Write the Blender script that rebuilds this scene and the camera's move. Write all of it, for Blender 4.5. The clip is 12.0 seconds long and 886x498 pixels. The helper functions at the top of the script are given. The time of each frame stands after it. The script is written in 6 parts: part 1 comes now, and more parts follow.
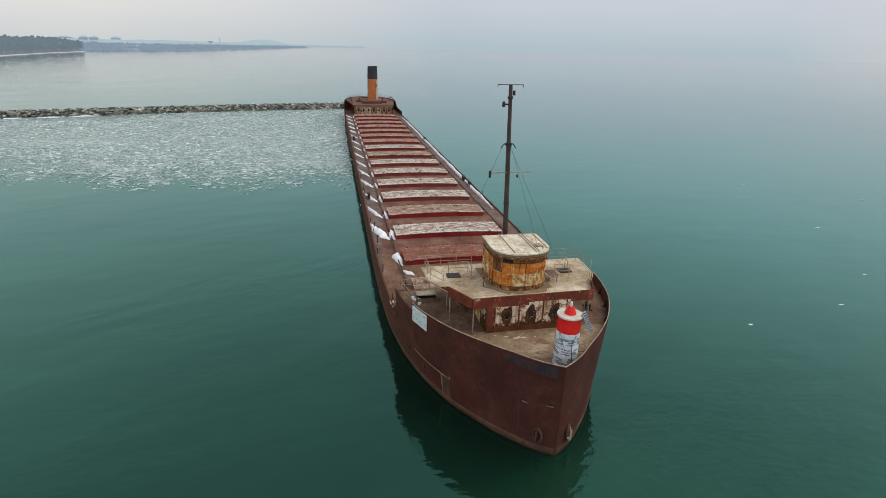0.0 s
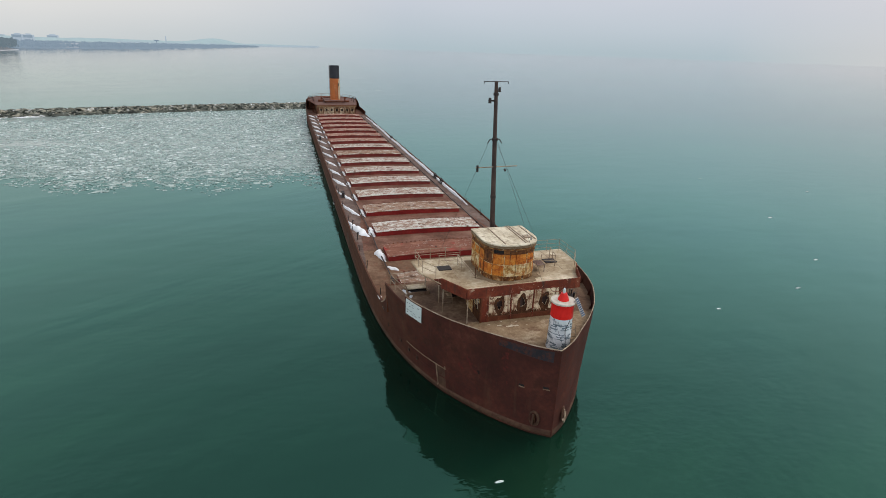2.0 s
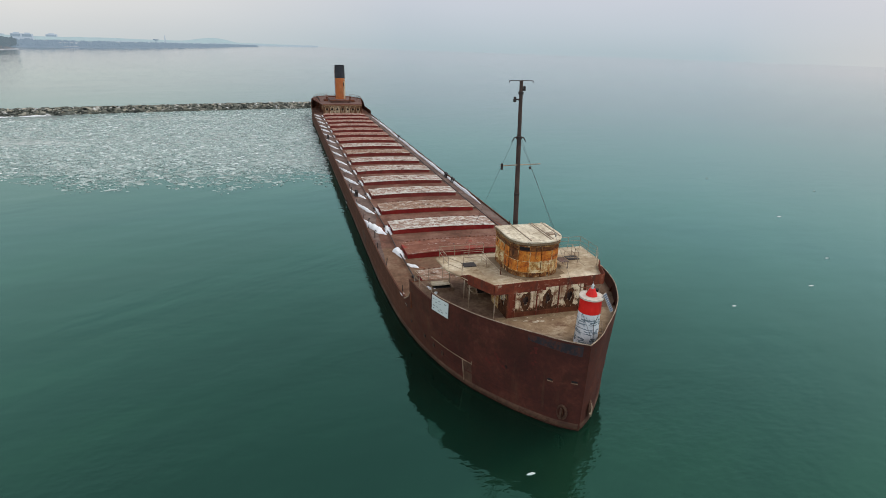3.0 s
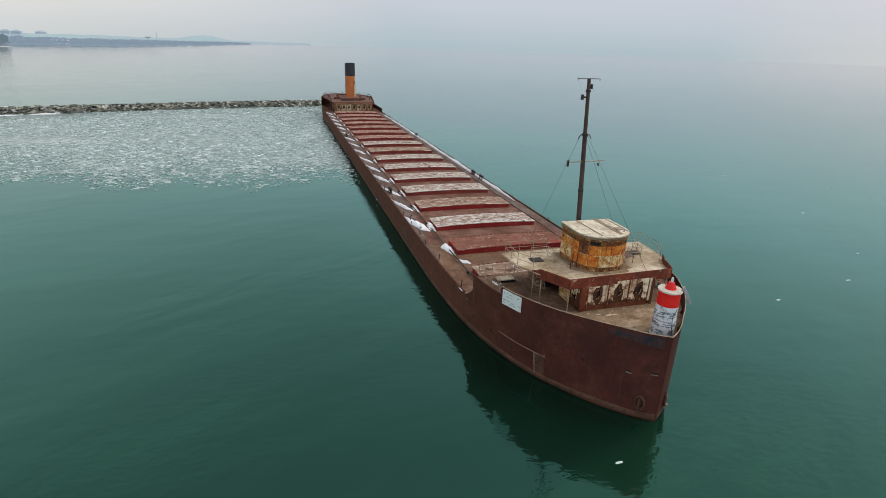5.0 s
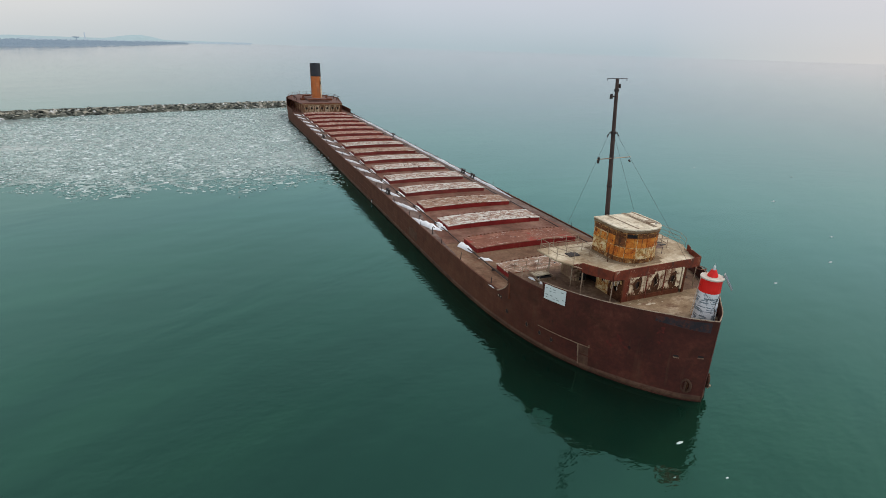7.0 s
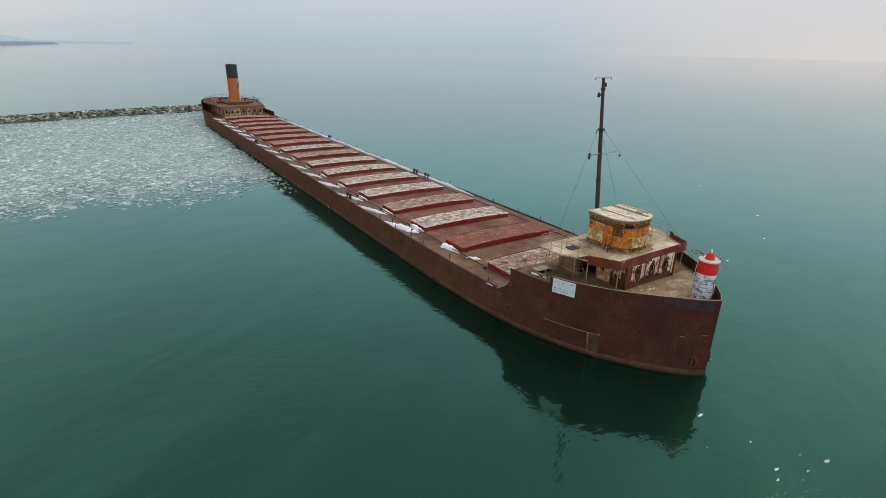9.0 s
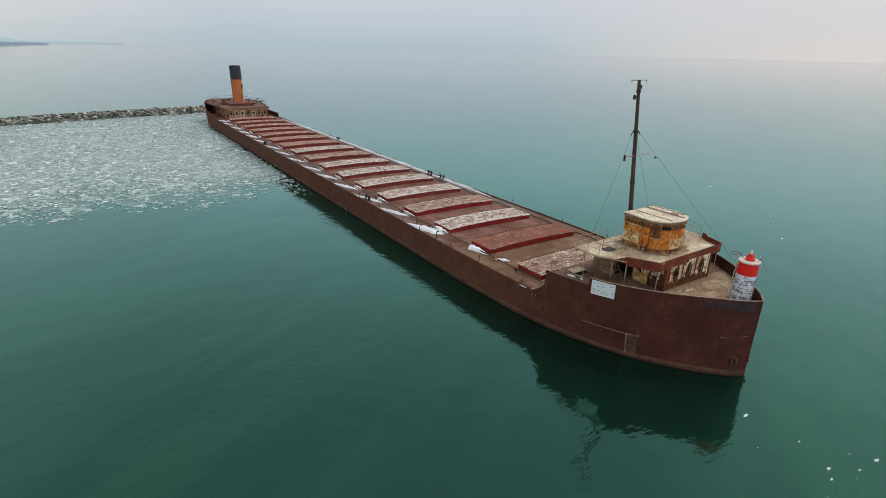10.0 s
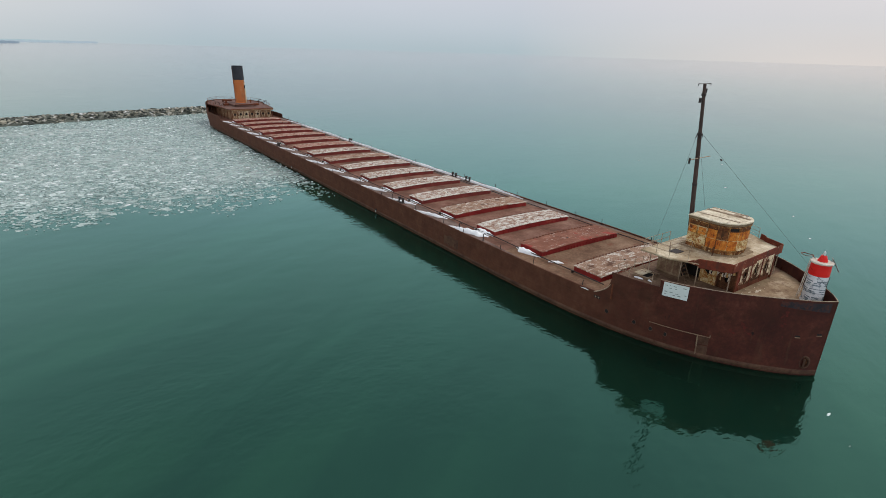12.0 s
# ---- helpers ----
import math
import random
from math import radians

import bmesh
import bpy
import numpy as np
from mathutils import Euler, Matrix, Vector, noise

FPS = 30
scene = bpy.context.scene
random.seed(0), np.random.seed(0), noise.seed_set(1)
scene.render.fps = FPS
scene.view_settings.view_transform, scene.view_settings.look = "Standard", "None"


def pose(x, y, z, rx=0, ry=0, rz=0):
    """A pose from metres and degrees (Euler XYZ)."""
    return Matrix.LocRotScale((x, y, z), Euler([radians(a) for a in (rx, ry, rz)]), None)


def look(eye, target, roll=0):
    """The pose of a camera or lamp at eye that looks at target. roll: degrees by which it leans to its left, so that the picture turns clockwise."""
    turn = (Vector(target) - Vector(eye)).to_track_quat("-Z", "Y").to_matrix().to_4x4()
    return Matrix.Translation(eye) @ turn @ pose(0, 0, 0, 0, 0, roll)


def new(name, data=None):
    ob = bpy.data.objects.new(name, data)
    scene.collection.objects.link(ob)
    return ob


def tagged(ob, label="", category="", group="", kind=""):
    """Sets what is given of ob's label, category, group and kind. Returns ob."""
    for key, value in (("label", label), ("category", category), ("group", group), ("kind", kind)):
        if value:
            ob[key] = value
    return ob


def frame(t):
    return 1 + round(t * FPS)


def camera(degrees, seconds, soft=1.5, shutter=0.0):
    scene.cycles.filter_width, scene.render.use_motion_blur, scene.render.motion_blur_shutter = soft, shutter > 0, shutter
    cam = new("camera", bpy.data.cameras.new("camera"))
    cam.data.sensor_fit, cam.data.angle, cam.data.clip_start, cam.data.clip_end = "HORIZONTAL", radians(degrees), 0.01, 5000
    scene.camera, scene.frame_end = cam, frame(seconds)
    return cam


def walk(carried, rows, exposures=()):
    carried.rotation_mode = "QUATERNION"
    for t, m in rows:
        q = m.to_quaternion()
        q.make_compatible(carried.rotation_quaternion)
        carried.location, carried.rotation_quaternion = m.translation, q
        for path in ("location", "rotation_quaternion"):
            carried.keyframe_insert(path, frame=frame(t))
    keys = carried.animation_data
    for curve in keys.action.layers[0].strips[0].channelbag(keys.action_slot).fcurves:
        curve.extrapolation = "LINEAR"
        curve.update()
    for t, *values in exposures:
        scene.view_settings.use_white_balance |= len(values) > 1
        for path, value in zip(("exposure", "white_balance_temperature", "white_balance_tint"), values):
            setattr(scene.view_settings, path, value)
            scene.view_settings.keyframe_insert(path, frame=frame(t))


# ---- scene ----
cam = camera(79.5, 12.0, soft=0.9)
PATH = [
    (0, (-11.884, -23.436, 22.295), (-11.501, -21.605, 21.586), 1.6),
    (0.5, (-12.38, -23.615, 22.248), (-11.94, -21.796, 21.542), 1.9),
    (1, (-12.851, -23.679, 22.177), (-12.361, -21.872, 21.473), 1.9),
    (1.5, (-13.505, -23.755, 22.102), (-12.985, -21.955, 21.4), 2.0),
    (2, (-14.223, -23.835, 22.068), (-13.692, -22.039, 21.364), 1.9),
    (2.5, (-15.163, -23.816, 21.993), (-14.626, -22.022, 21.29), 2.0),
    (3, (-16.181, -23.831, 21.974), (-15.646, -22.037, 21.27), 2.0),
    (5, (-21.635, -22.917, 21.817), (-21.076, -21.133, 21.108), 2.1),
    (5.5, (-23.259, -22.589, 21.886), (-22.682, -20.811, 21.174), 2.0),
    (6, (-24.782, -22.248, 21.922), (-24.188, -20.476, 21.21), 1.8),
    (6.5, (-26.407, -21.766, 21.863), (-25.759, -20.012, 21.152), 1.9),
    (7, (-27.948, -21.247, 21.844), (-27.222, -19.523, 21.136), 1.8),
    (7.5, (-29.547, -20.578, 21.8), (-28.719, -18.9, 21.095), 1.9),
    (9.5, (-35.65, -16.957, 21.996), (-34.621, -15.394, 21.291), 1.3),
    (10, (-37.113, -16.007, 21.996), (-36.079, -14.446, 21.293), 1.4),
    (10.5, (-38.733, -14.969, 22.065), (-37.693, -13.411, 21.362), 1.5),
    (11, (-40.013, -14.017, 22.088), (-38.97, -12.463, 21.385), 1.4),
    (11.5, (-41.361, -12.999, 22.059), (-40.301, -11.455, 21.357), 1.6),
    (12, (-42.692, -11.906, 21.982), (-41.602, -10.382, 21.282), 1.7),
]
walk(cam, [(t, look(eye, target, roll)) for t, eye, target, roll in PATH])


# ---- sky, sun, white balance ----
SUN_AZ, SUN_EL = 95.0, 58.0          # degrees clockwise from +y, degrees up
world = bpy.data.worlds.new("overcast_sky")
scene.world = world
world.use_nodes = True
wn, wl = world.node_tree.nodes, world.node_tree.links
wn.clear()
w_out = wn.new("ShaderNodeOutputWorld")
w_bg = wn.new("ShaderNodeBackground")
w_sky = wn.new("ShaderNodeTexSky")
w_sky.sky_type, w_sky.sun_disc = "NISHITA", False
w_sky.sun_elevation, w_sky.sun_rotation = radians(SUN_EL), radians(SUN_AZ)
w_sky.air_density, w_sky.dust_density, w_sky.ozone_density = 1.0, 3.0, 1.0
w_tc = wn.new("ShaderNodeTexCoord")
w_sep = wn.new("ShaderNodeSeparateXYZ")
wl.new(w_tc.outputs["Generated"], w_sep.inputs[0])
# cloud layer: pale grey, a little darker and bluer at the rim of the lake
w_ramp = wn.new("ShaderNodeValToRGB")
w_ramp.color_ramp.elements[0].position, w_ramp.color_ramp.elements[0].color = 0.0, (0.475, 0.578, 0.635, 1)
w_ramp.color_ramp.elements[1].position, w_ramp.color_ramp.elements[1].color = 1.0, (0.48, 0.52, 0.58, 1)
for at, col in ((0.035, (0.545, 0.620, 0.690, 1)), (0.09, (0.635, 0.665, 0.745, 1)), (0.2, (0.80, 0.82, 0.86, 1)), (0.36, (0.74, 0.76, 0.80, 1)), (0.50, (0.575, 0.605, 0.65, 1)), (0.64, (0.41, 0.445, 0.49, 1)), (0.78, (0.37, 0.405, 0.45, 1))):
    e = w_ramp.color_ramp.elements.new(at)
    e.color = col
wl.new(w_sep.outputs["Z"], w_ramp.inputs["Fac"])
# the low sun behind the clouds warms the sky on its side
w_dot = wn.new("ShaderNodeVectorMath")
w_dot.operation = "DOT_PRODUCT"
w_dot.inputs[1].default_value = (math.sin(radians(80)), math.cos(radians(80)), 0.05)
wl.new(w_tc.outputs["Generated"], w_dot.inputs[0])
w_warm = wn.new("ShaderNodeMapRange")
w_warm.inputs["From Min"].default_value, w_warm.inputs["From Max"].default_value = 0.79, 1.0
w_warm.inputs["To Max"].default_value = 0.75
wl.new(w_dot.outputs["Value"], w_warm.inputs["Value"])
w_mix = wn.new("ShaderNodeMix")
w_mix.data_type = "RGBA"
w_mix.inputs["B"].default_value = (0.90, 0.79, 0.73, 1)
w_low = wn.new("ShaderNodeMapRange")
w_low.inputs["From Min"].default_value, w_low.inputs["From Max"].default_value = 0.0, 0.055
w_low.inputs["To Min"].default_value, w_low.inputs["To Max"].default_value = 1.0, 0.55
wl.new(w_sep.outputs["Z"], w_low.inputs["Value"])
w_wm = wn.new("ShaderNodeMath")
w_wm.operation = "MULTIPLY"
wl.new(w_warm.outputs["Result"], w_wm.inputs[0])
wl.new(w_low.outputs["Result"], w_wm.inputs[1])
wl.new(w_wm.outputs[0], w_mix.inputs["Factor"])
wl.new(w_ramp.outputs["Color"], w_mix.inputs["A"])
# a paler stretch of cloud over the land
w_dot2 = wn.new("ShaderNodeVectorMath")
w_dot2.operation = "DOT_PRODUCT"
w_dot2.inputs[1].default_value = (math.sin(radians(-55)), math.cos(radians(-55)), 0.1)
wl.new(w_tc.outputs["Generated"], w_dot2.inputs[0])
w_pale = wn.new("ShaderNodeMapRange")
w_pale.inputs["From Min"].default_value, w_pale.inputs["From Max"].default_value = 0.40, 0.82
w_pale.inputs["To Max"].default_value = 0.9
wl.new(w_dot2.outputs["Value"], w_pale.inputs["Value"])
w_mix2 = wn.new("ShaderNodeMix")
w_mix2.data_type = "RGBA"
w_mix2.inputs["B"].default_value = (0.86, 0.835, 0.80, 1)
w_low2 = wn.new("ShaderNodeMapRange")
w_low2.inputs["From Min"].default_value, w_low2.inputs["From Max"].default_value = 0.0, 0.07
w_low2.inputs["To Min"].default_value = 0.6
wl.new(w_sep.outputs["Z"], w_low2.inputs["Value"])
w_pm = wn.new("ShaderNodeMath")
w_pm.operation = "MULTIPLY"
wl.new(w_pale.outputs["Result"], w_pm.inputs[0])
wl.new(w_low2.outputs["Result"], w_pm.inputs[1])
w_off = wn.new("ShaderNodeMapRange")
w_off.inputs["From Min"].default_value, w_off.inputs["From Max"].default_value = 0.18, 0.48
w_off.inputs["To Min"].default_value, w_off.inputs["To Max"].default_value = 1.0, 0.1
wl.new(w_sep.outputs["Z"], w_off.inputs["Value"])
w_pf = wn.new("ShaderNodeMath")
w_pf.operation = "MULTIPLY"
wl.new(w_pm.outputs[0], w_pf.inputs[0])
wl.new(w_off.outputs["Result"], w_pf.inputs[1])
wl.new(w_pf.outputs[0], w_mix2.inputs["Factor"])
wl.new(w_mix.outputs["Result"], w_mix2.inputs["A"])
# faint unevenness of the cloud
w_noise = wn.new("ShaderNodeTexNoise")
w_noise.inputs["Scale"].default_value, w_noise.inputs["Detail"].default_value = 2.2, 3.0
w_map = wn.new("ShaderNodeMapping")
w_map.inputs["Scale"].default_value = (1, 1, 4)
wl.new(w_tc.outputs["Generated"], w_map.inputs["Vector"])
wl.new(w_map.outputs["Vector"], w_noise.inputs["Vector"])
w_un = wn.new("ShaderNodeMapRange")
w_un.inputs["To Min"].default_value, w_un.inputs["To Max"].default_value = 0.95, 1.05
wl.new(w_noise.outputs["Fac"], w_un.inputs["Value"])
w_mul = wn.new("ShaderNodeVectorMath")
w_mul.operation = "SCALE"
wl.new(w_mix2.outputs["Result"], w_mul.inputs[0])
# thinner, brighter cloud on the sun's side
w_dot3 = wn.new("ShaderNodeVectorMath")
w_dot3.operation = "DOT_PRODUCT"
w_dot3.inputs[1].default_value = (math.sin(radians(62)) * 0.95, math.cos(radians(62)) * 0.95, 0.31)
wl.new(w_tc.outputs["Generated"], w_dot3.inputs[0])
w_lobe = wn.new("ShaderNodeMapRange")
w_lobe.inputs["From Min"].default_value, w_lobe.inputs["From Max"].default_value = 0.55, 1.0
w_lobe.inputs["To Max"].default_value = 0.19
wl.new(w_dot3.outputs["Value"], w_lobe.inputs["Value"])
w_high = wn.new("ShaderNodeMapRange")
w_high.inputs["From Min"].default_value, w_high.inputs["From Max"].default_value = 0.08, 0.22
wl.new(w_sep.outputs["Z"], w_high.inputs["Value"])
w_lh = wn.new("ShaderNodeMath")
w_lh.operation = "MULTIPLY"
wl.new(w_lobe.outputs["Result"], w_lh.inputs[0])
wl.new(w_high.outputs["Result"], w_lh.inputs[1])
w_sum = wn.new("ShaderNodeMath")
w_sum.operation = "ADD"
wl.new(w_lh.outputs[0], w_sum.inputs[0])
wl.new(w_un.outputs["Result"], w_sum.inputs[1])
# and brighter again over the open lake ahead of the bow
w_dot4 = wn.new("ShaderNodeVectorMath")
w_dot4.operation = "DOT_PRODUCT"
w_dot4.inputs[1].default_value = (-0.25, -0.90, 0.35)
wl.new(w_tc.outputs["Generated"], w_dot4.inputs[0])
w_open = wn.new("ShaderNodeMapRange")
w_open.inputs["From Min"].default_value, w_open.inputs["From Max"].default_value = 0.0, 1.0
w_open.inputs["To Max"].default_value = 0.75
wl.new(w_dot4.outputs["Value"], w_open.inputs["Value"])
w_sum2 = wn.new("ShaderNodeMath")
w_sum2.operation = "ADD"
wl.new(w_open.outputs["Result"], w_sum2.inputs[0])
wl.new(w_sum.outputs[0], w_sum2.inputs[1])
wl.new(w_sum2.outputs[0], w_mul.inputs["Scale"])
# clear sky, at a strength of 0.08, thinly through the cloud
w_thin = wn.new("ShaderNodeVectorMath")
w_thin.operation = "SCALE"
w_thin.inputs["Scale"].default_value = 0.08
wl.new(w_sky.outputs["Color"], w_thin.inputs[0])
w_all = wn.new("ShaderNodeMix")
w_all.data_type = "RGBA"
w_all.inputs["Factor"].default_value = 0.9
wl.new(w_thin.outputs["Vector"], w_all.inputs["A"])
wl.new(w_mul.outputs["Vector"], w_all.inputs["B"])
wl.new(w_all.outputs["Result"], w_bg.inputs["Color"])
w_bg.inputs["Strength"].default_value = 1.0
wl.new(w_bg.outputs["Background"], w_out.inputs["Surface"])

sun = new("sun", bpy.data.lights.new("sun", "SUN"))
sun.data.energy, sun.data.angle, sun.data.color = 1.55, radians(40), (1.0, 0.93, 0.86)
sun_way = Vector((math.sin(radians(SUN_AZ)) * math.cos(radians(SUN_EL)), math.cos(radians(SUN_AZ)) * math.cos(radians(SUN_EL)), math.sin(radians(SUN_EL))))
sun.matrix_world = look(sun_way * 300, (0, 0, 0))


# ---- materials ----
def material(name, rough=0.8, metal=0.0, spec=0.3):
    m = bpy.data.materials.new(name)
    m.use_nodes = True
    b = m.node_tree.nodes["Principled BSDF"]
    b.inputs["Roughness"].default_value, b.inputs["Metallic"].default_value = rough, metal
    b.inputs["Specular IOR Level"].default_value = spec
    return m, m.node_tree.nodes, m.node_tree.links, b


def noise_node(n, l, vec, scale, detail=4.0, rough=0.55, stretch=None):
    t = n.new("ShaderNodeTexNoise")
    t.inputs["Scale"].default_value, t.inputs["Detail"].default_value, t.inputs["Roughness"].default_value = scale, detail, rough
    if stretch:
        mp = n.new("ShaderNodeMapping")
        mp.inputs["Scale"].default_value = stretch
        l.new(vec, mp.inputs["Vector"])
        vec = mp.outputs["Vector"]
    l.new(vec, t.inputs["Vector"])
    return t.outputs["Fac"]


def ramp_node(n, l, fac, stops):
    r = n.new("ShaderNodeValToRGB")
    els = r.color_ramp.elements
    els[0].position, els[0].color = stops[0][0], (*stops[0][1], 1)
    els[1].position, els[1].color = stops[-1][0], (*stops[-1][1], 1)
    for at, col in stops[1:-1]:
        els.new(at).color = (*col, 1)
    l.new(fac, r.inputs["Fac"])
    return r.outputs["Color"]


def mask_node(n, l, fac, lo, hi):
    r = n.new("ShaderNodeMapRange")
    r.inputs["From Min"].default_value, r.inputs["From Max"].default_value = lo, hi
    l.new(fac, r.inputs["Value"])
    return r.outputs["Result"]


def mix_node(n, l, fac, a, b):
    x = n.new("ShaderNodeMix")
    x.data_type = "RGBA"
    l.new(fac, x.inputs["Factor"])
    for sock, v in (("A", a), ("B", b)):
        if isinstance(v, tuple):
            x.inputs[sock].default_value = (*v, 1)
        else:
            l.new(v, x.inputs[sock])
    return x.outputs["Result"]


def bump_node(n, l, b, fac, strength, distance):
    u = n.new("ShaderNodeBump")
    u.inputs["Strength"].default_value, u.inputs["Distance"].default_value = strength, distance
    l.new(fac, u.inputs["Height"])
    l.new(u.outputs["Normal"], b.inputs["Normal"])


def weathered(name, stops, patch=None, patch_at=(0.55, 0.65), scale=0.5, fine=5.0, stretch=None, rough=0.85, metal=0.0, bump=0.4, spec=0.25, streak=None):
    """A painted or rusted surface: a broad and a fine noise through a colour ramp, patches of a second colour, and streaks that run down."""
    m, n, l, b = material(name, rough, metal, spec)
    pos = n.new("ShaderNodeNewGeometry").outputs["Position"]
    broad = noise_node(n, l, pos, scale, 5, 0.6, stretch)
    small = noise_node(n, l, pos, fine, 6, 0.65)
    both = n.new("ShaderNodeMath")
    both.operation = "MULTIPLY_ADD"
    both.inputs[1].default_value = 0.6
    l.new(small, both.inputs[0])
    shift = n.new("ShaderNodeMath")
    shift.operation = "MULTIPLY_ADD"
    shift.inputs[1].default_value, shift.inputs[2].default_value = 1.0, -0.30
    l.new(broad, shift.inputs[0])
    l.new(shift.outputs[0], both.inputs[2])
    col = ramp_node(n, l, both.outputs[0], stops)
    if streak:
        s = noise_node(n, l, pos, streak[2] if len(streak) > 2 else 2.2, 4, 0.6, (1, 1, 0.12))
        col = mix_node(n, l, mask_node(n, l, s, *streak[1]), col, streak[0])
    if patch:
        p = noise_node(n, l, pos, scale * 2.3, 7, 0.7)
        col = mix_node(n, l, mask_node(n, l, p, *patch_at), col, patch)
    l.new(col, b.inputs["Base Color"])
    rr = mask_node(n, l, small, 0.2, 0.8)
    r2 = n.new("ShaderNodeMapRange")
    r2.inputs["To Min"].default_value, r2.inputs["To Max"].default_value = rough - 0.15, min(1.0, rough + 0.12)
    l.new(rr, r2.inputs["Value"])
    l.new(r2.outputs["Result"], b.inputs["Roughness"])
    bump_node(n, l, b, small, bump, 0.02)
    return m


def plain(name, colour, rough=0.6, metal=0.0, spread=0.15, fine=8.0, spec=0.4):
    """A nearly even surface with a little grain."""
    dark = tuple(c * (1 - spread) for c in colour)
    light = tuple(min(1, c * (1 + spread)) for c in colour)
    return weathered(name, [(0.3, dark), (0.7, light)], scale=1.2, fine=fine, rough=rough, metal=metal, bump=0.15, spec=spec)


CURRENT = 34.0          # degrees from +x in which the surface drifts run


def water_material():
    """Turbid green lake: light from its depth, and a rippled skin that mirrors the sky, greenish where one looks steeply down."""
    m = bpy.data.materials.new("lake_water")
    m.use_nodes = True
    n, l = m.node_tree.nodes, m.node_tree.links
    n.clear()
    pos = n.new("ShaderNodeNewGeometry").outputs["Position"]
    big = noise_node(n, l, pos, 0.012, 3, 0.5, (1, 2.2, 1))
    # faint drifts of clearer and milkier water, drawn out by the current
    turned = n.new("ShaderNodeMapping")
    turned.inputs["Rotation"].default_value = (0, 0, radians(-CURRENT))
    l.new(pos, turned.inputs["Vector"])
    mid = noise_node(n, l, turned.outputs["Vector"], 0.06, 5, 0.6, (0.5, 2.2, 1))
    t = n.new("ShaderNodeMath")
    t.operation = "MULTIPLY_ADD"
    t.inputs[1].default_value = 0.55
    l.new(mid, t.inputs[0])
    l.new(big, t.inputs[2])
    depth = n.new("ShaderNodeBsdfDiffuse")
    l.new(ramp_node(n, l, t.outputs[0], [(0.60, (0.0021, 0.0116, 0.0075)), (0.77, (0.0038, 0.0208, 0.0128)), (0.94, (0.0085, 0.038, 0.0205))]), depth.inputs["Color"])
    # long low swell, wavelets, and patches where a breath of wind roughens the skin
    swell = noise_node(n, l, pos, 0.10, 2, 0.5, (1, 1.7, 1))
    ripple = noise_node(n, l, pos, 0.46, 2, 0.5, (1, 1.4, 1))
    chop = noise_node(n, l, pos, 2.0, 2, 0.5, (0.8, 1.2, 1))
    lane = n.new("ShaderNodeMapRange")
    lane.inputs["From Min"].default_value, lane.inputs["From Max"].default_value = 0.42, 0.60
    lane.inputs["To Min"].default_value, lane.inputs["To Max"].default_value = 0.36, 1.0
    l.new(noise_node(n, l, turned.outputs["Vector"], 0.030, 4, 0.6, (0.6, 2.0, 1)), lane.inputs["Value"])
    rough = n.new("ShaderNodeMath")
    rough.operation = "MULTIPLY"
    l.new(chop, rough.inputs[0])
    l.new(lane.outputs["Result"], rough.inputs[1])
    # short wavelets with long crests, in bands along the current
    crest = noise_node(n, l, turned.outputs["Vector"], 0.36, 3, 0.55, (0.28, 1.0, 1))
    band = n.new("ShaderNodeMapRange")
    band.inputs["From Min"].default_value, band.inputs["From Max"].default_value = 0.46, 0.62
    l.new(noise_node(n, l, turned.outputs["Vector"], 0.022, 3, 0.55, (0.5, 2.2, 1)), band.inputs["Value"])
    wavelet = n.new("ShaderNodeMath")
    wavelet.operation = "MULTIPLY"
    l.new(crest, wavelet.inputs[0])
    l.new(band.outputs["Result"], wavelet.inputs[1])
    total = None
    for socket, height in ((swell, 1.8), (ripple, 0.9), (rough.outputs[0], 0.76), (wavelet.outputs[0], 2.2)):
        s = n.new("ShaderNodeMath")
        s.operation = "MULTIPLY_ADD"
        s.inputs[1].default_value, s.inputs[2].default_value = height, 0.0
        l.new(socket, s.inputs[0])
        if total:
            l.new(total, s.inputs[2])
        total = s.outputs[0]
    u = n.new("ShaderNodeBump")
    u.inputs["Strength"].default_value, u.inputs["Distance"].default_value = 0.9, 0.038
    l.new(total, u.inputs["Height"])
    gloss = n.new("ShaderNodeBsdfGlossy")
    skin = n.new("ShaderNodeMapRange")
    skin.inputs["From Min"].default_value, skin.inputs["From Max"].default_value = 0.35, 1.0
    skin.inputs["To Min"].default_value, skin.inputs["To Max"].default_value = 0.05, 0.11
    l.new(lane.outputs["Result"], skin.inputs["Value"])
    l.new(skin.outputs["Result"], gloss.inputs["Roughness"])
    fres = n.new("ShaderNodeFresnel")
    fres.inputs["IOR"].default_value = 1.86
    slope = n.new("ShaderNodeMath")
    slope.operation = "ADD"
    l.new(swell, slope.inputs[0])
    l.new(wavelet.outputs[0], slope.inputs[1])
    tilt = n.new("ShaderNodeBump")
    tilt.inputs["Strength"].default_value, tilt.inputs["Distance"].default_value = 0.9, 0.055
    l.new(slope.outputs[0], tilt.inputs["Height"])
    l.new(tilt.outputs["Normal"], fres.inputs["Normal"])
    l.new(ramp_node(n, l, fres.outputs[0], [(0.07, (0.39, 1.0, 0.765)), (0.28, (0.54, 0.99, 0.965)), (0.65, (0.86, 0.99, 0.99)), (0.92, (1.0, 1.0, 1.0))]), gloss.inputs["Color"])
    mix, out = n.new("ShaderNodeMixShader"), n.new("ShaderNodeOutputMaterial")
    l.new(u.outputs["Normal"], gloss.inputs["Normal"])
    l.new(fres.outputs[0], mix.inputs[0])
    l.new(depth.outputs[0], mix.inputs[1])
    l.new(gloss.outputs[0], mix.inputs[2])
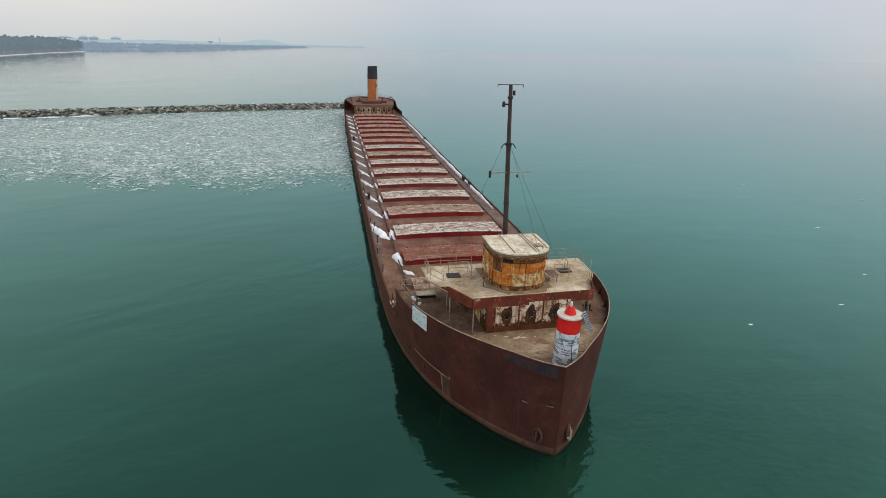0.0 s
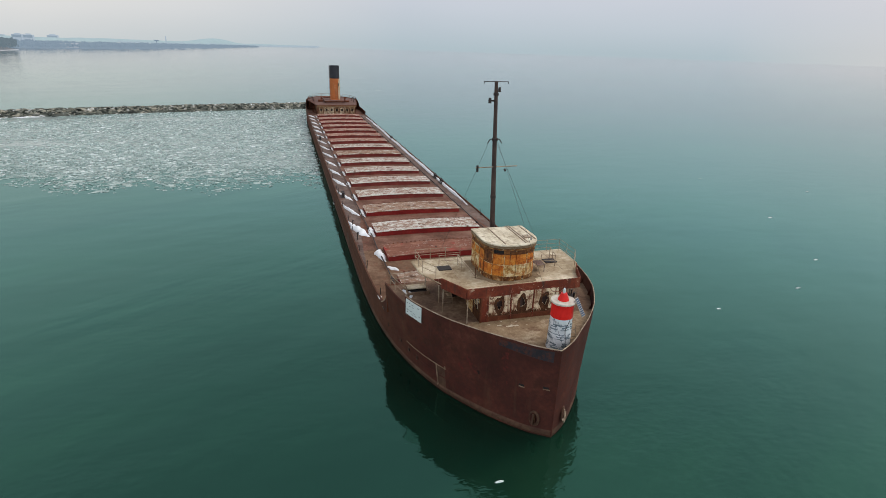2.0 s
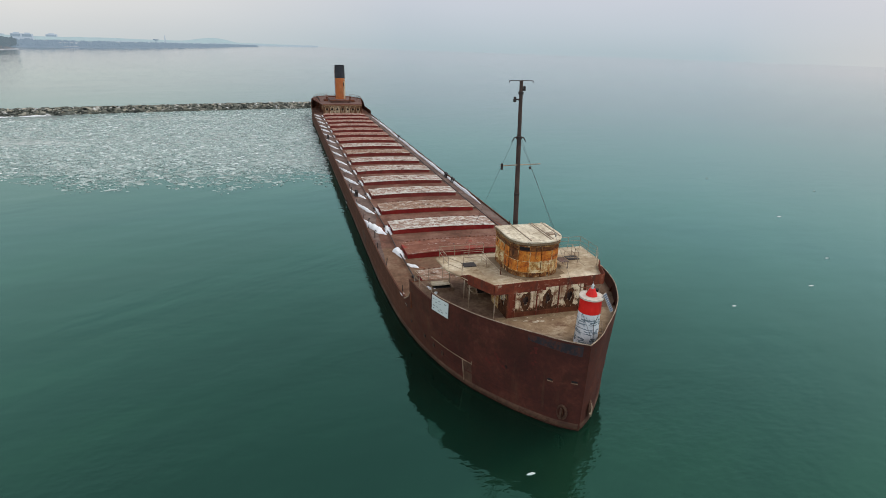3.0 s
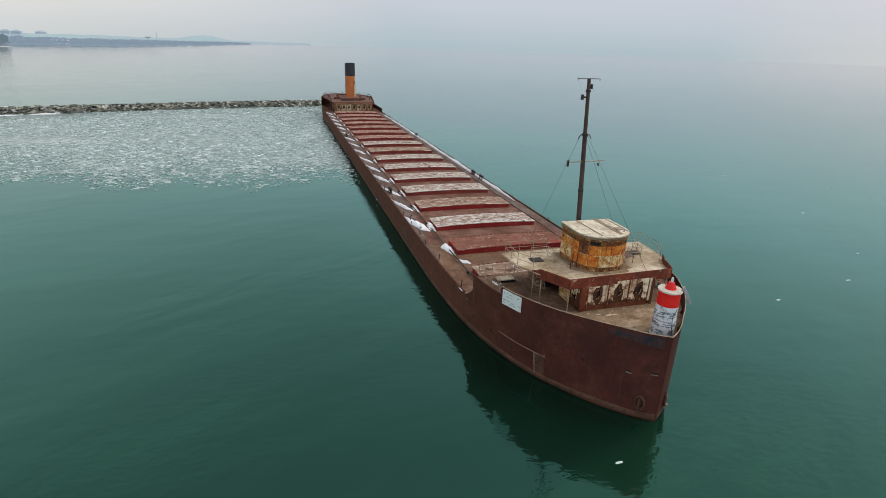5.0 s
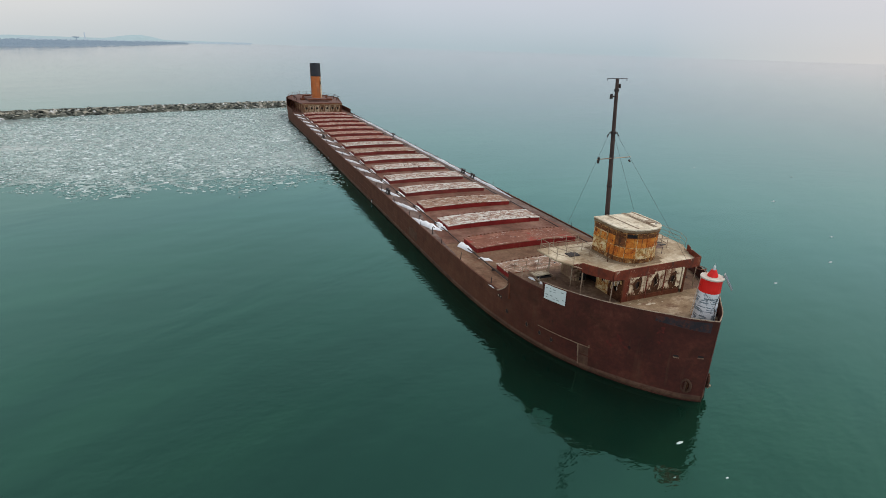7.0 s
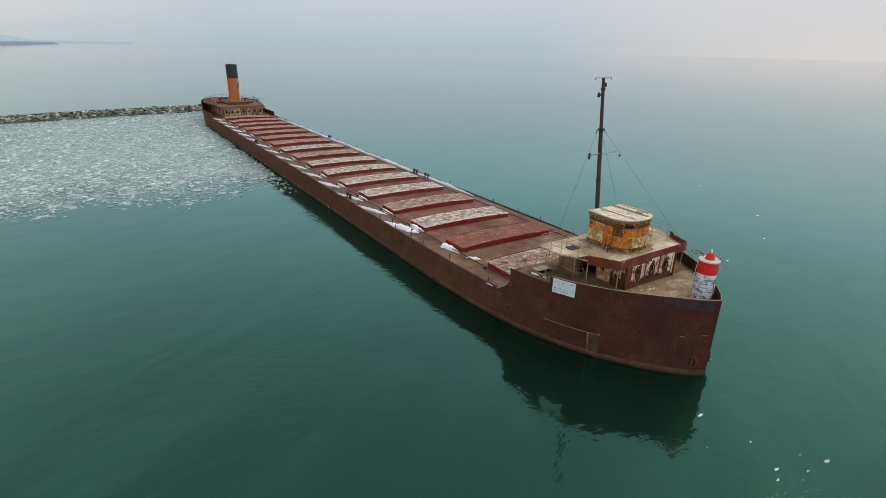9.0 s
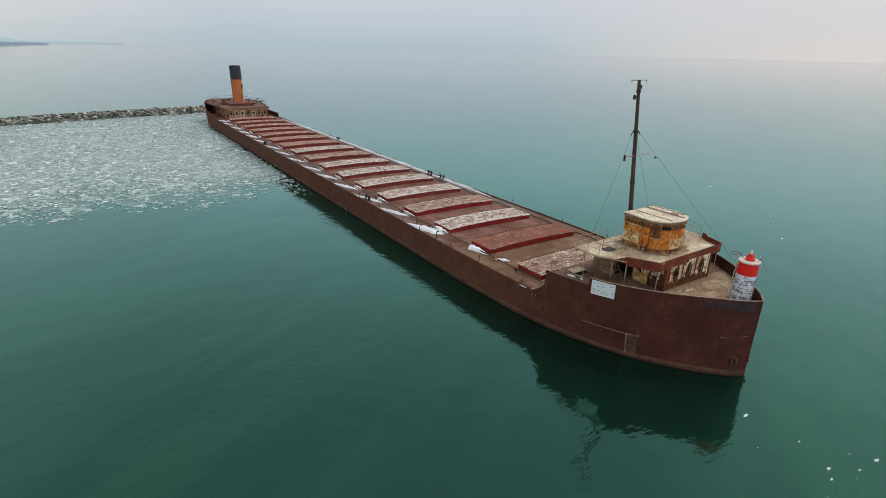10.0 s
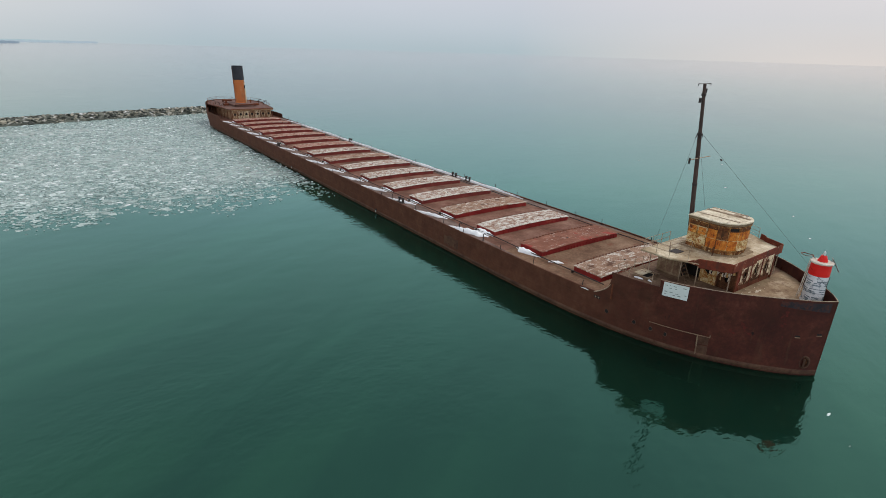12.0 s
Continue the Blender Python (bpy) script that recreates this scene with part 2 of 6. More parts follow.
    l.new(mix.outputs[0], out.inputs["Surface"])
    return m


def island_material(name, stops, rough=0.7, fine=3.0, bump=0.4, source="island", spec=0.3, clear=0.0):
    """Pieces that differ from one another: the colour comes from each piece's own random number and a grain."""
    m, n, l, b = material(name, rough, 0.0, spec)
    geo = n.new("ShaderNodeNewGeometry")
    own = geo.outputs["Random Per Island"] if source == "island" else n.new("ShaderNodeObjectInfo").outputs["Random"]
    g = noise_node(n, l, geo.outputs["Position"], fine, 5, 0.6)
    a = n.new("ShaderNodeMath")
    a.operation = "MULTIPLY_ADD"
    a.inputs[1].default_value, a.inputs[2].default_value = 0.5, -0.25
    l.new(g, a.inputs[0])
    t = n.new("ShaderNodeMath")
    t.operation = "ADD"
    l.new(a.outputs[0], t.inputs[0])
    l.new(own, t.inputs[1])
    l.new(ramp_node(n, l, t.outputs[0], stops), b.inputs["Base Color"])
    bump_node(n, l, b, g, bump, 0.05)
    if clear:
        # thin wet ice lets the water show through, each piece by its own amount
        thin = n.new("ShaderNodeMapRange")
        thin.inputs["To Min"].default_value, thin.inputs["To Max"].default_value = clear + 0.3, clear - 0.25
        l.new(own, thin.inputs["Value"])
        see, mix = n.new("ShaderNodeBsdfTransparent"), n.new("ShaderNodeMixShader")
        out = n["Material Output"]
        l.new(thin.outputs["Result"], mix.inputs[0])
        l.new(b.outputs[0], mix.inputs[1])
        l.new(see.outputs[0], mix.inputs[2])
        l.new(mix.outputs[0], out.inputs["Surface"])
    return m


def skin_ice():
    """Wet grey ice a finger thick, clearer in some patches than in others."""
    m, n, l, b = material("ice_skin_grey", 0.30, 0.0, 0.5)
    pos = n.new("ShaderNodeNewGeometry").outputs["Position"]
    patch = noise_node(n, l, pos, 0.05, 5, 0.6, (0.7, 1.6, 1))
    grain = noise_node(n, l, pos, 0.8, 4, 0.65, (0.6, 1.5, 1))
    l.new(ramp_node(n, l, patch, [(0.35, (0.48, 0.565, 0.545)), (0.65, (0.61, 0.67, 0.655))]), b.inputs["Base Color"])
    both = n.new("ShaderNodeMath")
    both.operation = "MULTIPLY_ADD"
    both.inputs[1].default_value = 0.45
    l.new(grain, both.inputs[0])
    l.new(patch, both.inputs[2])
    clear = n.new("ShaderNodeMapRange")
    clear.inputs["From Min"].default_value, clear.inputs["From Max"].default_value = 0.52, 0.90
    clear.inputs["To Min"].default_value, clear.inputs["To Max"].default_value = 0.72, 0.22
    l.new(both.outputs[0], clear.inputs["Value"])
    # thinner towards the open lake
    sep = n.new("ShaderNodeSeparateXYZ")
    l.new(pos, sep.inputs[0])
    ops = []
    for op, value in (("MULTIPLY_ADD", -1.0), ("MAXIMUM", 0.0), ("POWER", 1.9), ("MULTIPLY", 0.010)):
        k = n.new("ShaderNodeMath")
        k.operation = op
        k.inputs[1].default_value = value
        if op == "MULTIPLY_ADD":
            k.inputs[2].default_value = -28.0
        l.new(ops[-1].outputs[0] if ops else sep.outputs["X"], k.inputs[0])
        ops.append(k)
    off = n.new("ShaderNodeMath")
    off.operation = "SUBTRACT"
    l.new(sep.outputs["Y"], off.inputs[0])
    l.new(ops[-1].outputs[0], off.inputs[1])
    rim = n.new("ShaderNodeMapRange")
    rim.inputs["From Min"].default_value, rim.inputs["From Max"].default_value = 66.0, 98.0
    rim.inputs["To Min"].default_value, rim.inputs["To Max"].default_value = 0.62, 0.0
    l.new(off.outputs[0], rim.inputs["Value"])
    thin = n.new("ShaderNodeMath")
    thin.use_clamp = True
    l.new(clear.outputs["Result"], thin.inputs[0])
    l.new(rim.outputs["Result"], thin.inputs[1])
    bump_node(n, l, b, grain, 0.3, 0.03)
    see, mix = n.new("ShaderNodeBsdfTransparent"), n.new("ShaderNodeMixShader")
    l.new(thin.outputs[0], mix.inputs[0])
    l.new(b.outputs[0], mix.inputs[1])
    l.new(see.outputs[0], mix.inputs[2])
    l.new(mix.outputs[0], n["Material Output"].inputs["Surface"])
    return m


def hazy(name, colour, painted_haze, glow, warm=None):
    """Land that lies far off; the lake's haze is painted in as a bluish glow."""
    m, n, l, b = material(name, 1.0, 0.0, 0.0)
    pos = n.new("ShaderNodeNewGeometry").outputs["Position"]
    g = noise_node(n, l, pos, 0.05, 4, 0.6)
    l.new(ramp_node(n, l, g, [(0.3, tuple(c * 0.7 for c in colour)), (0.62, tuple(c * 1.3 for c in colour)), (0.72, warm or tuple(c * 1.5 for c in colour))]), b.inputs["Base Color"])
    b.inputs["Emission Color"].default_value, b.inputs["Emission Strength"].default_value = (*painted_haze, 1), glow
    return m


def cover_material(name, stops, frost, at, rim, stretch):
    """Rusty hatch cover with flaking paint and frost on it, more of it along the two long edges; no two covers alike."""
    m, n, l, b = material(name, 0.85, 0.0, 0.15)
    own = n.new("ShaderNodeTexCoord").outputs["Object"]
    mul = n.new("ShaderNodeMath")
    mul.operation = "MULTIPLY"
    mul.inputs[1].default_value = 71.0
    l.new(n.new("ShaderNodeObjectInfo").outputs["Random"], mul.inputs[0])
    off = n.new("ShaderNodeVectorMath")
    l.new(own, off.inputs[0])
    l.new(mul.outputs[0], off.inputs[1])
    vec = off.outputs[0]
    col = ramp_node(n, l, noise_node(n, l, vec, 1.1, 8, 0.68), stops)
    sep = n.new("ShaderNodeSeparateXYZ")
    l.new(own, sep.inputs[0])
    mid = n.new("ShaderNodeMath")
    mid.operation = "SUBTRACT"
    mid.inputs[1].default_value = 1.575
    l.new(sep.outputs["Y"], mid.inputs[0])
    away = n.new("ShaderNodeMath")
    away.operation = "ABSOLUTE"
    l.new(mid.outputs[0], away.inputs[0])
    edge = n.new("ShaderNodeMapRange")
    edge.inputs["From Min"].default_value, edge.inputs["From Max"].default_value = 1.2, 1.62
    edge.inputs["To Max"].default_value = rim
    l.new(away.outputs[0], edge.inputs["Value"])
    broad = noise_node(n, l, vec, 2.0, 9, 0.78, stretch)
    fine = noise_node(n, l, vec, 7.0, 4, 0.7)
    f2 = n.new("ShaderNodeMath")
    f2.operation = "MULTIPLY_ADD"
    f2.inputs[1].default_value, f2.inputs[2].default_value = 0.34, -0.17
    l.new(fine, f2.inputs[0])
    s1, s2 = n.new("ShaderNodeMath"), n.new("ShaderNodeMath")
    l.new(broad, s1.inputs[0])
    l.new(f2.outputs[0], s1.inputs[1])
    l.new(s1.outputs[0], s2.inputs[0])
    l.new(edge.outputs["Result"], s2.inputs[1])
    col = mix_node(n, l, mask_node(n, l, s2.outputs[0], *at), col, frost)
    l.new(col, b.inputs["Base Color"])
    bump_node(n, l, b, s2.outputs[0], 0.5, 0.03)
    return m


M_WATER = water_material()
HULL_STOPS = [(0.28, (0.0428, 0.01568, 0.01269)), (0.45, (0.06634, 0.02107, 0.01598)), (0.58, (0.08774, 0.02744, 0.01927)), (0.76, (0.1338, 0.05488, 0.03666))]
M_HULL = weathered("hull_red_rust", HULL_STOPS, patch=(0.0441, 0.0185, 0.01305), patch_at=(0.50, 0.70), scale=0.26, fine=3.2, rough=0.8, spec=0.12, streak=((0.0966, 0.05, 0.0288), (0.60, 0.84), 1.4))


def flecked(m, scale, colour, at, stretch=None):
    """Small scattered spots of another colour: old primer, scraped paint, bare metal."""
    n, l = m.node_tree.nodes, m.node_tree.links
    b = n["Principled BSDF"]
    was = b.inputs["Base Color"].links[0].from_socket
    pos = n.new("ShaderNodeNewGeometry").outputs["Position"]
    spots = noise_node(n, l, pos, scale, 3, 0.6, stretch)
    l.new(mix_node(n, l, mask_node(n, l, spots, *at), was, colour), b.inputs["Base Color"])


flecked(M_HULL, 0.9, (0.120, 0.022, 0.018), (0.67, 0.75))
flecked(M_HULL, 2.6, (0.19, 0.155, 0.135), (0.745, 0.79))
flecked(M_HULL, 1.7, (0.022, 0.014, 0.013), (0.68, 0.76), (1, 1, 0.5))


def browner_aft(m, y0, y1, stops):
    """The red paint has gone to bare brown rust along the ship's length."""
    n, l = m.node_tree.nodes, m.node_tree.links
    b = n["Principled BSDF"]
    was = b.inputs["Base Color"].links[0].from_socket
    pos = n.new("ShaderNodeNewGeometry").outputs["Position"]
    sep = n.new("ShaderNodeSeparateXYZ")
    l.new(pos, sep.inputs[0])
    grain = noise_node(n, l, pos, 0.5, 7, 0.68)
    wander = n.new("ShaderNodeMath")
    wander.operation = "MULTIPLY_ADD"
    wander.inputs[1].default_value = 16.0
    l.new(grain, wander.inputs[0])
    l.new(sep.outputs["Y"], wander.inputs[2])
    part_way = n.new("ShaderNodeMapRange")
    part_way.inputs["From Min"].default_value, part_way.inputs["From Max"].default_value = y0 + 8, y1 + 8
    part_way.inputs["To Max"].default_value = 0.75
    l.new(wander.outputs[0], part_way.inputs["Value"])
    brown = ramp_node(n, l, noise_node(n, l, pos, 0.9, 8, 0.7), stops)
    l.new(mix_node(n, l, part_way.outputs["Result"], was, brown), b.inputs["Base Color"])


browner_aft(M_HULL, 7.0, 16.0, [(0.28, (0.07416, 0.031, 0.01886)), (0.5, (0.1112, 0.047, 0.0276)), (0.72, (0.1524, 0.072, 0.04232))])
M_STRAKE = weathered("strake_pale_rust", [(0.3, (0.0483, 0.021, 0.0135)), (0.7, (0.1208, 0.064, 0.0396))], scale=0.8, fine=4, patch=(0.063, 0.025, 0.0144))
M_DECK = weathered("deck_brown_rust", [(0.3, (0.109, 0.056, 0.0347)), (0.5, (0.182, 0.108, 0.0684)), (0.72, (0.281, 0.183, 0.125))], patch=(0.166, 0.0598, 0.0347), patch_at=(0.55, 0.7), scale=0.35, fine=4.0, spec=0.12)
M_FDECK = weathered("forecastle_deck_tan", [(0.3, (0.185, 0.115, 0.064)), (0.55, (0.295, 0.208, 0.128)), (0.75, (0.46, 0.37, 0.26))], patch=(0.145, 0.078, 0.045), patch_at=(0.52, 0.66), scale=0.55, fine=4.0)
M_DECK_RED = weathered("deck_red_brown", [(0.3, (0.102, 0.0483, 0.0337)), (0.5, (0.172, 0.0868, 0.0616)), (0.72, (0.27, 0.154, 0.116))], patch=(0.14, 0.0434, 0.0308), patch_at=(0.55, 0.7), scale=0.35, fine=4.0, spec=0.12)
M_SDECK = weathered("side_deck_dark_rust", [(0.3, (0.1113, 0.06, 0.0378)), (0.55, (0.1953, 0.12, 0.0774)), (0.75, (0.2992, 0.205, 0.135))], patch=(0.2835, 0.2, 0.1305), patch_at=(0.60, 0.72), scale=0.5, fine=4.0)
M_BDECK = weathered("bridge_deck_white", [(0.28, (0.231, 0.153, 0.0837)), (0.47, (0.4253, 0.335, 0.2205)), (0.70, (0.7245, 0.64, 0.4905))], patch=(0.2625, 0.17, 0.1035), patch_at=(0.53, 0.70), scale=0.38, fine=3.5)
M_ROOF = weathered("pilothouse_roof_white", [(0.28, (0.3255, 0.25, 0.162)), (0.46, (0.5985, 0.52, 0.387)), (0.72, (0.84, 0.775, 0.63))], patch=(0.36, 0.29, 0.21), patch_at=(0.54, 0.68), scale=0.9, fine=4, stretch=(2.2, 0.6, 1))
M_FASCIA = weathered("fascia_red_brown", [(0.3, (0.10, 0.022, 0.012)), (0.6, (0.185, 0.040, 0.019)), (0.8, (0.26, 0.095, 0.05))], patch=(0.44, 0.31, 0.22), patch_at=(0.605, 0.665), scale=1.1, fine=5, streak=((0.07, 0.03, 0.02), (0.54, 0.72), 3.0))
M_COAMING = weathered("coaming_red", [(0.3, (0.17, 0.013, 0.012)), (0.6, (0.26, 0.022, 0.019)), (0.8, (0.26, 0.06, 0.035))], patch=(0.13, 0.03, 0.022), patch_at=(0.6, 0.75), scale=0.5, fine=4)
M_COAMING_AFT = weathered("coaming_maroon", [(0.3, (0.13, 0.022, 0.018)), (0.6, (0.21, 0.040, 0.032)), (0.8, (0.25, 0.085, 0.06))], patch=(0.10, 0.035, 0.025), patch_at=(0.56, 0.72), scale=0.6, fine=4)
M_SIDE = weathered("side_strip_grey_brown", [(0.3, (0.0884, 0.0579, 0.0481)), (0.52, (0.151, 0.106, 0.0896)), (0.74, (0.229, 0.169, 0.144))], patch=(0.135, 0.0598, 0.0433), patch_at=(0.55, 0.68), scale=0.5, fine=4, spec=0.15)
M_HATCH_RED = cover_material("hatch_top_red", [(0.3, (0.14, 0.0536, 0.0356)), (0.55, (0.229, 0.0975, 0.0653)), (0.75, (0.312, 0.156, 0.109))], (0.541, 0.458, 0.406), (0.60, 0.64), 0.02, (0.35, 2.6, 1))
flecked(M_HATCH_RED, 0.55, (0.30, 0.050, 0.040), (0.585, 0.68))
M_HATCH_PALE = cover_material("hatch_top_frosted", [(0.3, (0.177, 0.0829, 0.0574)), (0.5, (0.281, 0.171, 0.124)), (0.75, (0.416, 0.302, 0.238))], (0.60, 0.585, 0.535), (0.47, 0.56), 0.09, (0.7, 1.0, 1))
M_HATCH_AFT = cover_material("hatch_top_aft", [(0.3, (0.182, 0.0731, 0.0515)), (0.55, (0.301, 0.137, 0.097)), (0.75, (0.416, 0.234, 0.173))], (0.52, 0.43, 0.37), (0.50, 0.61), 0.06, (0.5, 1.3, 1))
M_HATCH_DULL = cover_material("hatch_top_brown", [(0.3, (0.177, 0.0926, 0.0594)), (0.55, (0.291, 0.18, 0.124)), (0.75, (0.437, 0.322, 0.248))], (0.58, 0.55, 0.495), (0.53, 0.61), 0.06, (0.5, 1.3, 1))
for worn in (M_HATCH_PALE, M_HATCH_AFT, M_HATCH_DULL):
    flecked(worn, 0.7, (0.115, 0.058, 0.038), (0.60, 0.69))
    flecked(worn, 1.9, (0.27, 0.055, 0.042), (0.68, 0.75))
M_WHITE = weathered("old_white_paint", [(0.28, (0.336, 0.21, 0.117)), (0.45, (0.63, 0.52, 0.351)), (0.7, (0.798, 0.7, 0.513))], patch=(0.1575, 0.06, 0.0288), patch_at=(0.52, 0.61), scale=1.1, fine=6, streak=((0.189, 0.075, 0.0378), (0.50, 0.64), 3.0))
M_RUST = weathered("bare_rust", [(0.3, (0.07875, 0.022, 0.0108)), (0.6, (0.147, 0.045, 0.0198)), (0.8, (0.252, 0.1, 0.045))], scale=0.9, fine=5)
M_DARK = plain("dark_iron", (0.035, 0.026, 0.024), 0.6, 0.3)
M_GREY = plain("grey_galvanised", (0.30, 0.29, 0.27), 0.5, 0.5)
M_RAIL = weathered("rail_pale_rust", [(0.3, (0.21, 0.13, 0.081)), (0.7, (0.441, 0.37, 0.279))], scale=1.5, fine=8)
M_FLANGE = weathered("flange_brown", [(0.3, (0.105, 0.055, 0.0324)), (0.7, (0.273, 0.19, 0.126))], scale=1.2, fine=6)
M_MAST = weathered("mast_dark_brown", [(0.3, (0.028, 0.018, 0.016)), (0.7, (0.075, 0.045, 0.036))], scale=0.8, fine=5, rough=0.6)
M_BLUE = weathered("name_band_dark_blue", [(0.3, (0.018, 0.018, 0.023)), (0.7, (0.040, 0.030, 0.034))], patch=(0.080, 0.027, 0.019), patch_at=(0.48, 0.60), scale=1.0, fine=4)
M_SNOW = weathered("old_snow", [(0.3, (0.74, 0.76, 0.79)), (0.7, (0.88, 0.89, 0.90))], scale=0.8, fine=3, rough=0.9, bump=0.6)
M_FUN_OR = weathered("funnel_orange", [(0.3, (0.33, 0.095, 0.030)), (0.6, (0.46, 0.145, 0.045)), (0.8, (0.50, 0.24, 0.12))], patch=(0.20, 0.075, 0.035), patch_at=(0.6, 0.7), scale=0.35, fine=2, streak=((0.24, 0.10, 0.045), (0.55, 0.7), 0.8))
M_FUN_BK = weathered("funnel_black", [(0.3, (0.014, 0.015, 0.02)), (0.7, (0.035, 0.037, 0.045))], scale=0.4, fine=2, rough=0.6)
M_RED = weathered("beacon_red", [(0.3, (0.60, 0.010, 0.008)), (0.7, (0.72, 0.022, 0.016))], scale=1.0, fine=5, rough=0.45, bump=0.1)
M_BEACON = weathered("beacon_white_smeared", [(0.3, (0.56, 0.58, 0.60)), (0.7, (0.74, 0.75, 0.77))], patch=(0.24, 0.28, 0.31), patch_at=(0.555, 0.62), scale=0.95, fine=5, rough=0.5, bump=0.1)
M_CAP = weathered("beacon_cap_cream", [(0.3, (0.50, 0.44, 0.36)), (0.7, (0.68, 0.63, 0.56))], scale=1.5, fine=6)
M_SIGN = plain("sign_white", (0.62, 0.67, 0.655), 0.5, 0, 0.06)
M_SIGN_BAR = plain("sign_print_dark", (0.22, 0.27, 0.26), 0.6)
M_SOLAR = plain("solar_cell_blue", (0.05, 0.08, 0.13), 0.25)
M_LENS = plain("lamp_lens", (0.55, 0.62, 0.62), 0.15)
# near-black paint that stands for the unlit inside of openings
M_BLACK = plain("painted_dark_inside", (0.012, 0.010, 0.010), 0.9)
M_PAN_ORANGE = weathered("panel_orange_rust", [(0.26, (0.10, 0.032, 0.013)), (0.40, (0.42, 0.11, 0.016)), (0.56, (0.57, 0.195, 0.026)), (0.70, (0.60, 0.30, 0.07)), (0.82, (0.56, 0.42, 0.20))], patch=(0.11, 0.04, 0.018), patch_at=(0.59, 0.66), scale=1.9, fine=8, streak=((0.15, 0.055, 0.022), (0.55, 0.70), 5.0))
M_PAN_CREAM = weathered("panel_cream_rust", [(0.26, (0.20, 0.085, 0.025)), (0.40, (0.46, 0.27, 0.085)), (0.56, (0.62, 0.49, 0.26)), (0.80, (0.70, 0.62, 0.43))], patch=(0.33, 0.12, 0.025), patch_at=(0.50, 0.60), scale=2.0, fine=8, streak=((0.16, 0.06, 0.024), (0.54, 0.68), 5.0))
M_PAN_DARK = weathered("panel_dark_rust", [(0.30, (0.060, 0.024, 0.012)), (0.55, (0.15, 0.055, 0.020)), (0.75, (0.27, 0.11, 0.03))], patch=(0.34, 0.15, 0.035), patch_at=(0.56, 0.66), scale=1.8, fine=7, streak=((0.05, 0.022, 0.012), (0.54, 0.68), 5.0))
M_PAN_FOOT = weathered("panel_foot_flaking", [(0.28, (0.075, 0.030, 0.014)), (0.48, (0.22, 0.085, 0.024)), (0.62, (0.36, 0.18, 0.055)), (0.78, (0.52, 0.40, 0.22))], patch=(0.50, 0.42, 0.26), patch_at=(0.575, 0.63), scale=2.3, fine=8, streak=((0.09, 0.035, 0.016), (0.52, 0.64), 5.0))
M_SCALE = weathered("rust_scale_dark_brown", [(0.3, (0.042, 0.019, 0.0108)), (0.6, (0.105, 0.046, 0.0234)), (0.8, (0.1785, 0.085, 0.0405))], scale=2.0, fine=8, spec=0.1)
M_MARK = plain("marking_slate_blue", (0.17, 0.21, 0.24), 0.6, 0, 0.35)
M_LINING = weathered("torn_lining_white", [(0.3, (0.357, 0.29, 0.207)), (0.7, (0.714, 0.65, 0.531))], patch=(0.21, 0.11, 0.054), patch_at=(0.56, 0.66), scale=2.5, fine=8)
M_STONE = island_material("breakwater_stone", [(0.0, (0.022, 0.026, 0.024)), (0.3, (0.085, 0.095, 0.080)), (0.6, (0.21, 0.215, 0.18)), (0.82, (0.36, 0.335, 0.265)), (0.96, (0.48, 0.47, 0.44)), (1.0, (0.66, 0.68, 0.69))], rough=0.9, fine=0.8, source="object")
M_RUBBLE = island_material("breakwater_rubble", [(0.0, (0.022, 0.026, 0.024)), (0.3, (0.085, 0.095, 0.080)), (0.6, (0.21, 0.215, 0.18)), (0.82, (0.36, 0.335, 0.265)), (0.96, (0.48, 0.47, 0.44)), (1.0, (0.66, 0.68, 0.69))], rough=0.9, fine=0.8)
M_STAIN = weathered("deck_rust_stain", [(0.3, (0.1365, 0.085, 0.045)), (0.6, (0.252, 0.18, 0.108)), (0.8, (0.378, 0.31, 0.216))], scale=1.0, fine=5)
M_STERN_TAN = weathered("stern_wall_tan", [(0.3, (0.17, 0.085, 0.045)), (0.6, (0.30, 0.18, 0.10)), (0.8, (0.42, 0.31, 0.20))], scale=0.5, fine=2.5, patch=(0.14, 0.055, 0.03))
M_STERN_CREAM = weathered("stern_brace_cream", [(0.3, (0.38, 0.28, 0.17)), (0.7, (0.55, 0.45, 0.32))], scale=0.6, fine=3)
M_POOP = weathered("poop_deck_purple_brown", [(0.3, (0.09975, 0.05, 0.0405)), (0.6, (0.1575, 0.088, 0.072)), (0.8, (0.21, 0.13, 0.1035))], scale=0.4, fine=2, patch=(0.126, 0.05, 0.0315))
M_SLUSH = island_material("slush_ice", [(0.0, (0.25, 0.37, 0.35)), (0.6, (0.34, 0.46, 0.435)), (1.0, (0.46, 0.57, 0.545))], rough=0.25, fine=0.6, bump=0.2, spec=0.5, clear=0.32)
M_ICE = island_material("drift_ice", [(0.0, (0.36, 0.48, 0.46)), (0.5, (0.42, 0.54, 0.52)), (0.74, (0.54, 0.64, 0.62)), (0.9, (0.68, 0.76, 0.75)), (1.0, (0.84, 0.87, 0.87))], rough=0.35, fine=1.0, bump=0.3, spec=0.5, clear=0.25)
M_SKIN = skin_ice()
M_FLOE_THIN = island_material("floe_thin_ice", [(0.0, (0.42, 0.52, 0.50)), (1.0, (0.70, 0.76, 0.75))], rough=0.4, fine=3.0, source="object", clear=0.45)
M_FLOE = plain("floe_white_ice", (0.60, 0.66, 0.66), 0.5, 0, 0.15)
# far land: muted base colours with the haze painted in as emission
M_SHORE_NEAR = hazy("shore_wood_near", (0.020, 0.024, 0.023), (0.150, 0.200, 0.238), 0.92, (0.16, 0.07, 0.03))
